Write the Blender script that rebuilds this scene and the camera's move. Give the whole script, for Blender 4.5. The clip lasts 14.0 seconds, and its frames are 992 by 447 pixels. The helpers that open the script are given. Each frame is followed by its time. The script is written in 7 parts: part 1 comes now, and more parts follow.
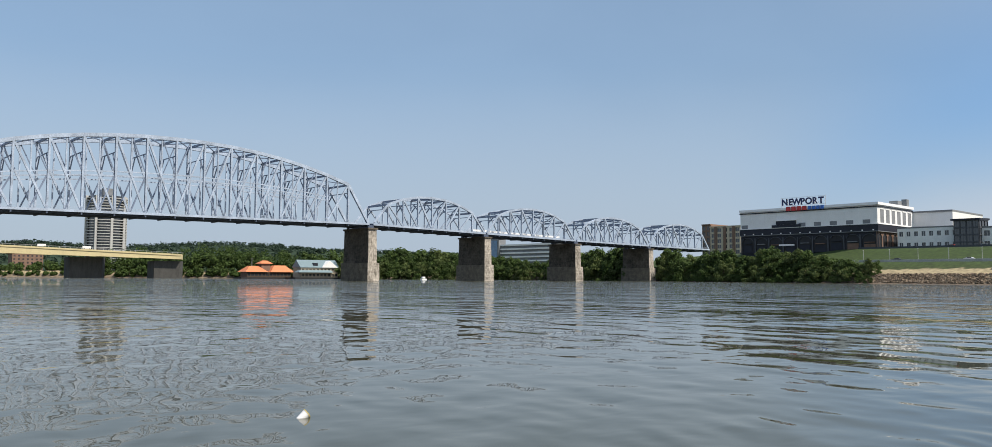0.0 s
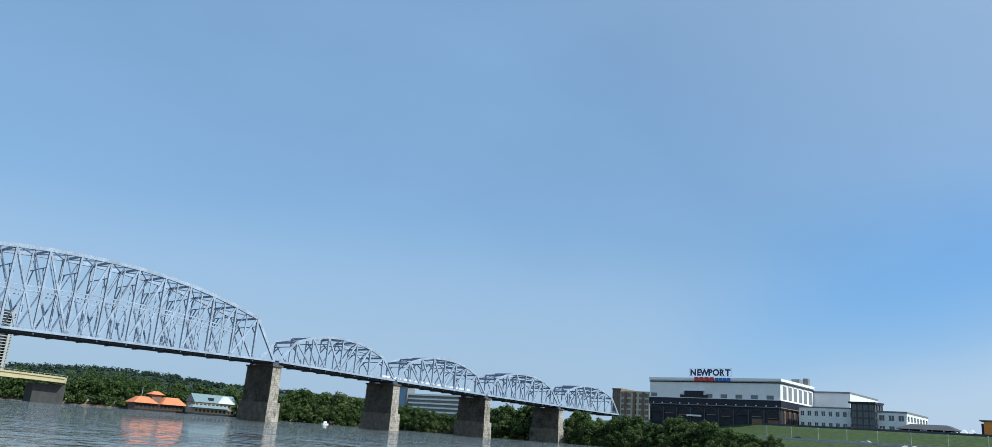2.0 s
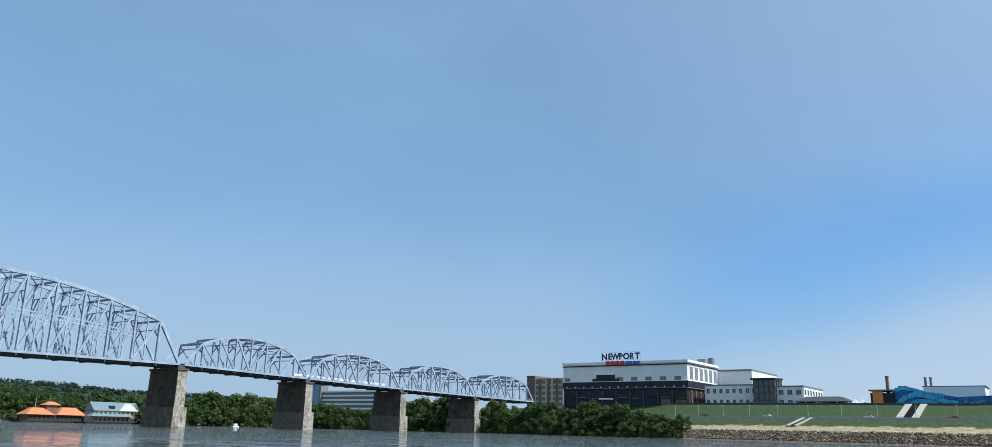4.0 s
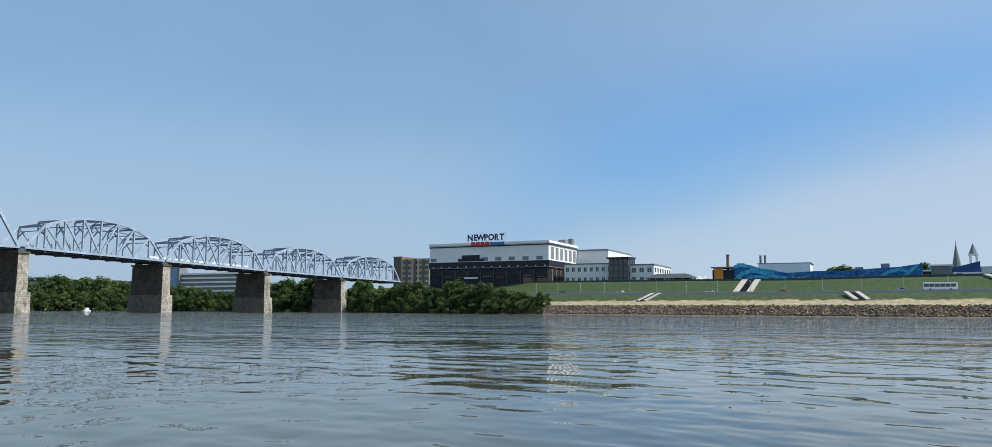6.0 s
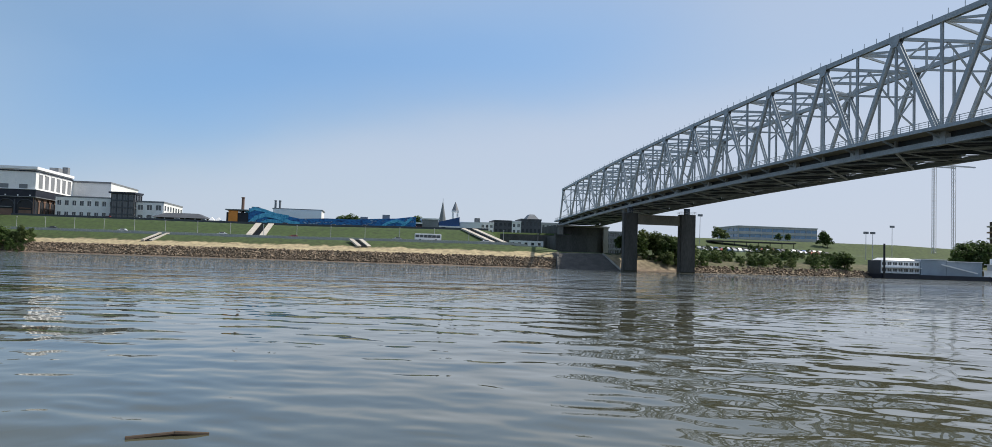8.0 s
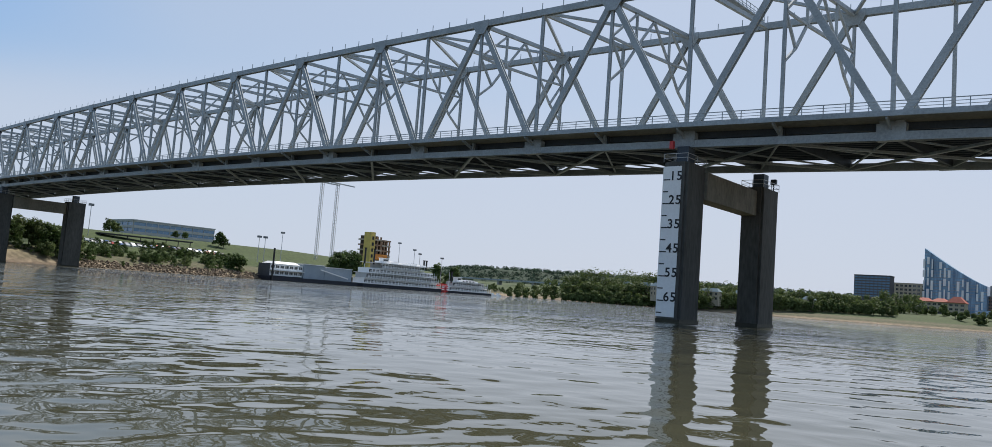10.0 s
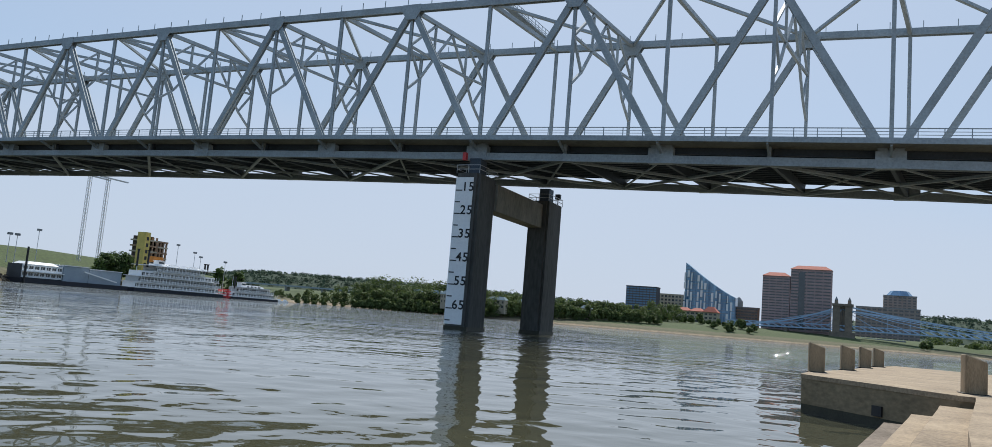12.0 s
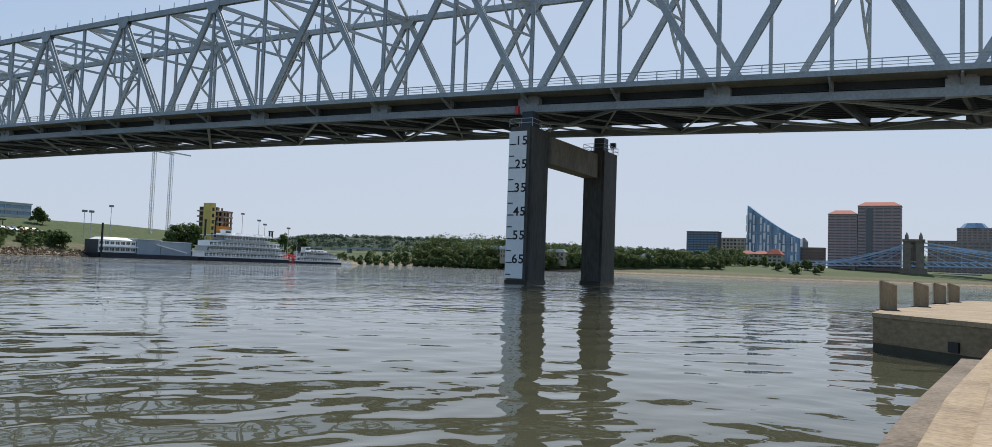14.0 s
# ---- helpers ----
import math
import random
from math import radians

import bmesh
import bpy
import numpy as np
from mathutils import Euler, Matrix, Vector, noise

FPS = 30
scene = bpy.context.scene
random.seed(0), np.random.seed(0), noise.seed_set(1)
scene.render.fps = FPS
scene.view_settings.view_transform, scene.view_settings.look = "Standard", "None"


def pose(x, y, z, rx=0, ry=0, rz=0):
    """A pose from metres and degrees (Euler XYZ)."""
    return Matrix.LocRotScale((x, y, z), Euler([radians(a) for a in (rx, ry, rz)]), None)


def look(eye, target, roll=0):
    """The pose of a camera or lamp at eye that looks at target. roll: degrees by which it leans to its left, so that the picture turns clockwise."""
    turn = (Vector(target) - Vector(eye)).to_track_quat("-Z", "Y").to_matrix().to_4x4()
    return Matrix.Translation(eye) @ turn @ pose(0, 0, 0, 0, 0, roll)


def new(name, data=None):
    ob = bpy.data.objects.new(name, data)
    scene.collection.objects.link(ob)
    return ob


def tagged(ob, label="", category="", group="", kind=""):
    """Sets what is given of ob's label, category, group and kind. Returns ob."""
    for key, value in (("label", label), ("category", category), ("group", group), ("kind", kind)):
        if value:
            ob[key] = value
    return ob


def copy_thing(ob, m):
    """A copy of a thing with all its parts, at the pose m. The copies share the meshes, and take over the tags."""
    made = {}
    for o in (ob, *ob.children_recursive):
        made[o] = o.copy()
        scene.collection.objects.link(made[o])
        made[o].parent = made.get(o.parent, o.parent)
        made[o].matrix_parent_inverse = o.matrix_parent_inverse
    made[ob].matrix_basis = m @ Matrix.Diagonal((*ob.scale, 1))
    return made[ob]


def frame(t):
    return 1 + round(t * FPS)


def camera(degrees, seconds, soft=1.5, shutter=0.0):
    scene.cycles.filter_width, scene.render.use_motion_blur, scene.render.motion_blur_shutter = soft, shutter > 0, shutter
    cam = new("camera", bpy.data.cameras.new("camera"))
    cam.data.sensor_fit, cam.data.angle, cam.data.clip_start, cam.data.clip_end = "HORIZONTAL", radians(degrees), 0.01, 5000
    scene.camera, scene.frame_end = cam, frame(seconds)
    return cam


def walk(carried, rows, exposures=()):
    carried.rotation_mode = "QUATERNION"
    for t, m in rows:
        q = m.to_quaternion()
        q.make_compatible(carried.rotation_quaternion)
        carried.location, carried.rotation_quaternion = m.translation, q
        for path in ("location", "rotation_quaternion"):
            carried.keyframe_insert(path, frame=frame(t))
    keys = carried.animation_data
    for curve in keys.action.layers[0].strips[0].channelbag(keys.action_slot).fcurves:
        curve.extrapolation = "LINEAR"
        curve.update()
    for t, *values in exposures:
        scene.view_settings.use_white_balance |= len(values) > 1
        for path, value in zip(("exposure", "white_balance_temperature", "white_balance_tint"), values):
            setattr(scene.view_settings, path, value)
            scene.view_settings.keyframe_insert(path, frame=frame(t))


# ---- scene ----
FOV = 64.07
cam = camera(FOV, 14.0, soft=0.75)
# seconds, x, y, yaw, pitch, roll: a slow pan at arm's length from the river steps
ROWS = [
    (0, 0.269, 0.296, -42.20, 3.89, -0.27),
    (0.5, 0.269, 0.296, -42.24, 4.82, -0.80),
    (1, 0.266, 0.298, -41.74, 8.59, -0.79),
    (1.5, 0.280, 0.286, -44.41, 12.04, -2.65),
    (2, 0.301, 0.263, -48.82, 14.93, -4.27),
    (2.2, 0.306, 0.257, -50.00, 15.18, -4.12),
    (4.3, 0.333, 0.221, -56.46, 14.34, -0.54),
    (4.5, 0.340, 0.210, -58.31, 13.95, -0.32),
    (5, 0.351, 0.192, -61.40, 12.26, 0.00),
    (5.5, 0.353, 0.189, -61.86, 8.93, -0.22),
    (6, 0.360, 0.174, -64.14, 6.23, -0.25),
    (6.4, 0.381, 0.122, -72.30, 3.87, 0.41),
    (6.5, 0.385, 0.108, -74.31, 3.54, 0.53),
    (7, 0.396, 0.054, -82.17, 3.13, -0.24),
    (7.2, 0.399, 0.031, -85.53, 3.04, -0.59),
    (9.3, 0.342, -0.207, -121.23, 3.68, -3.85),
    (9.5, 0.324, -0.235, -125.92, 4.08, -4.16),
    (10, 0.257, -0.307, -140.06, 5.02, -4.34),
    (10.5, 0.205, -0.344, -149.20, 5.50, -3.83),
    (11, 0.165, -0.364, -155.66, 5.29, -3.34),
    (11.5, 0.163, -0.365, -155.99, 5.66, -3.91),
    (12, 0.169, -0.363, -155.08, 6.74, -4.72),
    (12.5, 0.181, -0.357, -153.09, 6.61, -4.39),
    (13, 0.192, -0.351, -151.38, 6.27, -3.75),
    (13.5, 0.195, -0.349, -150.89, 4.68, -2.54),
    (14, 0.195, -0.349, -150.75, 3.16, -2.08),
]
EYE = 2.0
# the clip's own white balance drifts bluer while it looks up at the sky
EXPOSURE = [(0, 0.03, 6800, 11), (1.0, 0.03, 6750, 10), (2.2, 0.04, 5780, 3), (5.0, 0.04, 5850, 4), (5.6, 0.0, 5850, 4), (6.5, 0.05, 6500, 9), (9.5, 0.06, 6580, 11), (11.5, 0.04, 6430, 8), (12.6, 0.04, 6250, 8), (14, 0.03, 6500, 9)]
walk(cam, [(t, pose(x, y, EYE, 90 + pitch, roll, yaw)) for t, x, y, yaw, pitch, roll in ROWS], EXPOSURE)

# ---- daylight: high south-west sun in a hazy summer sky ----
SUN_EL, SUN_SIDE = 50.0, 15.0
sun_way = Vector((math.sin(radians(SUN_SIDE)) * math.cos(radians(SUN_EL)), -math.cos(radians(SUN_SIDE)) * math.cos(radians(SUN_EL)), math.sin(radians(SUN_EL))))
sun = new("sun", bpy.data.lights.new("sun", "SUN"))
sun.data.energy, sun.data.angle, sun.data.color = 4.8, radians(0.6), (1.0, 0.95, 0.87)
sun.matrix_world = look(sun_way * 100, (0, 0, 0))
world = bpy.data.worlds.new("sky")
scene.world = world
world.use_nodes = True
wn, wl = world.node_tree.nodes, world.node_tree.links
wn.clear()
sky = wn.new("ShaderNodeTexSky")
sky.sky_type, sky.sun_disc = "NISHITA", False
sky.sun_elevation, sky.sun_rotation = radians(SUN_EL), math.atan2(sun_way.x, sun_way.y)
sky.air_density, sky.dust_density, sky.ozone_density = 1.0, 0.8, 2.5
# thin streaks of high cloud over the blue
co = wn.new("ShaderNodeTexCoord")
mp = wn.new("ShaderNodeMapping")
mp.inputs["Rotation"].default_value = (0.25, -0.3, 0.5)
mp.inputs["Scale"].default_value = (0.9, 2.0, 3.2)
cn = wn.new("ShaderNodeTexNoise")
cn.inputs["Scale"].default_value, cn.inputs["Detail"].default_value, cn.inputs["Roughness"].default_value = 1.1, 5.0, 0.5
cr = wn.new("ShaderNodeMapRange")
cr.inputs["From Min"].default_value, cr.inputs["From Max"].default_value = 0.42, 0.75
cr.inputs["To Min"].default_value, cr.inputs["To Max"].default_value = 0.42, 0.60
mix = wn.new("ShaderNodeMix")
mix.data_type = "RGBA"
mix.inputs["B"].default_value = (3.5, 5.2, 7.4, 1)
bg = wn.new("ShaderNodeBackground")
bg.inputs["Strength"].default_value = 0.105
out = wn.new("ShaderNodeOutputWorld")
wl.new(co.outputs["Generated"], mp.inputs["Vector"])
wl.new(mp.outputs["Vector"], cn.inputs["Vector"])
wl.new(cn.outputs["Fac"], cr.inputs["Value"])
wl.new(cr.outputs["Result"], mix.inputs["Factor"])
tint = wn.new("ShaderNodeVectorMath")
tint.operation = "MULTIPLY"
tint.inputs[1].default_value = (0.93, 1.02, 1.06)
wl.new(sky.outputs["Color"], tint.inputs[0])
wl.new(tint.outputs["Vector"], mix.inputs["A"])
# pale haze: low in the sky all round, and higher towards the sun
sep = wn.new("ShaderNodeSeparateXYZ")
wl.new(co.outputs["Generated"], sep.inputs[0])
lowly = wn.new("ShaderNodeMapRange")
lowly.inputs["From Min"].default_value, lowly.inputs["From Max"].default_value = 0.0, 0.24
lowly.inputs["To Min"].default_value, lowly.inputs["To Max"].default_value = 0.42, 0.0
wl.new(sep.outputs["Z"], lowly.inputs["Value"])
near_sun = wn.new("ShaderNodeVectorMath")
near_sun.operation = "DOT_PRODUCT"
near_sun.inputs[1].default_value = sun_way
wl.new(co.outputs["Generated"], near_sun.inputs[0])
glow = wn.new("ShaderNodeMapRange")
glow.inputs["From Min"].default_value, glow.inputs["From Max"].default_value = 0.12, 0.95
glow.inputs["To Min"].default_value, glow.inputs["To Max"].default_value = 0.0, 0.75
wl.new(near_sun.outputs["Value"], glow.inputs["Value"])
both = wn.new("ShaderNodeMath")
both.operation, both.use_clamp = "ADD", True
wl.new(lowly.outputs["Result"], both.inputs[0])
wl.new(glow.outputs["Result"], both.inputs[1])
haze = wn.new("ShaderNodeMix")
haze.data_type = "RGBA"
haze.inputs["B"].default_value = (5.2, 5.75, 6.9, 1)
wl.new(both.outputs[0], haze.inputs["Factor"])
wl.new(mix.outputs["Result"], haze.inputs["A"])
# upstream the low haze is bluer and dimmer
up_way, up_low, upstream = wn.new("ShaderNodeMapRange"), wn.new("ShaderNodeMapRange"), wn.new("ShaderNodeMath")
up_way.inputs["From Min"].default_value, up_way.inputs["From Max"].default_value = 0.15, 0.65
wl.new(sep.outputs["Y"], up_way.inputs["Value"])
up_low.inputs["From Min"].default_value, up_low.inputs["From Max"].default_value = 0.02, 0.26
up_low.inputs["To Min"].default_value, up_low.inputs["To Max"].default_value = 0.8, 0.0
wl.new(sep.outputs["Z"], up_low.inputs["Value"])
upstream.operation = "MULTIPLY"
wl.new(up_way.outputs["Result"], upstream.inputs[0])
wl.new(up_low.outputs["Result"], upstream.inputs[1])
dim = wn.new("ShaderNodeMix")
dim.data_type = "RGBA"
dim.inputs["B"].default_value = (3.7, 4.65, 5.85, 1)
wl.new(upstream.outputs[0], dim.inputs["Factor"])
wl.new(haze.outputs["Result"], dim.inputs["A"])
# a wide sheet of thin white cloud to the south with a band of clear blue along its edge
edge_dot = wn.new("ShaderNodeVectorMath")
edge_dot.operation = "DOT_PRODUCT"
edge_dot.inputs[1].default_value = (-0.161, 0.179, 0.971)
wl.new(co.outputs["Generated"], edge_dot.inputs[0])
wobble = wn.new("ShaderNodeMath")
wobble.operation = "MULTIPLY_ADD"
wobble.inputs[1].default_value = 0.11
wl.new(cn.outputs["Fac"], wobble.inputs[0])
wl.new(edge_dot.outputs["Value"], wobble.inputs[2])
clear = wn.new("ShaderNodeValToRGB")
ce = clear.color_ramp.elements
clear.color_ramp.interpolation = "B_SPLINE"
ce[0].position, ce[0].color = 0.0, (0, 0, 0, 1)
ce[1].position, ce[1].color = 0.32, (0, 0, 0, 1)
for spot, v in ((0.05, 0.0), (0.11, 1.0), (0.16, 1.0), (0.24, 0.2)):
    ce.new(spot).color = (v, v, v, 1)
wl.new(wobble.outputs[0], clear.inputs["Fac"])
deep = wn.new("ShaderNodeMix")
deep.data_type, deep.blend_type = "RGBA", "MULTIPLY"
deep.inputs["B"].default_value = (0.70, 0.89, 1.06, 1)
eastern = wn.new("ShaderNodeMapRange")
eastern.interpolation_type = "SMOOTHSTEP"
eastern.inputs["From Min"].default_value, eastern.inputs["From Max"].default_value = 0.84, 0.965
wl.new(sep.outputs["X"], eastern.inputs["Value"])
gap = wn.new("ShaderNodeMath")
gap.operation = "MULTIPLY"
wl.new(clear.outputs["Color"], gap.inputs[0])
wl.new(eastern.outputs["Result"], gap.inputs[1])
wl.new(gap.outputs[0], deep.inputs["Factor"])
wl.new(dim.outputs["Result"], deep.inputs["A"])
sheet = wn.new("ShaderNodeMapRange")
sheet.interpolation_type = "SMOOTHSTEP"
sheet.inputs["From Min"].default_value, sheet.inputs["From Max"].default_value = 0.085, 0.0
sheet.inputs["To Min"].default_value, sheet.inputs["To Max"].default_value = 0.0, 0.45
wl.new(wobble.outputs[0], sheet.inputs["Value"])
veil = wn.new("ShaderNodeMix")
veil.data_type = "RGBA"
veil.inputs["B"].default_value = (5.5, 6.0, 7.05, 1)
wl.new(sheet.outputs["Result"], veil.inputs["Factor"])
wl.new(deep.outputs["Result"], veil.inputs["A"])
wl.new(veil.outputs["Result"], bg.inputs["Color"])
wl.new(bg.outputs["Background"], out.inputs["Surface"])


# ---- materials ----
def material(name, colour, rough=0.7, metal=0.0, vary=0.25, size=1.0, fine=8.0, bump=0.02, second=None, stretch=(1, 1, 1), specular=0.4, island=0.0):
    """Two scales of noise between shades of a colour, with fine relief."""
    m = bpy.data.materials.new(name)
    m.use_nodes = True
    n, l = m.node_tree.nodes, m.node_tree.links
    b = n["Principled BSDF"]
    b.inputs["Roughness"].default_value, b.inputs["Metallic"].default_value = rough, metal
    b.inputs["Specular IOR Level"].default_value = specular
    tc, mpg = n.new("ShaderNodeTexCoord"), n.new("ShaderNodeMapping")
    mpg.inputs["Scale"].default_value = stretch
    l.new(tc.outputs["Object"], mpg.inputs["Vector"])
    big, small = n.new("ShaderNodeTexNoise"), n.new("ShaderNodeTexNoise")
    big.inputs["Scale"].default_value, big.inputs["Detail"].default_value = 1.0 / size, 5
    small.inputs["Scale"].default_value, small.inputs["Detail"].default_value = fine / size, 6
    for q in (big, small):
        l.new(mpg.outputs["Vector"], q.inputs["Vector"])
    add = n.new("ShaderNodeMath")
    add.operation = "MULTIPLY_ADD"
    l.new(small.outputs["Fac"], add.inputs[0])
    add.inputs[1].default_value = 0.5
    half = n.new("ShaderNodeMath")
    half.operation = "MULTIPLY"
    half.inputs[1].default_value = 0.5
    l.new(big.outputs["Fac"], half.inputs[0])
    l.new(half.outputs[0], add.inputs[2])
    value = add
    if island:
        geo, obi = n.new("ShaderNodeNewGeometry"), n.new("ShaderNodeObjectInfo")
        s1, s2 = n.new("ShaderNodeMath"), n.new("ShaderNodeMath")
        s1.operation = s2.operation = "MULTIPLY_ADD"
        s1.inputs[1].default_value = s2.inputs[1].default_value = island
        l.new(geo.outputs["Random Per Island"], s1.inputs[0])
        l.new(add.outputs[0], s1.inputs[2])
        l.new(obi.outputs["Random"], s2.inputs[0])
        l.new(s1.outputs[0], s2.inputs[2])
        shift = n.new("ShaderNodeMath")
        shift.operation = "SUBTRACT"
        shift.inputs[1].default_value = island
        l.new(s2.outputs[0], shift.inputs[0])
        value = shift
    ramp = n.new("ShaderNodeValToRGB")
    c1 = [max(0, c * (1 - vary)) for c in colour]
    c2 = list(second) if second else [min(1, c * (1 + vary)) for c in colour]
    ramp.color_ramp.elements[0].position, ramp.color_ramp.elements[1].position = 0.33, 0.67
    ramp.color_ramp.elements[0].color, ramp.color_ramp.elements[1].color = (*c1, 1), (*c2, 1)
    l.new(value.outputs[0], ramp.inputs["Fac"])
    l.new(ramp.outputs["Color"], b.inputs["Base Color"])
    if bump:
        bp = n.new("ShaderNodeBump")
        bp.inputs["Strength"].default_value, bp.inputs["Distance"].default_value = 0.6, bump
        l.new(small.outputs["Fac"], bp.inputs["Height"])
        l.new(bp.outputs["Normal"], b.inputs["Normal"])
    return m


def glassy(name, colour, rough=0.12):
    m = material(name, colour, rough, 0.0, 0.3, 6.0, 5.0, 0.0, specular=0.9)
    return m


STEEL = material("grey_bridge_paint", (0.31, 0.355, 0.385), 0.5, 0.0, 0.25, 3.0, 12, 0.004)
# darker than STEEL: shade under the deck is put into this colour
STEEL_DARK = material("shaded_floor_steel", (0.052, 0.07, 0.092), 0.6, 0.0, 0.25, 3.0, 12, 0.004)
LILAC = material("pale_blue_bridge_paint", (0.36, 0.43, 0.53), 0.45, 0.0, 0.36, 4.0, 10, 0.004)
# inner bracing duller than LILAC: its shade is put into the colour
LILAC_MID = material("shaded_blue_bracing_paint", (0.17, 0.215, 0.30), 0.5, 0.0, 0.3, 4.0, 10, 0.004)
# floor members of the blue bridge, with the shade below the deck painted in
LILAC_DARK = material("shaded_blue_floor", (0.085, 0.11, 0.165), 0.6, 0.0, 0.25, 4.0, 10, 0.004)
STONE = material("sooty_limestone", (0.085, 0.074, 0.06), 0.9, 0.0, 0.6, 5.0, 5, 0.06, second=(0.175, 0.15, 0.118), island=0.06)
STONE_CLEAN = material("pale_limestone_with_soot_patches", (0.33, 0.29, 0.24), 0.9, 0.0, 0.55, 3.5, 4, 0.06, second=(0.60, 0.54, 0.46), island=0.07, stretch=(1, 1, 0.6))
STONE_WASHED = material("river_washed_limestone", (0.15, 0.13, 0.10), 0.9, 0.0, 0.4, 2.5, 7, 0.05, second=(0.25, 0.215, 0.165), island=0.08)
STONE_JOINT = material("dark_stone_joints", (0.12, 0.11, 0.09), 0.95, 0.0, 0.3, 2.0, 7, 0.03)
CONCRETE = material("grey_concrete", (0.30, 0.29, 0.26), 0.85, 0.0, 0.3, 4.0, 9, 0.01, stretch=(1, 1, 0.3))
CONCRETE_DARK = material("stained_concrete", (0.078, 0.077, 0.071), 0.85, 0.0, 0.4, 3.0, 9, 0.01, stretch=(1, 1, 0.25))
BEAM_CONCRETE = material("brown_stained_concrete", (0.19, 0.175, 0.14), 0.85, 0.0, 0.35, 3.0, 9, 0.01, stretch=(1, 1, 0.4))
TAN = material("sandy_concrete", (0.30, 0.22, 0.145), 0.9, 0.0, 0.45, 1.1, 16, 0.01, second=(0.41, 0.315, 0.21))
TAN_WALL = material("damp_river_concrete", (0.225, 0.172, 0.105), 0.85, 0.0, 0.4, 2.6, 14, 0.006, stretch=(1, 1, 1.8))
SLIME = material("dark_wet_tide_band", (0.035, 0.033, 0.02), 0.5, 0.0, 0.4, 0.5, 10, 0.01)
WHITE = material("white_paint", (0.82, 0.82, 0.82), 0.6, 0.0, 0.06, 3.0, 10, 0.003)
OFFWHITE = material("off_white_render", (0.79, 0.79, 0.77), 0.75, 0.0, 0.06, 5.0, 8, 0.004)
BLACK = material("black_paint", (0.02, 0.02, 0.022), 0.5, 0.0, 0.3, 2.0, 10, 0.002)
NAVY = material("dark_navy_cladding", (0.016, 0.019, 0.030), 0.6, 0.0, 0.3, 4.0, 8, 0.004)
DARK_CLAD = material("dark_grey_cladding", (0.07, 0.075, 0.085), 0.7, 0.0, 0.2, 4.0, 8, 0.004)
PALE_GREY = material("pale_grey_concrete", (0.42, 0.42, 0.41), 0.8, 0.0, 0.15, 4.0, 8, 0.004)
GREY_CLAD = material("grey_cladding", (0.20, 0.21, 0.22), 0.7, 0.0, 0.2, 4.0, 8, 0.004)
BRICK = material("brown_brick", (0.20, 0.125, 0.09), 0.85, 0.0, 0.25, 2.0, 14, 0.01)
BUFF = material("buff_cladding", (0.42, 0.36, 0.27), 0.8, 0.0, 0.15, 4.0, 10, 0.005)
PINK = material("pink_granite_cladding", (0.37, 0.26, 0.245), 0.7, 0.0, 0.12, 8.0, 10, 0.005)
RED = material("red_paint", (0.55, 0.05, 0.05), 0.5, 0.0, 0.15, 1.0, 8, 0.002)
BLUE_SIGN = material("blue_sign_paint", (0.05, 0.16, 0.5), 0.5, 0.0, 0.15, 1.0, 8, 0.002)
ORANGE_ROOF = material("orange_metal_roof", (0.62, 0.21, 0.09), 0.6, 0.0, 0.15, 3.0, 8, 0.005)
GREEN_ROOF = material("grey_green_metal_roof", (0.17, 0.235, 0.26), 0.55, 0.0, 0.15, 3.0, 8, 0.005)
ORANGE = material("orange_panel", (0.75, 0.27, 0.05), 0.6, 0.0, 0.1, 2.0, 8, 0.002)
MURAL = material("blue_mural_paint", (0.012, 0.05, 0.15), 0.7, 0.0, 0.6, 5.0, 3, 0.002, second=(0.06, 0.36, 0.72), stretch=(1, 0.7, 1.6))
mural_ramp = next(q for q in MURAL.node_tree.nodes if q.type == "VALTORGB").color_ramp
for spot, c in ((0.42, (0.02, 0.10, 0.30)), (0.5, (0.03, 0.20, 0.50)), (0.56, (0.015, 0.06, 0.20)), (0.61, (0.30, 0.45, 0.60))):
    mural_ramp.elements.new(spot).color = (*c, 1)
CYAN = material("bright_cyan_mural_paint", (0.03, 0.36, 0.70), 0.6, 0.0, 0.4, 3.0, 4, 0.0, second=(0.16, 0.60, 0.85))
STAIR_SIDE = material("pale_stair_concrete", (0.44, 0.40, 0.34), 0.85, 0.0, 0.25, 2.0, 8, 0.01)
TAN_CLAD = material("warm_tan_cladding", (0.52, 0.44, 0.33), 0.8, 0.0, 0.15, 4.0, 10, 0.005)
SITE_BROWN = material("raw_timber_and_block", (0.30, 0.19, 0.12), 0.85, 0.0, 0.35, 2.0, 8, 0.01)
YELLOW = material("yellow_site_board", (0.62, 0.47, 0.13), 0.7, 0.0, 0.15, 2.0, 8, 0.003)
YELLOW_STEEL = material("yellow_bridge_paint", (0.70, 0.59, 0.33), 0.6, 0.0, 0.12, 5.0, 8, 0.003)
ASPHALT = material("asphalt", (0.06, 0.06, 0.06), 0.9, 0.0, 0.25, 4.0, 20, 0.005)
GLASS_DARK = glassy("dark_window_glass", (0.03, 0.037, 0.045))
GLASS_BLUE = glassy("blue_window_glass", (0.09, 0.20, 0.34), 0.1)
WOOD_DARK = material("dark_timber", (0.07, 0.05, 0.035), 0.85, 0.0, 0.3, 1.0, 10, 0.01)
BARK = material("bark", (0.07, 0.055, 0.04), 0.95, 0.0, 0.3, 0.4, 8, 0.02)
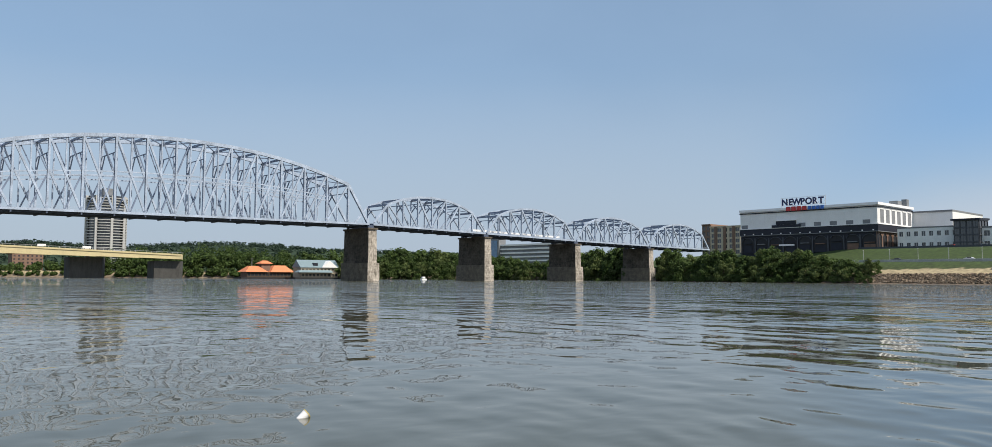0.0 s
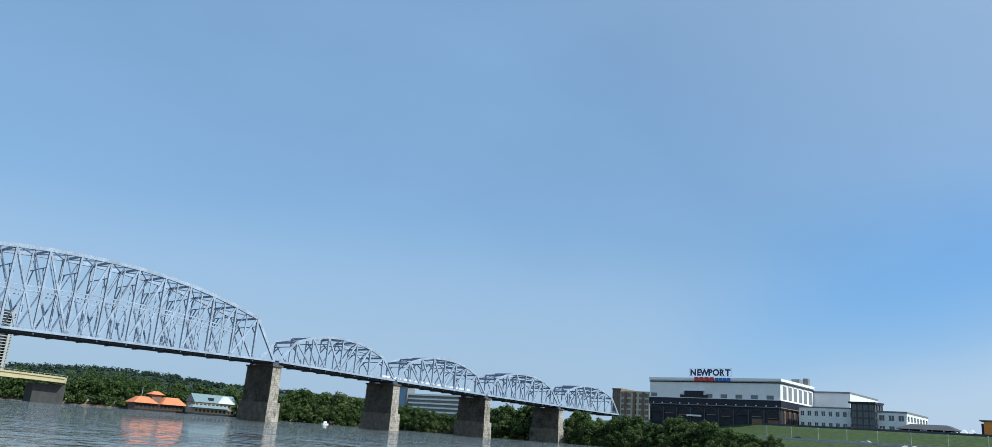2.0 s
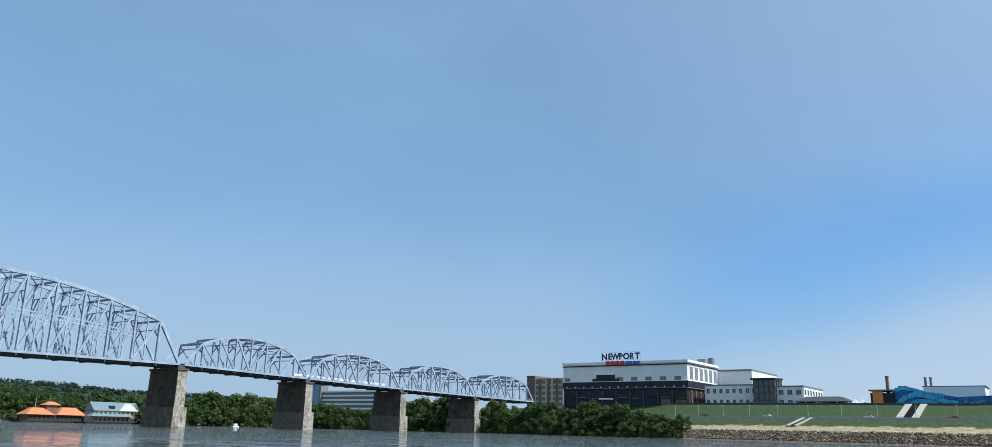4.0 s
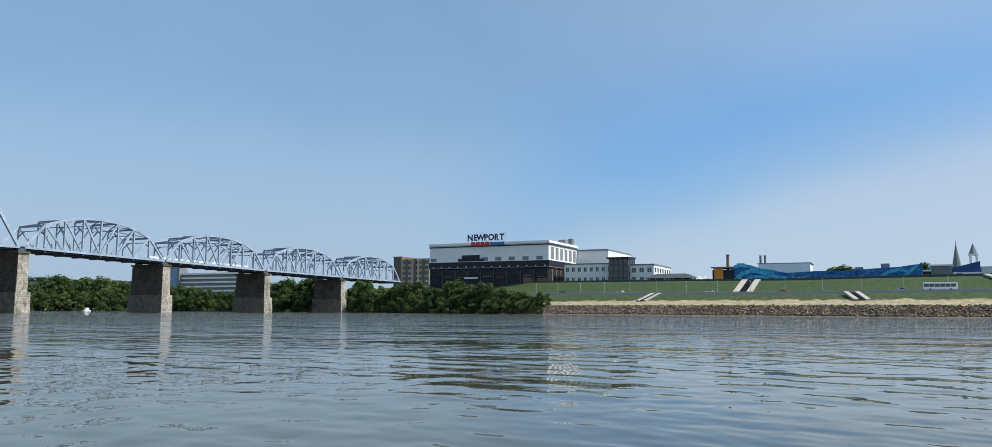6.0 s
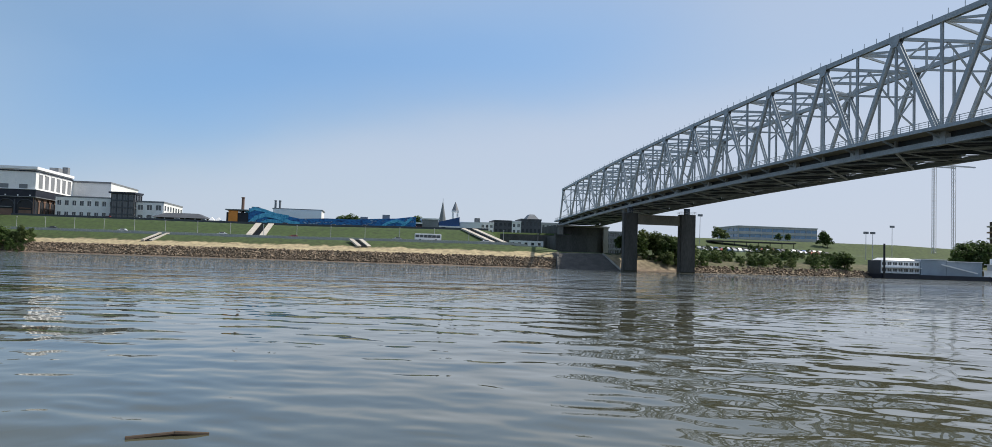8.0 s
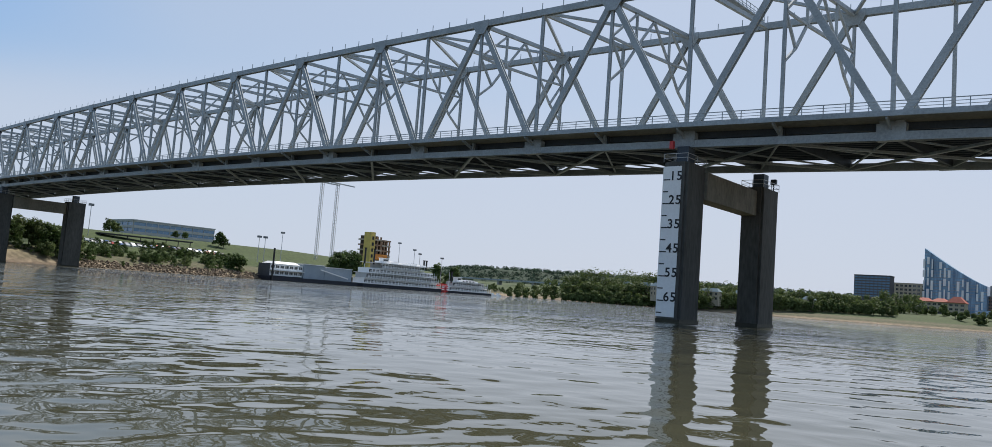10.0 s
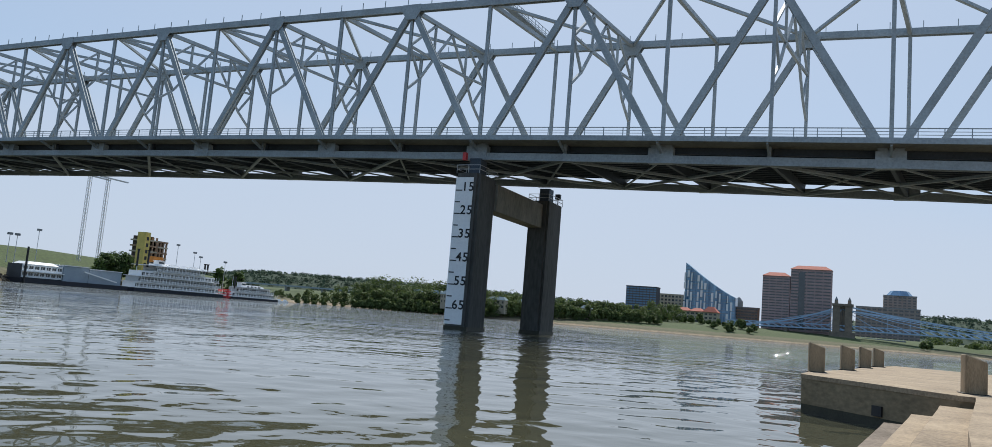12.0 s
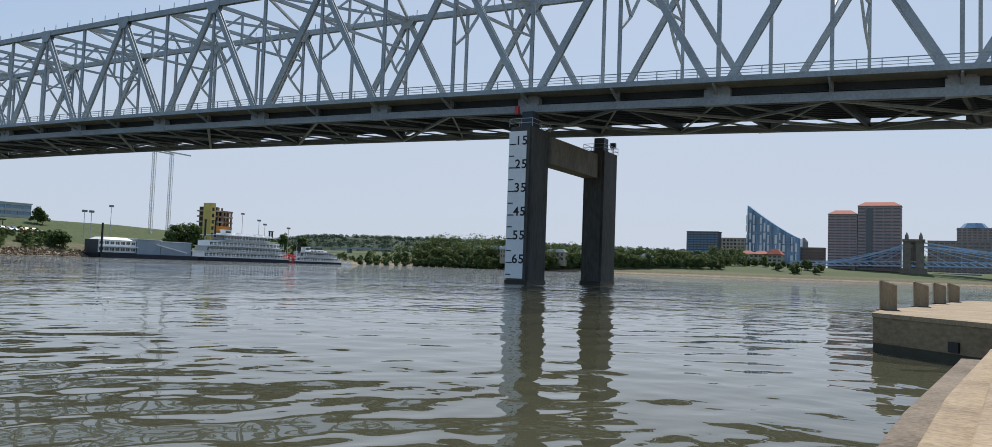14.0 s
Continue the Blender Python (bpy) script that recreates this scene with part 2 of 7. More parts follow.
LEAF = material("summer_leaves", (0.045, 0.085, 0.022), 0.7, 0.0, 0.6, 5.0, 4, 0.0, second=(0.125, 0.195, 0.05), island=0.07, specular=0.25)
LEAF_LIGHT = material("pale_willow_leaves", (0.085, 0.125, 0.04), 0.7, 0.0, 0.5, 4.0, 5, 0.0, second=(0.18, 0.235, 0.075), island=0.08, specular=0.25)
# bluer than LEAF: aerial haze over the ridges is put into the leaf colour
LEAF_FAR = material("hazed_far_leaves", (0.04, 0.072, 0.05), 0.8, 0.0, 0.4, 12.0, 5, 0.0, second=(0.075, 0.115, 0.075), island=0.25, specular=0.2)
for leafy in (LEAF, LEAF_LIGHT, LEAF_FAR):
    ln, ll = leafy.node_tree.nodes, leafy.node_tree.links
    through_leaf, blend_leaf = ln.new("ShaderNodeBsdfTranslucent"), ln.new("ShaderNodeMixShader")
    blend_leaf.inputs[0].default_value = 0.35
    ll.new(next(q for q in ln if q.type == "VALTORGB").outputs["Color"], through_leaf.inputs["Color"])
    ll.new(ln["Principled BSDF"].outputs[0], blend_leaf.inputs[1])
    ll.new(through_leaf.outputs[0], blend_leaf.inputs[2])
    ll.new(blend_leaf.outputs[0], ln["Material Output"].inputs["Surface"])
CAR_PAINTS = [material("car_paint_%s" % k, c, 0.3, 0.2, 0.05, 3.0, 4, 0.0) for k, c in (("white", (0.7, 0.7, 0.7)), ("silver", (0.4, 0.42, 0.44)), ("black", (0.03, 0.03, 0.035)), ("red", (0.35, 0.04, 0.03)), ("blue", (0.05, 0.1, 0.25)))]
RUBBER = material("rubber", (0.02, 0.02, 0.02), 0.9, 0.0, 0.2, 0.5, 8, 0.0)
STEEL_LIGHT = material("galvanised_steel", (0.5, 0.5, 0.5), 0.5, 0.3, 0.1, 2.0, 8, 0.0)
CABLE_BLUE = material("pale_blue_cable_paint", (0.36, 0.49, 0.64), 0.6, 0.0, 0.12, 5.0, 8, 0.0)
HOUSE_STONE = material("sooty_sandstone", (0.21, 0.17, 0.13), 0.9, 0.0, 0.3, 6.0, 6, 0.03)


# ---- geometry helpers ----
def box(bm, x0, x1, y0, y1, z0, z1):
    v = [bm.verts.new((x, y, z)) for z in (z0, z1) for x, y in ((x0, y0), (x1, y0), (x1, y1), (x0, y1))]
    for a, b, c, d in ((3, 2, 1, 0), (4, 5, 6, 7), (0, 1, 5, 4), (1, 2, 6, 5), (2, 3, 7, 6), (3, 0, 4, 7)):
        bm.faces.new((v[a], v[b], v[c], v[d]))


def bar(bm, p, q, w, h=None, up=(0, 0, 1)):
    """A square bar from p to q, w wide and h high."""
    p, q, h = Vector(p), Vector(q), h or w
    a = (q - p).normalized()
    s = a.cross(Vector(up))
    s = s.normalized() if s.length > 1e-4 else Vector((1, 0, 0))
    t = s.cross(a).normalized()
    v = [bm.verts.new(e + s * i * w / 2 + t * j * h / 2) for e in (p, q) for i, j in ((-1, -1), (1, -1), (1, 1), (-1, 1))]
    for k in ((3, 2, 1, 0), (4, 5, 6, 7), (0, 1, 5, 4), (1, 2, 6, 5), (2, 3, 7, 6), (3, 0, 4, 7)):
        bm.faces.new([v[i] for i in k])


def ribbon(bm, pts, w, h):
    """One unbroken rectangular bar along a line of points."""
    rings = []
    for i, p in enumerate(pts):
        p = Vector(p)
        a = (Vector(pts[min(i + 1, len(pts) - 1)]) - Vector(pts[max(i - 1, 0)])).normalized()
        s = a.cross(Vector((0, 0, 1))).normalized()
        t = s.cross(a)
        rings.append([bm.verts.new(p + s * e * w / 2 + t * f * h / 2) for e, f in ((-1, -1), (1, -1), (1, 1), (-1, 1))])
    for q, r in zip(rings, rings[1:]):
        for k in range(4):
            bm.faces.new((q[k], q[(k + 1) % 4], r[(k + 1) % 4], r[k]))
    bm.faces.new(rings[0][::-1])
    bm.faces.new(rings[-1])


def ibar(bm, p, q, w, h):
    """A built-up box member: two side plates with a recessed web between them."""
    p, q = Vector(p), Vector(q)
    a = (q - p).normalized()
    side = Vector((0, 1, 0))
    for s in (-1, 1):
        bar(bm, p + side * s * (w / 2 - 0.06), q + side * s * (w / 2 - 0.06), 0.12, h, a.cross(side) if abs(a.z) > 0.98 else (0, 0, 1))
    bar(bm, p, q, w - 0.2, h * 0.55, a.cross(side) if abs(a.z) > 0.98 else (0, 0, 1))


def tube(bm, p, q, r0, r1=None, n=8):
    p, q, r1 = Vector(p), Vector(q), r0 if r1 is None else r1
    a = (q - p).normalized()
    s = a.orthogonal().normalized()
    t = a.cross(s)
    rings = [[bm.verts.new(e + (s * math.cos(2 * math.pi * i / n) + t * math.sin(2 * math.pi * i / n)) * r) for i in range(n)] for e, r in ((p, r0), (q, max(r1, 1e-3)))]
    for i in range(n):
        bm.faces.new((rings[0][i], rings[0][(i + 1) % n], rings[1][(i + 1) % n], rings[1][i]))
    bm.faces.new(rings[0][::-1])
    bm.faces.new(rings[1])


def prism(bm, pts, z0, z1):
    """An upright prism over a plan outline, counter-clockwise."""
    lo, hi = [bm.verts.new((x, y, z0)) for x, y in pts], [bm.verts.new((x, y, z1)) for x, y in pts]
    n = len(pts)
    bm.faces.new(lo[::-1])
    bm.faces.new(hi)
    for i in range(n):
        bm.faces.new((lo[i], lo[(i + 1) % n], hi[(i + 1) % n], hi[i]))


def gable(bm, x0, x1, y0, y1, z0, z1, along="y"):
    """A pitched roof with eaves at z0 and its ridge at z1."""
    if along == "y":
        m = (x0 + x1) / 2
        pts = [(x0, y0, z0), (x1, y0, z0), (m, y0, z1), (x0, y1, z0), (x1, y1, z0), (m, y1, z1)]
    else:
        m = (y0 + y1) / 2
        pts = [(x0, y1, z0), (x0, y0, z0), (x0, m, z1), (x1, y1, z0), (x1, y0, z0), (x1, m, z1)]
    v = [bm.verts.new(p) for p in pts]
    for f in ((0, 1, 2), (5, 4, 3), (0, 3, 4, 1), (1, 4, 5, 2), (2, 5, 3, 0)):
        bm.faces.new([v[i] for i in f])


def hip(bm, x0, x1, y0, y1, z0, z1, inset):
    lo = [bm.verts.new(p) for p in ((x0, y0, z0), (x1, y0, z0), (x1, y1, z0), (x0, y1, z0))]
    i = inset
    hi = [bm.verts.new(p) for p in ((x0 + i, y0 + i, z1), (x1 - i, y0 + i, z1), (x1 - i, y1 - i, z1), (x0 + i, y1 - i, z1))]
    bm.faces.new(lo[::-1])
    bm.faces.new(hi)
    for k in range(4):
        bm.faces.new((lo[k], lo[(k + 1) % 4], hi[(k + 1) % 4], hi[k]))


def mesh_of(name, bm, mat, smooth=False):
    bm.normal_update()
    me = bpy.data.meshes.new(name)
    bm.to_mesh(me)
    bm.free()
    me.materials.append(mat)
    if smooth:
        me.polygons.foreach_set("use_smooth", [True] * len(me.polygons))
    return me


def part(name, bm, mat, parent=None, label="", smooth=False):
    ob = new(name, mesh_of(name, bm, mat, smooth))
    ob.parent = parent
    if label:
        ob["label"] = label
    return ob


def shared(name, me, at, parent):
    ob = new(name, me)
    ob.matrix_basis = at
    ob.parent = parent
    return ob


def thing(name, label, category, at=None, group="", kind=""):
    ob = new(name)
    if at is not None:
        ob.matrix_basis = at
    return tagged(ob, label, category, group, kind)


def B():
    return bmesh.new()


def quick(name, mat, parent, fn, *args, label="", **kw):
    bm = bmesh.new()
    fn(bm, *args, **kw)
    return part(name, bm, mat, parent, label)


# ---- water ----
def water_material():
    m = bpy.data.materials.new("muddy_river_water")
    m.use_nodes = True
    n, l = m.node_tree.nodes, m.node_tree.links
    b = n["Principled BSDF"]
    b.inputs["Base Color"].default_value = (0.069, 0.068, 0.042, 1)
    b.inputs["Roughness"].default_value, b.inputs["IOR"].default_value = 0.02, 1.333
    tc, geo = n.new("ShaderNodeTexCoord"), n.new("ShaderNodeNewGeometry")
    far = n.new("ShaderNodeVectorMath")
    far.operation = "LENGTH"
    l.new(geo.outputs["Position"], far.inputs[0])
    # out on the river the modelled waves hand over to relief in the material
    fade = n.new("ShaderNodeMapRange")
    fade.inputs["From Min"].default_value, fade.inputs["From Max"].default_value = 30.0, 190.0
    fade.inputs["To Min"].default_value, fade.inputs["To Max"].default_value = 0.15, 5.2
    l.new(far.outputs["Value"], fade.inputs["Value"])
    total = None
    for scale, rot, stretch, height in ((0.16, 0.5, (1, 1.3, 1), 0.24), (0.6, 0.9, (1, 1.3, 1), 0.11), (1.6, 0.4, (1, 1.3, 1), 0.035)):
        mpg, q = n.new("ShaderNodeMapping"), n.new("ShaderNodeTexNoise")
        mpg.inputs["Rotation"].default_value = (0, 0, rot)
        mpg.inputs["Scale"].default_value = stretch
        q.inputs["Scale"].default_value, q.inputs["Detail"].default_value, q.inputs["Distortion"].default_value = scale, 1.5, 0.4
        k = n.new("ShaderNodeMath")
        k.operation = "MULTIPLY_ADD"
        k.inputs[1].default_value = height
        k.inputs[2].default_value = 0.0
        l.new(tc.outputs["Object"], mpg.inputs["Vector"])
        l.new(mpg.outputs["Vector"], q.inputs["Vector"])
        l.new(q.outputs["Fac"], k.inputs[0])
        if total:
            l.new(total.outputs[0], k.inputs[2])
        total = k
    # gusts: wide lanes of rougher and calmer water
    lane_map, lanes, lane = n.new("ShaderNodeMapping"), n.new("ShaderNodeTexNoise"), n.new("ShaderNodeMapRange")
    lane_map.inputs["Rotation"].default_value = (0, 0, 0.35)
    lane_map.inputs["Scale"].default_value = (1.0, 0.45, 1.0)
    lanes.inputs["Scale"].default_value, lanes.inputs["Detail"].default_value, lanes.inputs["Roughness"].default_value = 0.07, 4.0, 0.6
    lane.inputs["From Min"].default_value, lane.inputs["From Max"].default_value = 0.36, 0.64
    lane.inputs["To Min"].default_value, lane.inputs["To Max"].default_value = 0.4, 1.6
    l.new(tc.outputs["Object"], lane_map.inputs["Vector"])
    l.new(lane_map.outputs["Vector"], lanes.inputs["Vector"])
    l.new(lanes.outputs["Fac"], lane.inputs["Value"])
    gust = n.new("ShaderNodeMath")
    gust.operation = "MULTIPLY"
    l.new(fade.outputs["Result"], gust.inputs[0])
    l.new(lane.outputs["Result"], gust.inputs[1])
    scaled = n.new("ShaderNodeMath")
    scaled.operation = "MULTIPLY"
    l.new(total.outputs[0], scaled.inputs[0])
    l.new(gust.outputs[0], scaled.inputs[1])
    bp = n.new("ShaderNodeBump")
    bp.inputs["Strength"].default_value, bp.inputs["Distance"].default_value = 1.0, 1.0
    l.new(scaled.outputs[0], bp.inputs["Height"])
    l.new(bp.outputs["Normal"], b.inputs["Normal"])
    return m


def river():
    """One sheet of water, fanned out from the camera spot by the steps and finest there, with modelled wind waves that
    settle into a flat sheet far out.
    """
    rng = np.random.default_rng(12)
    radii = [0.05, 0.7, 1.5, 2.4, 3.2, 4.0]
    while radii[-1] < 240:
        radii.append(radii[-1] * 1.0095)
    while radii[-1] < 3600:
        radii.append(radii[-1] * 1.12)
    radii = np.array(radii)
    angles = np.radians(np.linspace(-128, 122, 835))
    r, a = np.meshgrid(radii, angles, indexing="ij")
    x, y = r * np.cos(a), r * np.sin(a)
    z = np.zeros_like(x)
    wind = radians(-35)
    for i in range(64):
        length = 0.36 * (8.0 ** rng.random())
        th = wind + rng.normal(0, 0.62)
        amp = 0.0009 * length ** 1.15
        k = 2 * math.pi / length
        show = np.clip((length / (r * 0.0095) - 2.0) / 3.0, 0, 1) * np.clip((240 - r) / 130, 0, 1) * (1 - 0.4 * np.clip((r - 14) / 50, 0, 1))
        warp = 0.5 * np.sin(x * 0.21 + i) + 0.5 * np.sin(y * 0.17 + 2 * i)
        z += show * amp * np.sin(k * (x * math.cos(th) + y * math.sin(th)) + warp + rng.uniform(0, 6.28))
    z += 2.2 * z * np.abs(z)
    n0, n1 = x.shape
    verts = np.stack([x, y, z], -1).reshape(-1, 3)
    idx = np.arange(n0 * n1).reshape(n0, n1)
    quads = np.stack([idx[:-1, :-1], idx[1:, :-1], idx[1:, 1:], idx[:-1, 1:]], -1).reshape(-1, 4)
    me = bpy.data.meshes.new("water")
    me.vertices.add(len(verts))
    me.vertices.foreach_set("co", verts.ravel())
    me.loops.add(quads.size)
    me.loops.foreach_set("vertex_index", quads.ravel().astype(np.int32))
    me.polygons.add(len(quads))
    me.polygons.foreach_set("loop_start", np.arange(0, quads.size, 4, dtype=np.int32))
    me.polygons.foreach_set("use_smooth", [True] * len(quads))
    me.update(calc_edges=True)
    me.validate()
    me.materials.append(water_material())
    return new("water", me)


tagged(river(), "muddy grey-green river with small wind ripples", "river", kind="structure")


# ---- the banks and the ground to the horizon ----
SHORE_Y = [-520, -480, -400, -280, -200, -130, -90, 0, 100, 170, 255, 321, 420, 520, 600, 690, 800, 900, 1000, 1200, 2600]
SHORE_X = [420, 388, 366, 350, 328, 310, 303, 315, 343, 370, 402, 436, 442, 425, 372, 320, 235, 130, 0, -300, -2600]


def shore(y):
    return float(np.interp(y, SHORE_Y, SHORE_X))


PROFILE_S = [-30, -4, 0, 2.5, 9, 20, 31, 40, 48, 76, 82, 400]
PROFILE_Z = [-4, -1, -0.02, 0.5, 3.9, 6.2, 9.2, 9.6, 9.7, 16.6, 16.8, 17.0]


def crest(y):
    return float(np.interp(y, [-480, -300, -130, 40, 200, 330, 450, 700], [15.0, 19.0, 17.5, 16.6, 19.0, 19.2, 12.0, 7.0]))


def bank_z(x, y):
    z = float(np.interp(x - shore(y), PROFILE_S, PROFILE_Z))
    z = z * crest(y) / 16.6 if z > 9.0 else z
    # the yard cut into the levee beside the bridge
    if -119 < y < -59 and x - shore(y) < 97:
        z = min(z, 9.0 if y > -74 else 7.2)
    # low ground under and beside the bridge approach
    if -141 < y < -100 and 24 < x - shore(y) < 140:
        z = min(z, 8.0)
    return z


def bank_material(sandy=True):
    """Wet stones, sand, mown grass and a service road, by height on the levee."""
    m = material("levee_ground", (0.3, 0.3, 0.2), 0.95, 0.0, 0.3, 5.0, 8, 0.05)
    n, l = m.node_tree.nodes, m.node_tree.links
    b = n["Principled BSDF"]
    geo, sep = n.new("ShaderNodeNewGeometry"), n.new("ShaderNodeSeparateXYZ")
    l.new(geo.outputs["Position"], sep.inputs[0])
    wob, tc = n.new("ShaderNodeTexNoise"), n.new("ShaderNodeTexCoord")
    wob.inputs["Scale"].default_value, wob.inputs["Detail"].default_value = 0.16, 6
    l.new(tc.outputs["Object"], wob.inputs["Vector"])
    off = n.new("ShaderNodeMath")
    off.operation = "MULTIPLY_ADD"
    off.inputs[1].default_value = 2.6
    l.new(wob.outputs["Fac"], off.inputs[0])
    l.new(sep.outputs["Z"], off.inputs[2])
    lift = n.new("ShaderNodeMapRange")
    lift.inputs["From Min"].default_value, lift.inputs["From Max"].default_value = 0.0, 20.0
    l.new(off.outputs[0], lift.inputs["Value"])
    ramp = n.new("ShaderNodeValToRGB")
    e = ramp.color_ramp.elements
    e[0].position, e[0].color = 0.0, (0.10, 0.075, 0.05, 1)
    e[1].position, e[1].color = 0.075, (0.14, 0.10, 0.07, 1)
    for pos, col in ((0.10, (0.19, 0.15, 0.105)), (0.25, (0.25, 0.20, 0.13)), (0.30, (0.37, 0.30, 0.175)), (0.385, (0.37, 0.30, 0.175)), (0.405, (0.052, 0.07, 0.02)), (0.5, (0.042, 0.068, 0.015)), (1.0, (0.037, 0.064, 0.013))):
        s = e.new(pos)
        s.color = (*col, 1)
    if not sandy:
        for s in list(e):
            s.color = (0.068, 0.07, 0.03, 1) if s.position > 0.2 else (0.12, 0.095, 0.065, 1)
    l.new(lift.outputs["Result"], ramp.inputs["Fac"])
    # weedy brown soil instead of sand downstream of the road bridge
    weeds = n.new("ShaderNodeValToRGB")
    w = weeds.color_ramp.elements
    w[0].position, w[0].color = 0.06, (0.12, 0.09, 0.06, 1)
    w[1].position, w[1].color = 0.40, (0.046, 0.068, 0.017, 1)
    for pos, col in ((0.12, (0.26, 0.20, 0.13)), (0.2, (0.08, 0.078, 0.038)), (0.32, (0.10, 0.092, 0.048))):
        s = w.new(pos)
        s.color = (*col, 1)
    l.new(lift.outputs["Result"], weeds.inputs["Fac"])
    down, swap = n.new("ShaderNodeMapRange"), n.new("ShaderNodeMix")
    down.inputs["From Min"].default_value, down.inputs["From Max"].default_value = -100.0, -122.0
    l.new(sep.outputs["Y"], down.inputs["Value"])
    swap.data_type = "RGBA"
    l.new(down.outputs["Result"], swap.inputs["Factor"])
    l.new(ramp.outputs["Color"], swap.inputs["A"])
    l.new(weeds.outputs["Color"], swap.inputs["B"])
    grain = n.new("ShaderNodeTexNoise")
    grain.inputs["Scale"].default_value, grain.inputs["Detail"].default_value = 0.5, 8
    l.new(tc.outputs["Object"], grain.inputs["Vector"])
    gm = n.new("ShaderNodeMapRange")
    gm.inputs["From Min"].default_value, gm.inputs["From Max"].default_value = 0.3, 0.7
    gm.inputs["To Min"].default_value, gm.inputs["To Max"].default_value = 0.6, 1.35
    l.new(grain.outputs["Fac"], gm.inputs["Value"])
    mul = n.new("ShaderNodeVectorMath")
    mul.operation = "SCALE"
    l.new(swap.outputs["Result"], mul.inputs[0])
    l.new(gm.outputs["Result"], mul.inputs["Scale"])
    l.new(mul.outputs["Vector"], b.inputs["Base Color"])
    return m


def grid_mesh(name, xs_of, ys, z_of, mat):
    bm = B()
    rows = []
    for y in ys:
        rows.append([bm.verts.new((x, y, z_of(x, y))) for x in xs_of(y)])
    for a, b in zip(rows, rows[1:]):
        for i in range(len(a) - 1):
            bm.faces.new((a[i], a[i + 1], b[i + 1], b[i]))
    return part(name, bm, mat, smooth=True)


GROUND = bank_material()
STATIONS = sorted(set(PROFILE_S + [3, 6, 14, 24, 35, 44, 54, 62, 69, 94, 98, 120, 200, 280, 1400, 3500]))
bank_ys = [y for y in range(-500, 700, 8)] + list(range(700, 2601, 25))
bank = grid_mesh("ground", lambda y: [shore(y) + s for s in STATIONS], bank_ys,
                 lambda x, y: bank_z(x, y) + (0.25 * noise.noise((x * 0.11, y * 0.11, 0)) if 0 < x - shore(y) < 76 else 0), GROUND)
tagged(bank, "grassy levee with a sandy strip and stony river edge", "ground", kind="structure")

# the far side of the tributary mouth and the near shore, down to the horizon
COV_X = [-3500, -300, -60, 95, 207, 330, 430, 520, 700, 3500]
COV_Y = [-1500, -1180, -1080, -985, -860, -760, -670, -640, -640, -640]


def cov_shore(x):
    return float(np.interp(x, COV_X, COV_Y))


def cov_z(x, y):
    return float(np.interp(cov_shore(x) - y, [-20, 0, 12, 40, 90, 200, 3000], [-3, -0.02, 3.0, 6.0, 12.0, 17.0, 20.0]))


bm = B()
cols = []
for x in list(range(-3400, -300, 200)) + list(range(-300, 900, 25)) + list(range(900, 3500, 200)):
    cols.append([bm.verts.new((x, cov_shore(x) - s, cov_z(x, cov_shore(x) - s))) for s in (-20, 0, 6, 12, 25, 40, 65, 90, 140, 200, 600, 3000)])
for a, b in zip(cols, cols[1:]):
    for i in range(len(a) - 1):
        bm.faces.new((a[i + 1], b[i + 1], b[i], a[i]))
tagged(part("ground", bm, bank_material(False), smooth=True), "far green river bank with a sandy edge", "ground", kind="structure")
bm = B()
v = [bm.verts.new(p) for p in ((-3500, -3400, 0.25), (-900, -3400, 0.25), (-330, -900, 0.4), (-110, -420, 0.5), (-45, -130, 0.9), (-13, -51.5, 0.9), (-13, 3400, 0.9), (-3500, 3400, 6))]
bm.faces.new(v)
tagged(part("ground", bm, TAN), "flat paved landing behind the river steps", "ground", kind="structure")


# ---- the river steps and the wharf ----
def steps_x(y, k):
    """The front edge of step k along the curving river wall."""
    lean = float(np.interp(y, [-30, -21.2, -12, -6, 0, 10, 40], [-0.35, -0.2, 0.62, 0.95, 0.9, 0.4, -3.0]))
    return lean - 0.42 * k * (1.0 + 0.35 * float(np.interp(y, [-21, -5], [1, 0])))


WET_STEP = material("damp_grey_concrete", (0.17, 0.135, 0.105), 0.9, 0.0, 0.5, 0.8, 14, 0.01, second=(0.27, 0.22, 0.175), specular=0.15)
STEP_Z = [0.32, 0.58, 0.84]
steps = thing("river_steps", "sandy concrete steps curving along the water's edge", "steps", kind="structure")
STEP_YS = [-21.35 + i * 1.02 for i in range(60)]
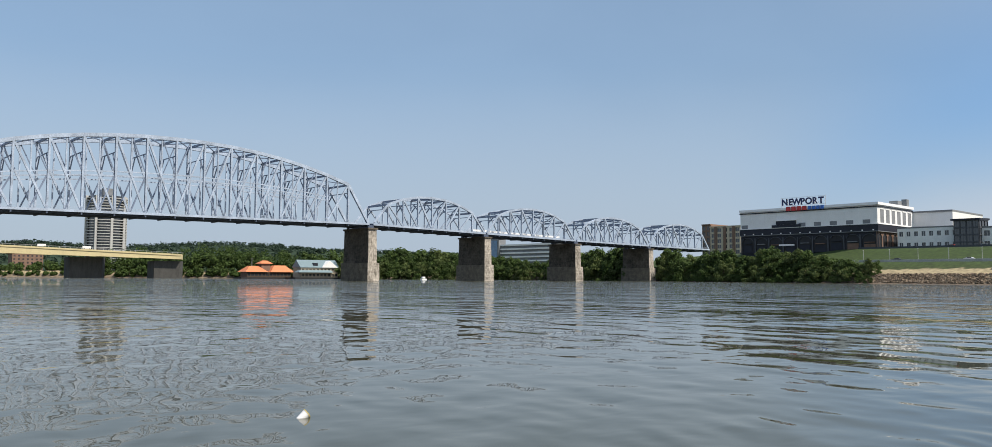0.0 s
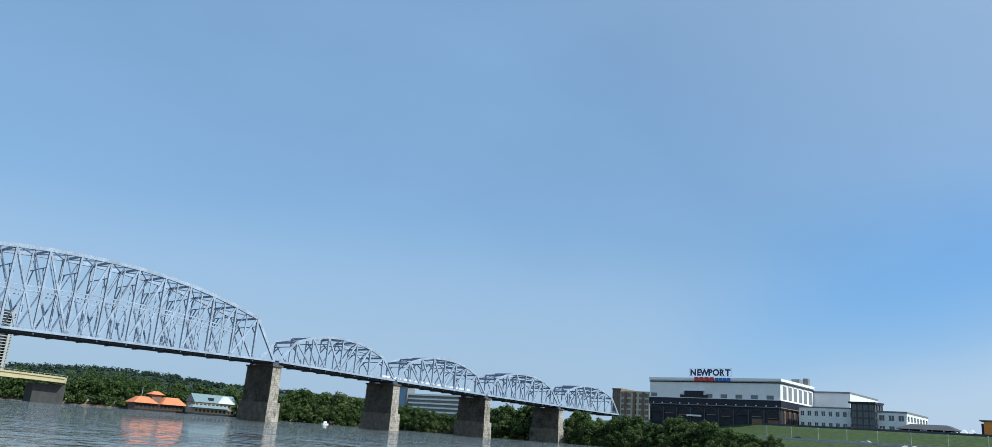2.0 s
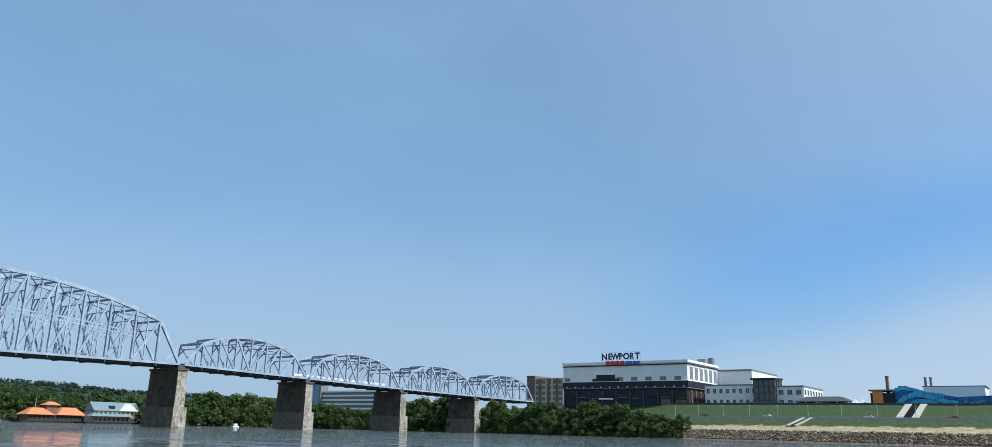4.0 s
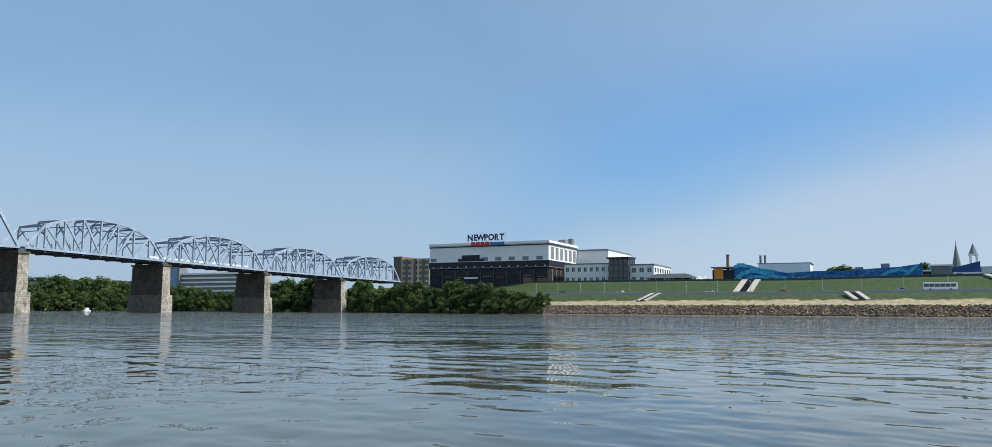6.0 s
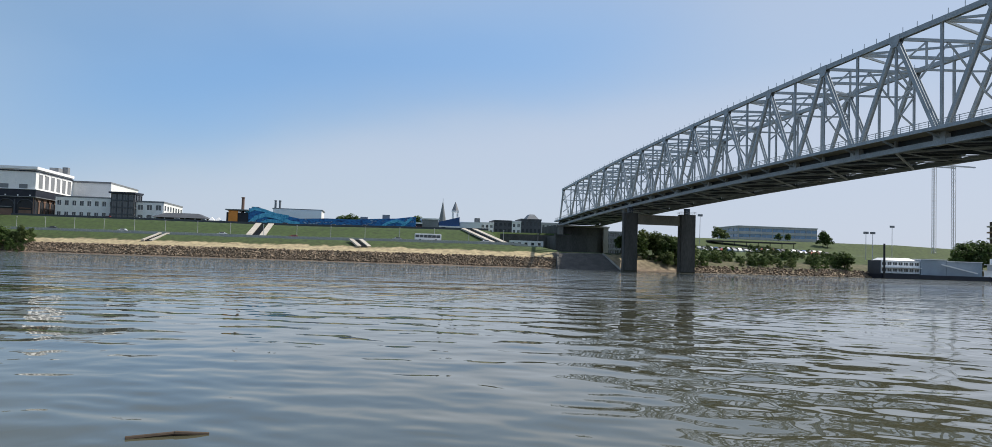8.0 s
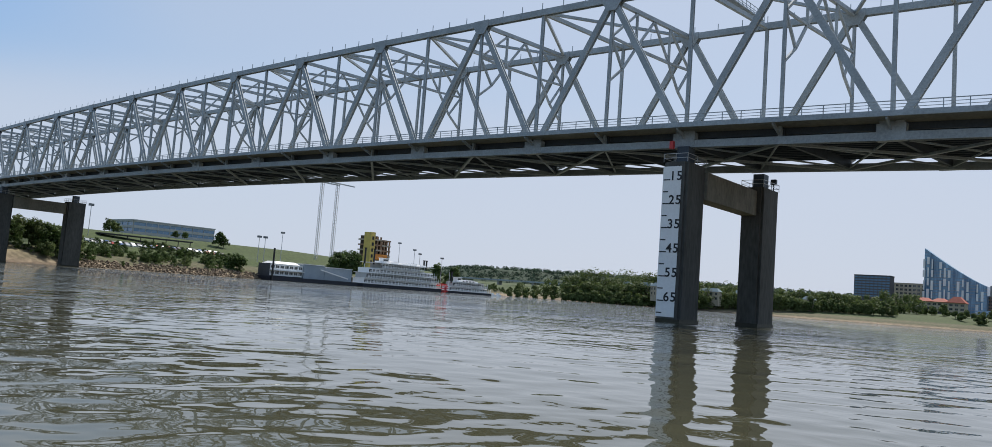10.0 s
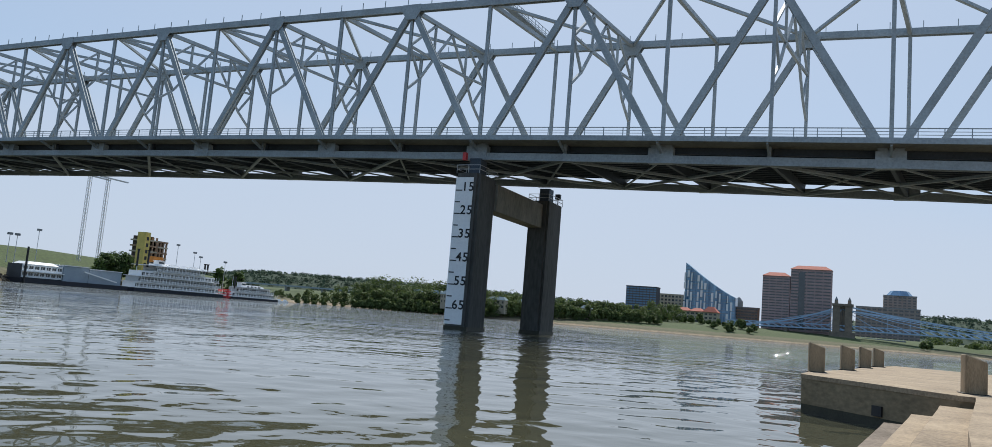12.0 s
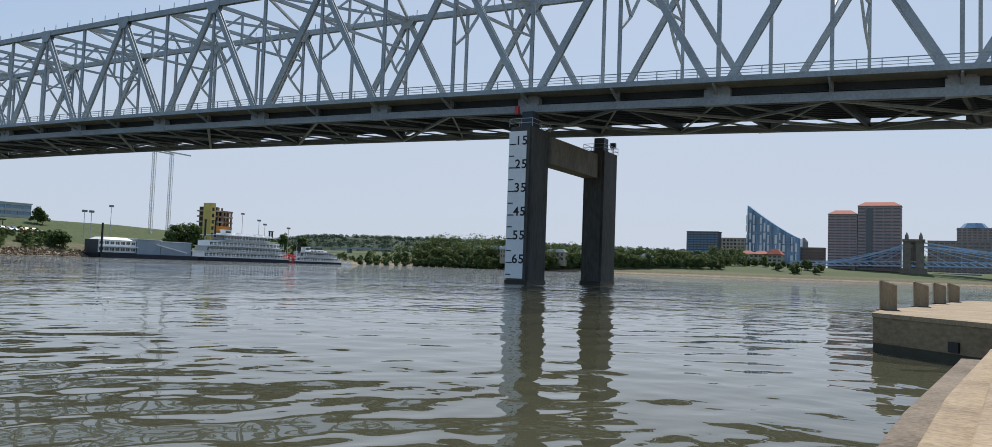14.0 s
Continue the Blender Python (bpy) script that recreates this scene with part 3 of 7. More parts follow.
for k, z in enumerate(STEP_Z):
    bm = B()
    for y0, y1 in zip(STEP_YS, STEP_YS[1:]):
        f0, f1 = steps_x(y0, k), steps_x(y1, k)
        if k < 2:
            b0, b1 = steps_x(y0, k + 1) - 0.02, steps_x(y1, k + 1) - 0.02
        else:
            b0, b1 = steps_x(y0, 3) - 0.3, steps_x(y1, 3) - 0.3
        lo, hi = -1.2, z
        v = [bm.verts.new(p) for p in ((f0, y0, lo), (f1, y1, lo), (f1, y1, hi - 0.02), (f0, y0, hi - 0.02), (f1 - 0.02, y1, hi), (f0 - 0.02, y0, hi), (b1, y1, hi), (b0, y0, hi))]
        bm.faces.new((v[0], v[1], v[2], v[3]))
        bm.faces.new((v[3], v[2], v[4], v[5]))
        bm.faces.new((v[5], v[4], v[6], v[7]))
    y = STEP_YS[0]
    f, b = steps_x(y, k), (steps_x(y, k + 1) if k < 2 else steps_x(y, 3) - 0.3)
    bm.faces.new([bm.verts.new(p) for p in ((f, y, -1.2), (f, y, z), (b, y, z), (b, y, -1.2))])
    part("step", bm, WET_STEP if k == 0 else TAN, steps, "damp grey lowest step" if k == 0 else "")
bm = B()
for y0, y1 in zip(STEP_YS, STEP_YS[1:]):
    f0, f1 = steps_x(y0, 3) - 0.15, steps_x(y1, 3) - 0.15
    v = [bm.verts.new(p) for p in ((f0, y0, 0.5), (f1, y1, 0.5), (f1, y1, 1.1), (f0, y0, 1.1), (-13.2, y1, 1.1), (-13.2, y0, 1.1))]
    bm.faces.new((v[0], v[1], v[2], v[3]))
    bm.faces.new((v[3], v[2], v[4], v[5]))
part("landing", bm, TAN, steps, "broad sandy concrete landing above the steps")

wharf = thing("wharf", "low concrete wharf with a flat sandy top", "wharf", kind="structure")
edge = [(1.9, -25.4), (1.85, -28), (0.95, -34), (0.3, -40.5), (-0.4, -46), (-1.3, -52), (-13.1, -52), (-13.1, -21.4), (-1.75, -21.4)]
edge = edge[::-1]


def inset(pts, k):
    return [(x + (-k if x > -1.7 else 0), y + (-k if y > -25.5 else 0)) for x, y in pts]


quick("foot", SLIME, wharf, prism, inset(edge, 0.03), -1.5, 0.26, label="dark wet band at the waterline")
quick("wall", TAN_WALL, wharf, prism, inset(edge, 0.02), 0.26, 0.98)
quick("coping", TAN, wharf, prism, edge, 0.98, 1.1)
way = Vector((-3.7, 4.0)).normalized()
bm = B()
p = Vector((0.0, -23.33))
q = p + way * 0.32
o = Vector((0.73, 0.68)) * 0.05
prism(bm, [(p.x + o.x, p.y + o.y), (q.x + o.x, q.y + o.y), (q.x - o.x, q.y - o.y), (p.x - o.x, p.y - o.y)], 0.3, 0.56)
part("drain_cover", bm, BLACK, wharf, "small square iron drain cover")


def mooring_post(x, y, turn, h):
    post = thing("mooring_post", "square weathered timber mooring post with a slanted top", "mooring post", pose(x, y, 1.1, 0, 0, turn), "posts along the wharf")
    bm = B()
    w = 0.24
    lo = [bm.verts.new((a * w, b * w, -0.05)) for a, b in ((-1, -1), (1, -1), (1, 1), (-1, 1))]
    hi = [bm.verts.new((a * w, b * w, h - 0.16 * (a < 0))) for a, b in ((-1, -1), (1, -1), (1, 1), (-1, 1))]
    bm.faces.new(lo[::-1])
    bm.faces.new(hi)
    for i in range(4):
        bm.faces.new((lo[i], lo[(i + 1) % 4], hi[(i + 1) % 4], hi[i]))
    bmesh.ops.bevel(bm, geom=bm.edges[:], offset=0.025, segments=1, affect="EDGES")
    part("shaft", bm, POST_WOOD, post)
    quick("base_plate", BLACK, post, box, -0.3, 0.3, -0.3, 0.3, -0.02, 0.02)


POST_WOOD = material("weathered_post", (0.27, 0.20, 0.125), 0.9, 0.0, 0.4, 0.5, 12, 0.01, stretch=(3, 3, 0.5))
for x, y, h in ((1.65, -28.4, 0.95), (0.85, -34.2, 0.95), (0.25, -40.8, 0.95), (-0.35, -45.7, 0.95), (-2.2, -23.1, 0.95)):
    mooring_post(x, y, 8, h)


# ---- the grey steel truss road bridge ----
TN, TF = -92.6, -112.0
SKEW = -2.3


def off_x(ty):
    """The far truss stands a little towards the town: the crossing is slightly skewed."""
    return SKEW * (TN - ty) / (TN - TF)


def deck_z(x):
    return 27.2 - 7.6e-5 * (x - 217) ** 2


def top_z(x):
    return 45.5 - 8.6e-5 * (x - 165) ** 2


def low_z(x):
    return deck_z(x) - 1.9


road_bridge = thing("truss_bridge", "grey painted steel truss road bridge over the river", "bridge")
low = [47.6 + 24.6 * k for k in range(-5, 3)] + [96.8 + 24.05 * k for k in range(1, 14)]
upper = [(a + b) / 2 for a, b in zip(low[:-2], low[1:-1])] + [402.0]
END_TOP = 402.0
for ty in (TN, TF):
    sk = off_x(ty)
    for a, b in zip(low, low[1:]):
        quick("bottom_chord", STEEL, road_bridge, ibar, (a + sk, ty, low_z(a) - 0.2), (b + sk, ty, low_z(b) - 0.2), 0.9, 0.95)
    for a, b in zip(upper, upper[1:]):
        quick("top_chord", STEEL, road_bridge, ibar, (a + sk, ty, top_z(a)), (b + sk, ty, top_z(b)), 0.85, 0.95)
    for k, a in enumerate(upper):
        if a == END_TOP:
            quick("end_post", STEEL, road_bridge, ibar, (a + sk, ty, top_z(a)), (409.5 + sk, ty, low_z(409.5)), 0.8, 0.8)
            quick("diagonal", STEEL, road_bridge, ibar, (a + sk, ty, top_z(a)), (low[-2] + sk, ty, low_z(low[-2])), 0.7, 0.7)
            continue
        for b in (low[k], low[k + 1]):
            quick("diagonal", STEEL, road_bridge, ibar, (a + sk, ty, top_z(a)), (b + sk, ty, low_z(b)), 0.7, 0.85)
        quick("hanger", STEEL, road_bridge, ibar, (a + sk, ty, top_z(a)), (a + sk, ty, low_z(a)), 0.42, 0.4)
    for b in low[1:-1]:
        quick("hanger", STEEL, road_bridge, ibar, (b + sk, ty, top_z(b)), (b + sk, ty, low_z(b)), 0.45, 0.44)
    for a in upper:
        # the gusset plate widens downwards to take the diagonals
        bm = B()
        z = top_z(a)
        for s in (-0.47, 0.47):
            v = [bm.verts.new((a + sk + dx, ty + s + t, z + dz)) for t in (-0.04, 0.04) for dx, dz in ((-1.5, 0.5), (1.5, 0.5), (1.5, -0.5), (0.75, -1.7), (-0.75, -1.7), (-1.5, -0.5))]
            bm.faces.new(v[:6])
            bm.faces.new(v[6:][::-1])
            for i in range(6):
                bm.faces.new((v[(i + 1) % 6], v[i], v[i + 6], v[(i + 1) % 6 + 6]))
        part("gusset", bm, STEEL, road_bridge)
    for b in low:
        bm = B()
        bar(bm, (b + sk - 1.5, ty, low_z(b) + 0.25), (b + sk + 1.5, ty, low_z(b) + 0.25), 1.0, 1.9)
        part("gusset", bm, STEEL, road_bridge)
    # maintenance cable stanchions on the top chord
    bm = B()
    for i in range(120):
        x = -60 + i * 3.9
        if x < END_TOP:
            bar(bm, (x, ty, top_z(x) + 0.4), (x, ty, top_z(x) + 1.6), 0.09)
    tagged(part("stanchion_line", bm, STEEL, road_bridge), kind="stuff")
mid = (TN + TF) / 2
nodes = sorted(upper + low[1:-1])
for i, a in enumerate(nodes):
    quick("top_strut", STEEL, road_bridge, bar, (a, TN, top_z(a) - 0.1), (a + SKEW, TF, top_z(a) - 0.1), 0.5, 0.6)
    if i + 1 < len(nodes):
        b = nodes[i + 1]
        s, e = (TN, TF) if i % 2 else (TF, TN)
        quick("top_brace", STEEL, road_bridge, bar, (a + off_x(s), s, top_z(a)), (b + off_x(e), e, top_z(b)), 0.4, 0.4)
    if i % 2 == 0 or a == END_TOP:
        # sway frame: a kneed bottom strut hung between the trusses
        z = top_z(a)
        for s in (TN, TF):
            g = 1 if s < mid else -1
            knee, inner = s + 2.8 * g, s + 5.6 * g
            for p, q in (((s, -11.8), (knee, -9.4)), ((knee, -9.4), (inner, -5.6)), ((knee, -9.4), (s, -5.4)), ((inner, -5.6), (s, -5.4)), ((s, -5.4), (inner, -0.4)), ((inner, -5.6), (inner, -0.4)), ((inner, -5.6), (mid, -0.4))):
                quick("sway_brace", STEEL, road_bridge, bar, (a + off_x(p[0]), p[0], z + p[1]), (a + off_x(q[0]), q[0], z + q[1]), 0.32, 0.32)
        y0, y1 = TN - 5.6, TF + 5.6
        quick("sway_strut", STEEL, road_bridge, bar, (a + off_x(y0), y0, z - 5.6), (a + off_x(y1), y1, z - 5.6), 0.36, 0.4)
# a railed maintenance walkway crosses between the top chords
wa, wb = Vector((47.2, TN, top_z(47.2) + 0.9)), Vector((48.6 + SKEW, TF, top_z(48.6) + 0.9))
quick("walkway", STEEL, road_bridge, bar, wa, wb, 1.1, 0.16)
for s in (-0.5, 0.5):
    for h in (0.6, 1.15):
        quick("walkway_rail", STEEL, road_bridge, bar, wa + Vector((s, 0, h)), wb + Vector((s, 0, h)), 0.07, 0.07)
    bm = B()
    for i in range(17):
        p = wa.lerp(wb, i / 16) + Vector((s, 0, 0))
        bar(bm, p, p + Vector((0, 0, 1.15)), 0.06)
    part("walkway_balustrade", bm, STEEL, road_bridge)
# deck, edge beams and floor
xs = [-110 + 13.0 * i for i in range(41)]
for a, b in zip(xs, xs[1:]):
    bm = B()
    y0, y1 = TF - 2.6, TN + 2.6
    v = [bm.verts.new((x, y, deck_z(x) + dz)) for x in (a, b) for y, dz in ((y0, -0.35), (y1, -0.35), (y1, 0.2), (y0, 0.2))]
    for f in ((0, 1, 5, 4), (1, 2, 6, 5), (2, 3, 7, 6), (3, 0, 4, 7)):
        bm.faces.new([v[i] for i in f])
    part("deck_slab", bm, CONCRETE, road_bridge)
for y in (TN + 2.68, TF - 2.68):
    for a, b in zip(xs, xs[1:]):
        quick("edge_beam", STEEL, road_bridge, bar, (a, y, deck_z(a) - 0.1), (b, y, deck_z(b) - 0.1), 0.16, 0.62)
for i in range(15):
    y = TF + 1.2 + i * 1.22
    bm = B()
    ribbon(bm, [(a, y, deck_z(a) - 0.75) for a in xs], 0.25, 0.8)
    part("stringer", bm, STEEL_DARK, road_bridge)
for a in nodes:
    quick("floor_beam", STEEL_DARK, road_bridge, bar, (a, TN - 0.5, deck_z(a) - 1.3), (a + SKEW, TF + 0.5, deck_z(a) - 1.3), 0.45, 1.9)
    for y, s in ((TN, 1), (TF, -1)):
        bm = B()
        bar(bm, (a + off_x(y), y + 0.4 * s, deck_z(a) - 1.3), (a + off_x(y), y + 2.5 * s, deck_z(a) - 0.45), 0.22, 0.4)
        part("bracket", bm, STEEL, road_bridge)
for i, (a, b) in enumerate(zip(nodes, nodes[1:])):
    za, zb = low_z(a) - 0.55, low_z(b) - 0.55
    for s, e in ((TN, mid), (TF, mid)) if i % 2 == 0 else ((mid, TN), (mid, TF)):
        quick("lateral_brace", STEEL, road_bridge, bar, (a + off_x(s), s, za), (b + off_x(e), e, zb), 0.42, 0.3)


for a, b in zip(nodes, nodes[1:]):
    for s, e in ((TN, TF), (TF, TN)):
        quick("rod_brace", STEEL, road_bridge, bar, (a + off_x(s), s, low_z(a) - 0.3), (b + off_x(e), e, low_z(b) - 0.3), 0.2, 0.2)


def railing(owner, x0, x1, y, z_of, step, h, mat, thick=0.06):
    n = int((x1 - x0) / step)
    bm = B()
    for i in range(n + 1):
        x = x0 + i * step
        bar(bm, (x, y, z_of(x)), (x, y, z_of(x) + h), thick * 1.5)
        if i < n:
            for k in (1.0, 0.66, 0.33):
                bar(bm, (x, y, z_of(x) + h * k), (x + step, y, z_of(x + step) + h * k), thick if k < 1 else thick * 1.6)
    return tagged(part("railing", bm, mat, owner), kind="stuff")


for y in (TN + 2.5, TF - 2.5):
    railing(road_bridge, -100, 410, y, lambda x: deck_z(x) + 0.2, 2.4, 1.05, STEEL)


def bridge_bent(px, gauge):
    bent = thing("bridge_pier", "two-legged concrete river pier" + (" with a white clearance gauge" if gauge else ""), "bridge pier", group="piers of the road bridge")
    x0, x1 = px - 1.65, px + 1.65
    top = low_z(px) - 2.9
    near_x = px
    for y0, y1 in ((-95.3, -90.0), (-117.6, -111.6)):
        px = near_x + (0 if y0 > -100 else -1.2)
        x0, x1 = px - 1.65, px + 1.65
        bm = B()
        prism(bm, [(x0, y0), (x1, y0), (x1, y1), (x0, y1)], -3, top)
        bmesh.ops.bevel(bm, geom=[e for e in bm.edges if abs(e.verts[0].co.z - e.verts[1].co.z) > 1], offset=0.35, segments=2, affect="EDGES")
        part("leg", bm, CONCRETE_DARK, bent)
        quick("tide_band", SLIME, bent, prism, [(x0 - 0.01, y0 - 0.01), (x1 + 0.01, y0 - 0.01), (x1 + 0.01, y1 + 0.01), (x0 - 0.01, y1 + 0.01)], -1, 0.45)
        m = (y0 + y1) / 2
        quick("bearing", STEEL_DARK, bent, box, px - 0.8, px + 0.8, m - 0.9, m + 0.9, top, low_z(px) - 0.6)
        bm = B()
        for h in (0.5, 1.05):
            ring = [(x0, y0), (x1, y0), (x1, y1), (x0, y1)]
            for (ax, ay), (bx, by) in zip(ring, ring[1:] + ring[:1]):
                bar(bm, (ax, ay, top + h), (bx, by, top + h), 0.06)
        for ax in (x0, px, x1):
            for ay in (y0, (y0 + y1) / 2, y1):
                if not (ax == px and ay == m):
                    bar(bm, (ax, ay, top), (ax, ay, top + 1.1), 0.06)
        part("guard_rail", bm, STEEL_LIGHT, bent)
    quick("cross_beam", BEAM_CONCRETE, bent, box, x0 + 0.9, x1 - 0.1, -111.7, -95.2, top - 4.2, top - 0.6)
    return bent, near_x - 1.65, near_x + 1.65, top


bent, gx0, gx1, gtop = bridge_bent(47.45, True)
bridge_bent(289.3, False)
# the gauge: white board, ticks each five feet, numerals each ten
GAUGE_Z15, FOOT = 18.35, 0.3048
board = quick("gauge_board", WHITE, bent, box, gx0 + 0.75, gx1 - 0.02, -90.03, -89.94, GAUGE_Z15 - 58 * FOOT, GAUGE_Z15 + 4.2 * FOOT, label="white painted clearance gauge board")
for k in range(12):
    z = GAUGE_Z15 - 1.4 * FOOT - 5 * FOOT * k
    long = k % 2 == 0
    quick("tick", BLACK, bent, box, gx1 - (1.05 if long else 0.85), gx1 - 0.12, -89.935, -89.915, z - 0.07, z + 0.07)
for k, text in enumerate(("15", "25", "35", "45", "55", "65")):
    cu = bpy.data.curves.new("numeral", "FONT")
    cu.body, cu.size, cu.align_x, cu.align_y, cu.extrude = text, 1.62, "CENTER", "CENTER", 0.01
    cu.space_character = 1.15
    cu.offset = 0.025
    cu.materials.append(BLACK)
    ob = new("numeral", cu)
    ob.parent = bent
    ob.matrix_basis = pose(gx0 + 1.45, -89.92, GAUGE_Z15 - 10 * FOOT * k, 90, 0, 180)
quick("navigation_light", RED, bent, box, gx1 - 0.7, gx1 - 0.2, -91.3, -90.8, gtop + 1.9, gtop + 2.9, label="red navigation light")
lampp = thing("pier_floodlight", "small black floodlight on a post on the pier", "floodlight")
quick("post", BLACK, lampp, bar, (45.2, -117.0, gtop), (45.2, -117.0, gtop + 1.6), 0.12)
quick("head", BLACK, lampp, box, 44.8, 45.6, -117.3, -116.7, gtop + 1.1, gtop + 1.9)

# the far abutment with its sloped stone apron
APRON = material("dark_paved_apron", (0.085, 0.08, 0.075), 0.95, 0.0, 0.4, 3.0, 8, 0.04)
abut = thing("bridge_abutment", "dark concrete bridge abutment above a sloping paved apron", "abutment", kind="structure")
quick("wall", CONCRETE_DARK, abut, box, 402, 440, -116.5, -89.5, 0, 22.2)
for y in (-91.2, -115.2):
    quick("pilaster", CONCRETE, abut, box, 399.5, 401.9, y - 1.3, y + 1.3, 0, 21.2)
quick("bearing_shelf", CONCRETE, abut, box, 399.2, 401.9, -117, -89, 21.2, 22.0)
quick("wing_wall", CONCRETE_DARK, abut, box, 376, 401.5, -104, -83.5, 3, 15.6)
quick("wing_coping", CONCRETE_DARK, abut, box, 375.6, 379, -104.3, -83.2, 15.6, 16.2)
bm = B()
lo = [bm.verts.new(p) for p in ((299, -94, -1), (299, -68, -1), (350, -66, -1), (350, -96, -1))]
hi = [bm.verts.new(p) for p in ((316, -90, 6.6), (316, -71, 6.2), (350, -71, 7.0), (350, -90, 7.2))]
bm.faces.new(hi[::-1])
for i in range(4):
    bm.faces.new((lo[i], hi[i], hi[(i + 1) % 4], lo[(i + 1) % 4]))
bmesh.ops.recalc_face_normals(bm, faces=bm.faces[:])
part("apron", bm, APRON, abut, "dark sloping paved apron")
for y0, y1 in ((-94, -90), (-68, -71)):
    quick("kerb", CONCRETE_DARK if y0 > -80 else CONCRETE, abut, bar, (299, y0, -0.9), (316, y1, 6.6), 0.9, 0.5)


# ---- the pale blue old railway bridge on stone piers ----
RN, RF = 321.5, 339.5
RX = [(211.3, 283.0), (284.2, 355.2), (356.4, 427.2), (428.4, 499.0)]


def rail_low(x):
    return float(np.interp(x, [26, 57, 123, 209, 282, 355, 427, 499], [24.6, 25.6, 26.4, 27.2, 25.7, 24.3, 23.4, 22.7]))


def arch(name, label, x0, x1, panels, rise, shoulder, heavy, sub):
    """One span: two curved-top trusses with verticals and crossing diagonals, floor and top bracing."""
    span = thing(name, label, "bridge span", group="spans of the blue bridge")
    n = panels
    xs = [x0 + (x1 - x0) * i / n for i in range(n + 1)]

    def top(i):
        s = (i / n - 0.5) * 2
        k = 1 - 2.0 / n
        return rail_low(xs[i]) + shoulder + (rise - shoulder) * (1 - (abs(s) / k) ** 2.2)

    for ty in (RN, RF):
        tw = heavy
        for i in range(n):
            quick("bottom_chord", LILAC, span, bar, (xs[i], ty, rail_low(xs[i])), (xs[i + 1], ty, rail_low(xs[i + 1])), 0.6, 0.9)
            if 1 <= i < n - 1:
                quick("top_chord", LILAC, span, ibar, (xs[i], ty, top(i)), (xs[i + 1], ty, top(i + 1)), tw, tw * 1.25)
        for i, j in ((0, 1), (n, n - 1)):
            quick("end_post", LILAC, span, ibar, (xs[i], ty, rail_low(xs[i])), (xs[j], ty, top(j)), tw, tw)
        for i in range(1, n):
            quick("vertical", LILAC, span, ibar, (xs[i], ty, rail_low(xs[i])), (xs[i], ty, top(i)), 1.1 * tw, 0.6 * tw)
            if sub and i < n - 1:
                m = (xs[i] + xs[i + 1]) / 2
                quick("vertical", LILAC, span, bar, (m, ty, rail_low(m)), (m, ty, (top(i) + top(i + 1)) / 2), 0.5, 0.5)
        for i in range(1, n - 1):
            j = i + 1
            if i < n / 2:
                quick("diagonal", LILAC, span, bar, (xs[i], ty, top(i)), (xs[j], ty, rail_low(xs[j])), 0.75, 0.72)
            if j > n / 2:
                quick("diagonal", LILAC, span, bar, (xs[i], ty, rail_low(xs[i])), (xs[j], ty, top(j)), 0.75, 0.72)
        if sub:
            for i in range(1, n - 1):
                m = (top(i) + rail_low(xs[i])) / 2
                m2 = (top(i + 1) + rail_low(xs[i + 1])) / 2
                c = (xs[i] + xs[i + 1]) / 2
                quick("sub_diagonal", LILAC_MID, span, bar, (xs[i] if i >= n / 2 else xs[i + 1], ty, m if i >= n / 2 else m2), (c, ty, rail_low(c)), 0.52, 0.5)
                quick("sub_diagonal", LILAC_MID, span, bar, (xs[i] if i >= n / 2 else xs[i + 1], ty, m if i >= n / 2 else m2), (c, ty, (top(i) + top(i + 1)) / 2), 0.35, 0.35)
                if 2 <= i <= n - 3:
                    for dz in (-0.8, 0.8):
                        quick("middle_rail", LILAC, span, bar, (xs[i], ty, m + dz), (xs[i + 1], ty, m2 + dz), 0.35, 0.5)
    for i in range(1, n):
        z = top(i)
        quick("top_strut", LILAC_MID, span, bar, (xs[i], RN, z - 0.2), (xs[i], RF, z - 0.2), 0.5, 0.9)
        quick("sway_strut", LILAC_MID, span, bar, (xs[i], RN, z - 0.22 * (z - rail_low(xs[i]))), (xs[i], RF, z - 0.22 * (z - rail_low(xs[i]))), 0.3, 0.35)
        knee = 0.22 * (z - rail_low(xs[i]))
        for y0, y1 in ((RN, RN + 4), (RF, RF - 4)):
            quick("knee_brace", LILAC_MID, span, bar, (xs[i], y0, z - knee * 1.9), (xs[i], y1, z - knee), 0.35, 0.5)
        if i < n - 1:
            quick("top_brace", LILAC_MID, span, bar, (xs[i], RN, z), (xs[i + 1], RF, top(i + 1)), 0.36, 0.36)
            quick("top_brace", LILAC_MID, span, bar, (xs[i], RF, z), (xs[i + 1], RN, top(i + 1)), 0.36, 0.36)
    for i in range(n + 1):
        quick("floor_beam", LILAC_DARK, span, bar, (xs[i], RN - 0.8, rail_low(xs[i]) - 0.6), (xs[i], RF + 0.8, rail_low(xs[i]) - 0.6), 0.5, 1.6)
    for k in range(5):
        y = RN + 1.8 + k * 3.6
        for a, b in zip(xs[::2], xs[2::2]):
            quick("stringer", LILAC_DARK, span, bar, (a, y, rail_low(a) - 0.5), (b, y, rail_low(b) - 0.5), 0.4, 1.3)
    bm = B()
    for a, b in zip(xs, xs[1:]):
        v = [bm.verts.new((x, y, rail_low(x) + dz)) for x in (a, b) for y, dz in ((RN + 0.4, 0.2), (RF - 0.4, 0.2), (RF - 0.4, 0.45), (RN + 0.4, 0.45))]
        for f in ((4, 5, 1, 0), (5, 6, 2, 1), (6, 7, 3, 2), (7, 4, 0, 3)):
            bm.faces.new([v[q] for q in f])
    part("deck_slab", bm, CONCRETE, span)
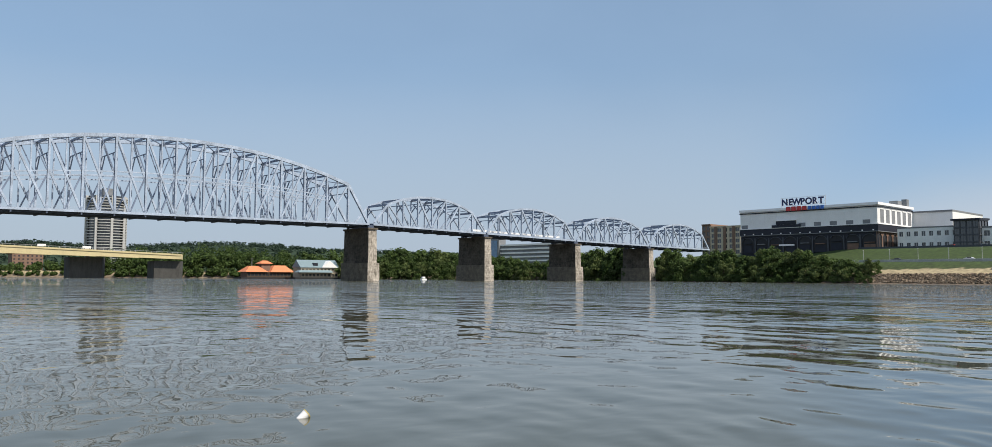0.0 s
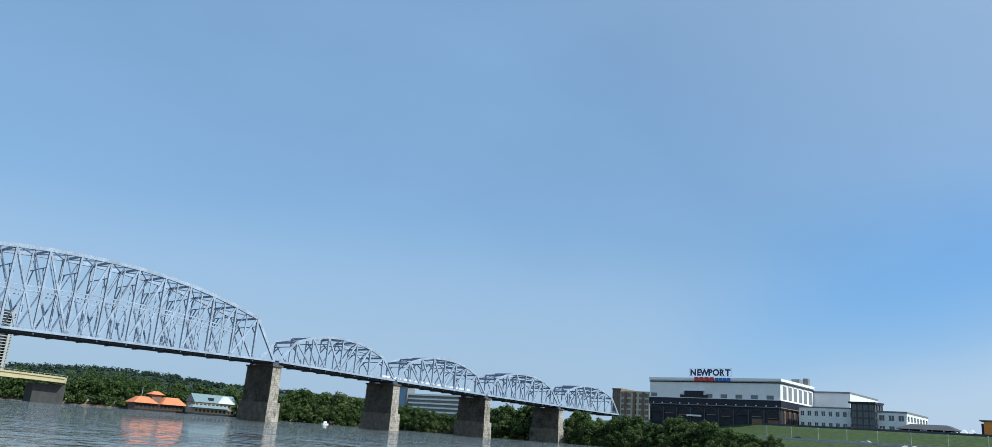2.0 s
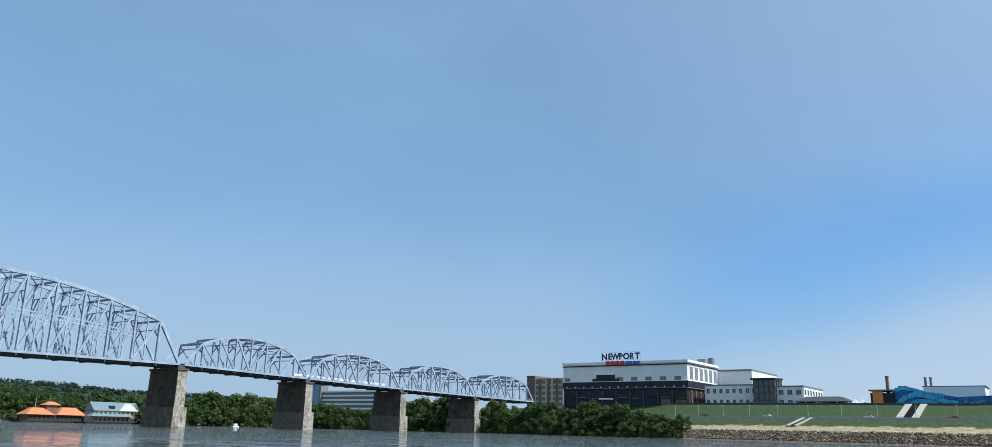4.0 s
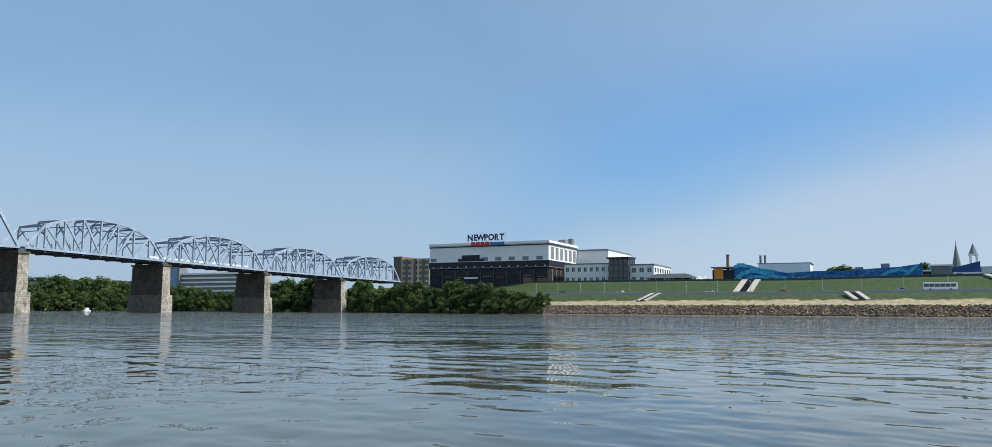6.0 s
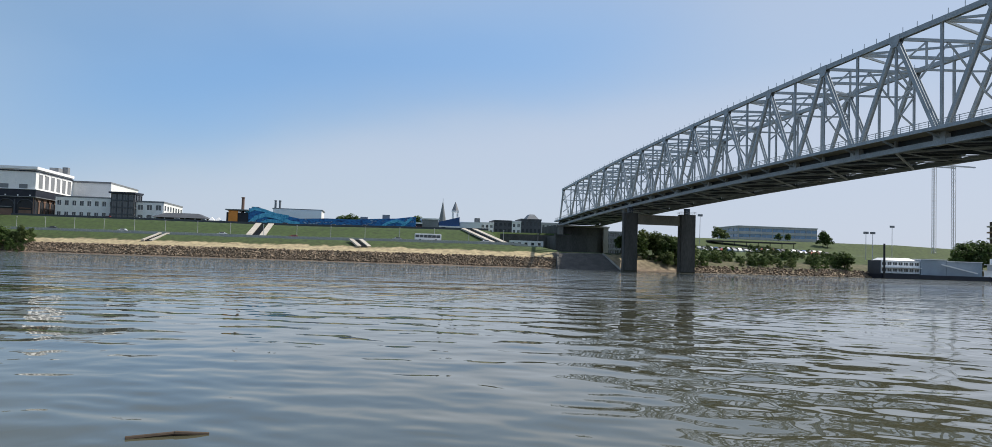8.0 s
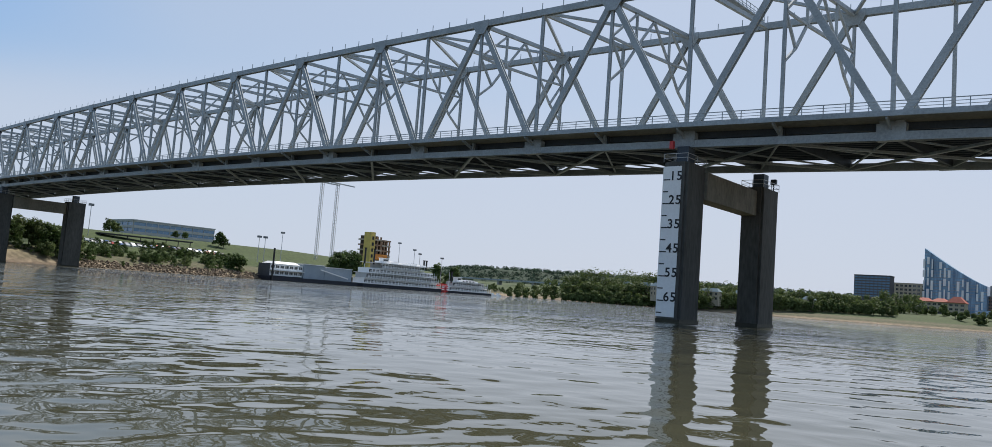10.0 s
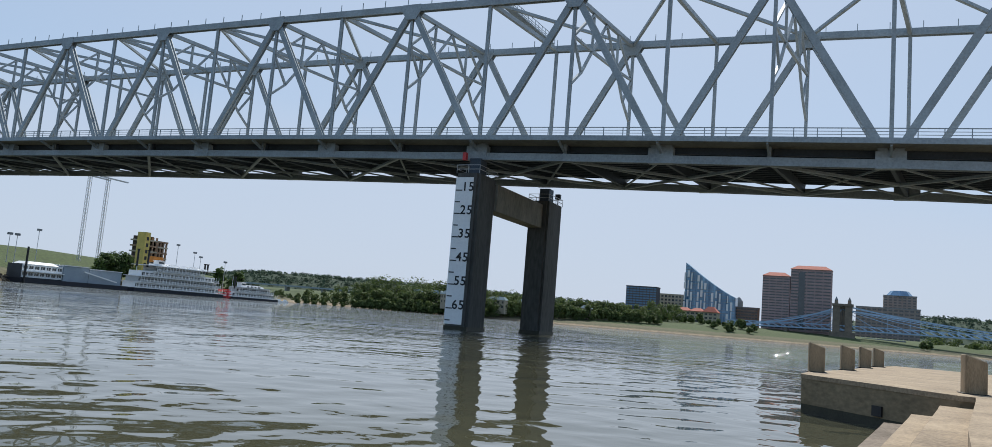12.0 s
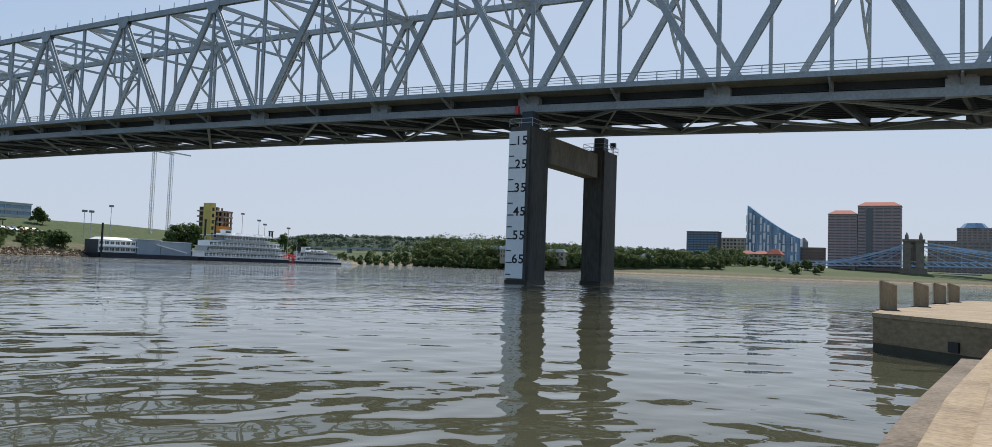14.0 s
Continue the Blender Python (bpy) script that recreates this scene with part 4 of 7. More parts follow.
    for y in (RN - 0.9, RF + 0.9):
        bm = B()
        ribbon(bm, [(a, y, rail_low(a) - 0.1) for a in xs], 0.25, 0.9)
        part("walkway_edge", bm, LILAC, span)
        railing(span, x0, x1 - 0.1, y, lambda x: rail_low(x) + 0.3, (x1 - x0) / (n * 3), 1.2, LILAC, 0.05)
    for a, b in zip(xs[:-1], xs[1:]):
        if x0 == 284.2:
            # white strip in place of an unidentified roof above the deck
            quick("white_roof_strip", WHITE, span, bar, (a, RF - 5.5, rail_low(a) + 2.4), (b, RF - 5.5, rail_low(b) + 2.4), 0.2, 1.1)


arch("channel_span", "large pale blue camelback truss span", 26.0, 209.0, 16, 30.6, 18.0, 1.15, True)
for x0, x1 in RX:
    arch("truss_span", "pale blue curved-top steel truss span", x0, x1, 8, 15.9, 10.4, 0.85, False)


def stone_pier(px):
    pier = thing("stone_pier", "weathered limestone river pier with a stepped base", "bridge pier", group="stone piers of the blue bridge")
    top = rail_low(px) - 1.4
    w = 2.25
    base_h = 8.0
    quick("core", STONE_JOINT, pier, prism, [(px - w + 0.12, 320.0), (px + w - 0.12, 320.0), (px + w - 0.12, 340.6), (px - w + 0.12, 340.6)], -2, top - 1)
    course = 0.95
    rng = random.Random(int(px))
    z, k = -0.9, 0
    bm, nose = B(), B()
    lower = True
    while z < top - 1.2:
        if lower and z >= base_h - 0.3:
            tagged(part("base_masonry", bm, STONE_WASHED, pier, "pale river-washed limestone base"), kind="stuff")
            bm, lower = B(), False
            tagged(part("base_end_masonry", nose, STONE_CLEAN, pier, "pale limestone end of the base"), kind="stuff")
            nose = B()
        grow = (0.75 if z < base_h - 0.3 else 0.0) + 0.35 * (1 - z / top)
        x0, x1, y0, y1 = px - w - grow, px + w + grow, 319.6 - grow * 1.2, 341 + grow
        # blocks along the two faces that look to the river mouth and to the steps, and plain backs
        def run(a, b):
            cuts = [a]
            while cuts[-1] < b - 2.2:
                cuts.append(cuts[-1] + rng.uniform(1.1, 2.0))
            return cuts + [b]
        ys = run(y0, y1)
        for a, b in zip(ys, ys[1:]):
            e = rng.uniform(0.0, 0.1)
            box(bm, x0 - e, px - 0.2, a + 0.03, b - 0.03, z + 0.03, z + course - 0.03)
            box(bm, px + 0.2, x1 + e, a + 0.03, b - 0.03, z + 0.03, z + course - 0.03)
        xsr = run(x0, x1)
        for a, b in zip(xsr, xsr[1:]):
            e = rng.uniform(0.0, 0.1)
            box(nose, a + 0.03, b - 0.03, y0 - 0.12 - e, y0 + 0.02, z + 0.03, z + course - 0.03)
        z += course
        k += 1
    tagged(part("masonry", bm, STONE, pier, "sooty coursed limestone blocks"), kind="stuff")
    tagged(part("end_masonry", nose, STONE_CLEAN, pier, "pale limestone end blocks with soot patches"), kind="stuff")
    quick("cap", STONE, pier, prism, [(px - w - 0.5, 318.9), (px + w + 0.5, 318.9), (px + w + 0.5, 341.6), (px - w - 0.5, 341.6)], top - 1.25, top - 0.45)
    for ty in (RN, RF):
        quick("bearing", LILAC_DARK, pier, box, px - 1.6, px + 1.6, ty - 0.7, ty + 0.7, top - 0.45, top + 0.9)


for px in (210.1, 283.6, 355.8, 427.8, 25.0):
    stone_pier(px)


# ---- buildings ----
def at(bearing, dist):
    return dist * math.cos(radians(bearing)), dist * math.sin(radians(bearing))


def facade(owner, axis, plane, side, a0, a1, z0, z1, cols, rows, wf, hf, wall, glass, arched=False):
    """A wall skin with real openings in front of recessed panes. axis 'x': the wall lies in x = plane and runs along y; side: +1 or -1, the way it faces."""
    cw, ch, th = (a1 - a0) / cols, (z1 - z0) / rows, 0.4
    lo, hi = sorted((plane, plane + side * th))

    def slab(bm, b0, b1, c0, c1, p0=lo, p1=hi):
        if axis == "x":
            box(bm, p0, p1, b0, b1, c0, c1)
        else:
            box(bm, b0, b1, p0, p1, c0, c1)

    bm = B()
    pw, sh = cw * (1 - wf), ch * (1 - hf)
    for i in range(cols + 1):
        b0, b1 = a0 + i * cw - pw / 2, a0 + i * cw + pw / 2
        slab(bm, max(a0, b0), min(a1, b1), z0, z1)
    for i in range(cols):
        b0, b1 = a0 + i * cw + pw / 2, a0 + (i + 1) * cw - pw / 2
        for j in range(rows + 1):
            c0, c1 = z0 + j * ch - sh / 2, z0 + j * ch + sh / 2
            slab(bm, b0, b1, max(z0, c0), min(z1, c1))
        if arched:
            r = (b1 - b0) / 2
            for j in range(rows):
                zt = z0 + (j + 1) * ch - sh / 2
                for k in range(5):
                    u0, u1 = -1 + 0.4 * k, -0.6 + 0.4 * k
                    drop = 0.55 * r * (1 - math.sqrt(max(0, 1 - max(abs(u0), abs(u1)) ** 2)) + 0.05)
                    slab(bm, (b0 + b1) / 2 + u0 * r, (b0 + b1) / 2 + u1 * r, zt - drop, zt)
    part("wall", bm, wall, owner)
    pane = B()
    ww, wh = (cw - pw) / 2, (ch - sh) / 2
    if axis == "x":
        box(pane, -0.03, 0.03, -ww, ww, -wh, wh)
    else:
        box(pane, -ww, ww, -0.03, 0.03, -wh, wh)
    me = mesh_of("pane", pane, glass)
    bar_me = B()
    if axis == "x":
        box(bar_me, -0.06, 0.06, -0.06, 0.06, -wh, wh)
    else:
        box(bar_me, -0.06, 0.06, -0.06, 0.06, -wh, wh)
    mid_me = mesh_of("mullion", bar_me, wall)
    for i in range(cols):
        for j in range(rows):
            c = (a0 + (i + 0.5) * cw, z0 + (j + 0.5) * ch)
            p = plane + side * 0.06
            m = pose(p, c[0], c[1]) if axis == "x" else pose(c[0], p, c[1])
            w = shared("window_pane", me, m, owner)
            shared("mullion", mid_me, pose(0, 0, 0), w)


def block(name, label, x0, x1, y0, y1, z0, z1, wall, glass=None, fx=None, fy=None, fY=None, wf=0.55, hf=0.55, roof=None, parapet=0.7, category="building", sink=6):
    """A building of one box. fx: (columns, rows) on the face towards the river (-x); fy, fY: on the -y and +y faces."""
    t = thing(name, label, category)
    quick("body", wall, t, box, x0, x1, y0, y1, z0 - sink, z1)
    glass = glass or GLASS_DARK
    if fx:
        facade(t, "x", x0, -1, y0, y1, z0, z1, fx[0], fx[1], wf, hf, wall, glass)
    if fy:
        facade(t, "y", y0, -1, x0, x1, z0, z1, fy[0], fy[1], wf, hf, wall, glass)
    if fY:
        facade(t, "y", y1, 1, x0, x1, z0, z1, fY[0], fY[1], wf, hf, wall, glass)
    quick("parapet", roof or wall, t, box, x0 - 0.55, x1 + 0.3, y0 - 0.55, y1 + 0.55, z1, z1 + parapet)
    return t


# the cinema and shopping building on the levee
mall = thing("cinema_building", "large white and navy cinema building with an arcade", "building")
X0, X1, Y0, Y1 = 460.0, 511.0, 186.6, 272.6
G0 = 18.0
quick("upper_body", OFFWHITE, mall, box, X0, X1, Y0, Y1, 33.2, 44.2)
quick("lower_body", NAVY, mall, box, X0 + 1.2, X1, Y0 + 1.2, Y1, 10, 33.2)
facade(mall, "x", X0 + 0.8, -1, Y0, Y1, G0, 29.4, 9, 1, 0.9, 0.84, NAVY, BLACK, True)
for i in range(10):
    y = Y0 + 0.6 + i * (Y1 - Y0 - 1.2) / 9
    quick("arcade_column", DARK_CLAD, mall, box, X0 + 0.05, X0 + 0.38, y - 0.35, y + 0.35, G0 - 2, 27.6)
facade(mall, "y", Y0 + 0.8, -1, X0, X1, G0, 29.4, 7, 1, 0.8, 0.86, BRICK, GLASS_DARK, True)
bay = (Y1 - Y0) / 9
for i in range(9):
    c = Y0 + (i + 0.5) * bay
    bm = B()
    ribbon(bm, [(X0 + 0.2, c - 3.9 * math.cos(math.pi * k / 10), 25.2 + 2.6 * math.sin(math.pi * k / 10)) for k in range(11)], 0.22, 0.3)
    part("arch_trim", bm, DARK_CLAD, mall)
    quick("shop_front", BRICK if i < 2 else NAVY, mall, box, X0 + 0.45, X0 + 0.62, c - 3.2, c + 3.2, G0, 22.0 + (i % 3) * 0.6)
    quick("awning", (BRICK, GREY_CLAD, NAVY)[i % 3], mall, box, X0 - 0.5, X0 + 0.5, c - 2.8, c + 2.8, 22.8 + (i % 3) * 0.6, 23.2 + (i % 3) * 0.6)
quick("band", NAVY, mall, box, X0 - 0.5, X1 + 0.2, Y0 - 0.5, Y1 + 0.3, 29.4, 33.2)
for z, h, o, mat in ((44.2, 1.5, 0.9, WHITE), (43.0, 0.6, 0.5, NAVY), (33.2, 0.35, 0.75, OFFWHITE), (29.0, 0.4, 0.7, GREY_CLAD)):
    quick("cornice", mat, mall, box, X0 - o, X1 + 0.2, Y0 - o, Y1 + 0.4, z, z + h)
for i in range(9):
    y = Y0 + 4 + i * 9.6
    if not 243 < y < 258:
        quick("vent_panel", GREY_CLAD, mall, box, X0 - 0.12, X0 + 0.1, y, y + 4.2, 33.7, 36.0)
for i in range(10):
    y = Y0 + 8.5 * (i + 0.2)
    quick("pilaster", WHITE, mall, box, X0 - 0.14, X0 + 0.1, y - 0.09, y + 0.09, 36, 43)
for a, b, z0, z, o in ((232.0, 250.5, 33.6, 35.2, 0.95), (235.0, 247.5, 35.3, 37.6, 1.1)):
    quick("entrance_gable", NAVY, mall, box, X0 - o, X0 + 0.2, a, b, z0, z)
quick("entrance_cap", OFFWHITE, mall, box, X0 - 1.25, X0 + 0.2, 234.6, 247.9, 37.6, 38.1)
quick("entrance_sign", WHITE, mall, box, X0 - 0.75, X0 - 0.4, 236, 246, 22.2, 23.2)
for i in range(6):
    x = X0 + 4 + i * 8
    quick("recessed_bay", GREY_CLAD, mall, box, x, x + 4.8, Y0 - 0.12, Y0 + 0.1, 34.2, 41.8)
    quick("bay_head", OFFWHITE, mall, box, x - 0.4, x + 5.2, Y0 - 0.25, Y0 + 0.1, 41.8, 42.4)
for i in range(14):
    y = Y0 + 2.2 + i * 6.2
    quick("lantern", WHITE, mall, box, X0 - 0.75, X0 - 0.35, y - 0.35, y + 0.35, 29.6, 30.3)
for x, y, sx, sy, h in ((500, 192, 6, 5, 3.4), (490, 240, 8, 6, 1.4), (506, 188.6, 3.5, 3, 4.6)):
    quick("rooftop_unit", GREY_CLAD, mall, box, x - sx / 2, x + sx / 2, y - sy / 2, y + sy / 2, 45.7, 45.7 + h)
sign = thing("roof_sign", "dark blue NEWPORT letters with white edges on a roof frame", "sign")
SY0, SY1, SZ = 243.6, 216.8, 47.0
for y in (SY0 + 0.6, SY1 - 0.6):
    quick("post", STEEL_LIGHT, sign, bar, (X0 - 0.3, y, 45.6), (X0 - 0.3, y, 52.0), 0.2)
for i in range(8):
    y = SY0 - i * (SY0 - SY1) / 7
    quick("strut", STEEL_LIGHT, sign, bar, (X0 + 1.6, y, 45.6), (X0 - 0.2, y, 48.8), 0.14)
for z in (46.8, 51.6):
    quick("rail", STEEL_LIGHT, sign, bar, (X0 - 0.2, SY0 + 0.6, z), (X0 - 0.2, SY1 - 0.6, z), 0.14)
NAVY_SIGN = material("dark_blue_sign_face", (0.03, 0.045, 0.13), 0.5, 0.0, 0.1, 2.0, 8, 0.0)
for i, ch in enumerate("NEWPORT"):
    y = SY0 - (i + 0.5) * (SY0 - SY1) / 7
    for off, mat, dx in ((0.30, WHITE, 0.0), (0.17, NAVY_SIGN, -0.14)):
        cu = bpy.data.curves.new("letter", "FONT")
        cu.body, cu.size, cu.align_x, cu.extrude, cu.offset = ch, 5.3, "CENTER", 0.1, off
        cu.materials.append(mat)
        ob = new("letter", cu)
        ob.parent = sign
        ob.matrix_basis = pose(X0 - 0.5 + dx, y, SZ + 0.2, 90, 0, -90)
logo = thing("cinema_sign", "red and blue cinema name sign of plain blocks on the parapet", "sign")
for i in range(4):
    y = 240.5 - i * 3.4
    bm = B()
    prism(bm, [(X0 - 1.5, y - 2.7), (X0 - 1.05, y - 2.7), (X0 - 1.05, y), (X0 - 1.5, y)], 43.5, 46.1)
    part("red_block", bm, RED, logo)
for i in range(4):
    y = 226.6 - i * 2.6
    quick("blue_block", BLUE_SIGN, logo, box, X0 - 1.5, X0 - 1.05, y - 2.0, y, 43.7, 45.8)

white_wing = block("white_shop_wing", "white rendered two-storey shop wing with dark windows", 472, 512, 141, 180.5, G0, 30.6, OFFWHITE, None, (10, 2), (6, 2), None, 0.5, 0.42, GREY_CLAD)
rear = block("white_rear_block", "tall white rear block with tall recessed bays", 512, 566, 165, 187, G0, 42.2, OFFWHITE, GLASS_DARK, None, (7, 1), None, 0.4, 0.35, GREY_CLAD, 1.0)
link = block("glass_link", "grey glazed stair tower under an oversailing dark roof", 466, 480, 137.5, 149.5, G0, 33.4, DARK_CLAD, GLASS_DARK, (4, 4), (3, 4), None, 0.8, 0.8, GREY_CLAD)
bm = B()
v = [bm.verts.new(p) for p in ((464.6, 136.6, 33.4), (481, 136.6, 33.9), (481, 150.6, 33.6), (464.6, 150.6, 33.4), (464.6, 136.6, 34.3), (481, 136.6, 34.8), (481, 150.6, 34.6), (464.6, 150.6, 34.3))]
for f in ((3, 2, 1, 0), (4, 5, 6, 7), (0, 1, 5, 4), (1, 2, 6, 5), (2, 3, 7, 6), (3, 0, 4, 7)):
    bm.faces.new([v[i] for i in f])
part("roof", bm, NAVY, link, "dark oversailing roof")
end = block("white_end_block", "white end block with a glazed brick-trimmed corner", 470, 512, 122.8, 137.3, G0, 29.2, OFFWHITE, None, (3, 2), (7, 2), None, 0.55, 0.5, GREY_CLAD, 0.9)
for i in range(6):
    x = 474 + i * 6.5
    quick("pilaster", BRICK if i % 2 else BUFF, end, box, x, x + 2.2, 122.1, 122.7, G0, 23.5)

brown = thing("apartment_block", "brown and buff flat-roofed apartment block", "apartment building")
for a, b, z, mat, n in ((362.2, 369.8, 45.4, BRICK, 2), (334.7, 362.1, 43.3, TAN_CLAD, 5)):
    quick("body", mat, brown, box, 565, 598, a, b, 5, z)
    facade(brown, "x", 565, -1, a, b, 21, z, n, 5, 0.62, 0.66, mat, GLASS_DARK)
    facade(brown, "y", a, -1, 565, 598, 21, z, 4, 5, 0.62, 0.66, mat, GLASS_DARK)
    quick("parapet", mat, brown, box, 564.3, 598.4, a - 0.4, b + 0.4, z, z + 1.0)
for i in range(3):
    quick("pier_strip", BRICK, brown, box, 564.1, 565, 339.4 + i * 8.2, 341.8 + i * 8.2, 21, 43.8)

garage = thing("parking_garage", "grey parking garage with open horizontal decks", "parking garage")
gx, gy = at(46.4, 740)
quick("body", GREY_CLAD, garage, box, gx, gx + 30, gy - 50, gy + 20, 5, 33)
for j in range(6):
    quick("deck_front", OFFWHITE, garage, box, gx - 1.2, gx, gy - 50, gy + 20, 13 + j * 3.7, 14.4 + j * 3.7)
quick("stair_tower", GREY_CLAD, garage, box, gx - 3, gx + 6, gy + 20, gy + 44, 5, 39)
quick("stair_glass", GLASS_BLUE, garage, box, gx - 3.2, gx - 3, gy + 22, gy + 42, 14, 37)

# the blue mural building and its neighbours
aquarium = thing("mural_building", "long low building painted with a blue sea mural", "building")
tops = [(74.0, 20.5), (70.5, 26.6), (66, 25.3), (58, 24.6), (50, 23.0), (44, 21.9), (30, 22.6), (14, 22.6), (4, 23.4), (-8, 24.0), (-16, 25.2), (-18.3, 25.0)]
for (ya, za), (yb, zb) in zip(tops, tops[1:]):
    bm = B()
    v = [bm.verts.new(p) for p in ((438, yb, 10), (438, ya, 10), (438, ya, za), (438, yb, zb), (470, yb, 10), (470, ya, 10), (470, ya, za), (470, yb, zb))]
    for f in ((0, 1, 2, 3), (7, 6, 5, 4), (3, 2, 6, 7), (0, 3, 7, 4), (1, 5, 6, 2)):
        bm.faces.new([v[i] for i in f])
    bmesh.ops.recalc_face_normals(bm, faces=bm.faces[:])
    part("wall", bm, MURAL, aquarium)
for y, z in ((68, 26.2), (-2, 24.6), (10, 23.0)):
    quick("rooftop_unit", GREY_CLAD, aquarium, box, 442, 447, y - 2, y + 2, z - 2, z + 1.4)
for layer, (pts, h) in enumerate(((((74.0, 17.5), (71.5, 24.5), (68.0, 26.4), (63.0, 25.6), (57.0, 23.6), (50.0, 22.6)), 1.0), (((70.5, 18.0), (67.0, 21.6), (62.0, 23.4), (56.0, 22.4), (49.0, 19.6), (44.0, 19.0)), 1.3), (((66.0, 17.6), (61.0, 20.2), (56.0, 20.0), (50.0, 17.6)), 1.0), (((2.0, 18.0), (-3.0, 21.4), (-8.0, 22.8), (-13.0, 21.2)), 0.9), (((-9.0, 18.0), (-12.0, 21.0), (-16.0, 24.4)), 0.8))):
    bm = B()
    line = []
    for (ya, za), (yb, zb) in zip(pts, pts[1:]):
        line += [(437.9 - 0.06 * layer, ya + (yb - ya) * k / 4, za + (zb - za) * k / 4) for k in range(4)]
    ribbon(bm, line + [(437.9 - 0.06 * layer, *pts[-1])], 0.35, h * 1.7)
    part("wave_relief", bm, CYAN, aquarium, "bright cyan curling wave relief")
orange_box = thing("ticket_pavilion", "dark pavilion with a bright orange panel", "pavilion")
quick("panel", ORANGE, orange_box, box, 436, 437, 76.2, 80.8, 16, 24.8)
quick("body", NAVY, orange_box, box, 437, 450, 71, 82, 12, 24.0)
quick("roof", GREY_CLAD, orange_box, box, 435.5, 451, 70.5, 82.5, 25.0, 25.6)


def chimney(x, y, z0, z1, r, mat, label):
    c = thing("chimney", label, "chimney")
    quick("shaft", mat, c, tube, (x, y, z0), (x, y, z1), r, r * 0.85, 10)
    quick("rim", mat, c, tube, (x, y, z1), (x, y, z1 + 0.5), r * 1.1, r * 1.1, 10)


chimney(448, 75.6, 12, 32.4, 0.95, BRICK, "tall dark brick chimney")
for b in (7.42, 7.12):
    chimney(489, 489 * math.tan(radians(b)), 12, 34.2, 0.75, GREY_CLAD, "slim grey steel flue")
block("white_flat_hall", "plain white windowless hall with a service door", 488, 510, 36.4, 64.8, 17, 29.6, OFFWHITE, GLASS_DARK, (7, 1), None, None, 0.12, 0.1, GREY_CLAD, 0.4, "hall")
block("grey_shed", "plain grey metal-clad shed", 440, 455, -30.8, -21.8, 16, 24.2, GREY_CLAD, None, None, None, None, roof=OFFWHITE, category="shed")
blue_hall = thing("blue_hall", "blue hall with a rising roof edge and white trim", "building")
BLUE_WALL = material("blue_metal_wall", (0.03, 0.08, 0.22), 0.6, 0.0, 0.12, 3.0, 8, 0.0)
bm = B()
v = [bm.verts.new(p) for p in ((440, -42.6, 14), (440, -31.2, 14), (440, -31.2, 23.2), (440, -42.6, 26.2), (456, -42.6, 14), (456, -31.2, 14), (456, -31.2, 23.2), (456, -42.6, 26.2))]
for f in ((0, 1, 2, 3), (7, 6, 5, 4), (3, 2, 6, 7), (0, 3, 7, 4), (1, 5, 6, 2)):
    bm.faces.new([v[i] for i in f])
bmesh.ops.recalc_face_normals(bm, faces=bm.faces[:])
part("wall", bm, BLUE_WALL, blue_hall)
quick("trim", WHITE, blue_hall, box, 439.5, 440, -43, -31, 20.2, 21.0)
block("low_white_shop", "low white shop with a flat roof", 450, 466, -56, -44, 15, 23.4, OFFWHITE, None, (4, 1), None, None, 0.5, 0.3, category="shop")
block("dark_kiosk", "low dark kiosk with a white roof edge", 439, 450, -21.4, -18.6, 14, 21.6, NAVY, None, None, None, None, roof=WHITE, category="kiosk")

steeple = thing("church_steeple", "slender dark church spire with a small cross", "church steeple")
sx, sy = at(-4.29, 690)
quick("tower", HOUSE_STONE, steeple, box, sx - 4, sx + 4, sy - 4, sy + 4, 10, 30)
quick("spire", GREY_CLAD, steeple, tube, (sx, sy, 30), (sx, sy, 53.5), 4.2, 0.1, 8)
quick("cross", GREY_CLAD, steeple, bar, (sx, sy, 53), (sx, sy, 55.6), 0.3)
clock = thing("clock_tower", "grey clock tower with an open belfry and a pointed cap", "clock tower")
cx, cy = at(-5.2, 480)
quick("shaft", PALE_GREY, clock, box, cx - 1.8, cx + 1.8, cy - 1.8, cy + 1.8, 10, 26)
quick("band", WHITE, clock, box, cx - 2.1, cx + 2.1, cy - 2.1, cy + 2.1, 25.8, 26.6)
for i in (-1, 1):
    for j in (-1, 1):
        quick("post", OFFWHITE, clock, box, cx + i * 1.4 - 0.4, cx + i * 1.4 + 0.4, cy + j * 1.4 - 0.4, cy + j * 1.4 + 0.4, 26.6, 31.2)
quick("cornice", WHITE, clock, box, cx - 2.1, cx + 2.1, cy - 2.1, cy + 2.1, 31.2, 32.0)
quick("cap", GREY_CLAD, clock, tube, (cx, cy, 32), (cx, cy, 37.4), 2.2, 0.15, 8)

apartments = thing("riverside_apartments", "row of grey and white flat-roofed apartments behind the levee", "apartment building")
for a, b, z, mat, n in ((-66, -55.5, 24.6, OFFWHITE, 4), (-77, -66.1, 26.2, DARK_CLAD, 4), (-82.5, -77.1, 26.0, OFFWHITE, 2), (-95, -82.6, 27.6, DARK_CLAD, 5), (-108, -95.1, 25.8, PALE_GREY, 5)):
    quick("body", mat, apartments, box, 470, 490, a, b, 6, z)
    facade(apartments, "x", 470, -1, a, b, 15, z, n, 3, 0.5, 0.55, mat, GLASS_DARK)
    quick("parapet", mat, apartments, box, 469.4, 490.2, a - 0.2, b + 0.2, z, z + 0.8)
quick("gable_cap", GREY_CLAD, apartments, hip, 471, 485, -94, -86, 28.2, 31.4, 2.6)
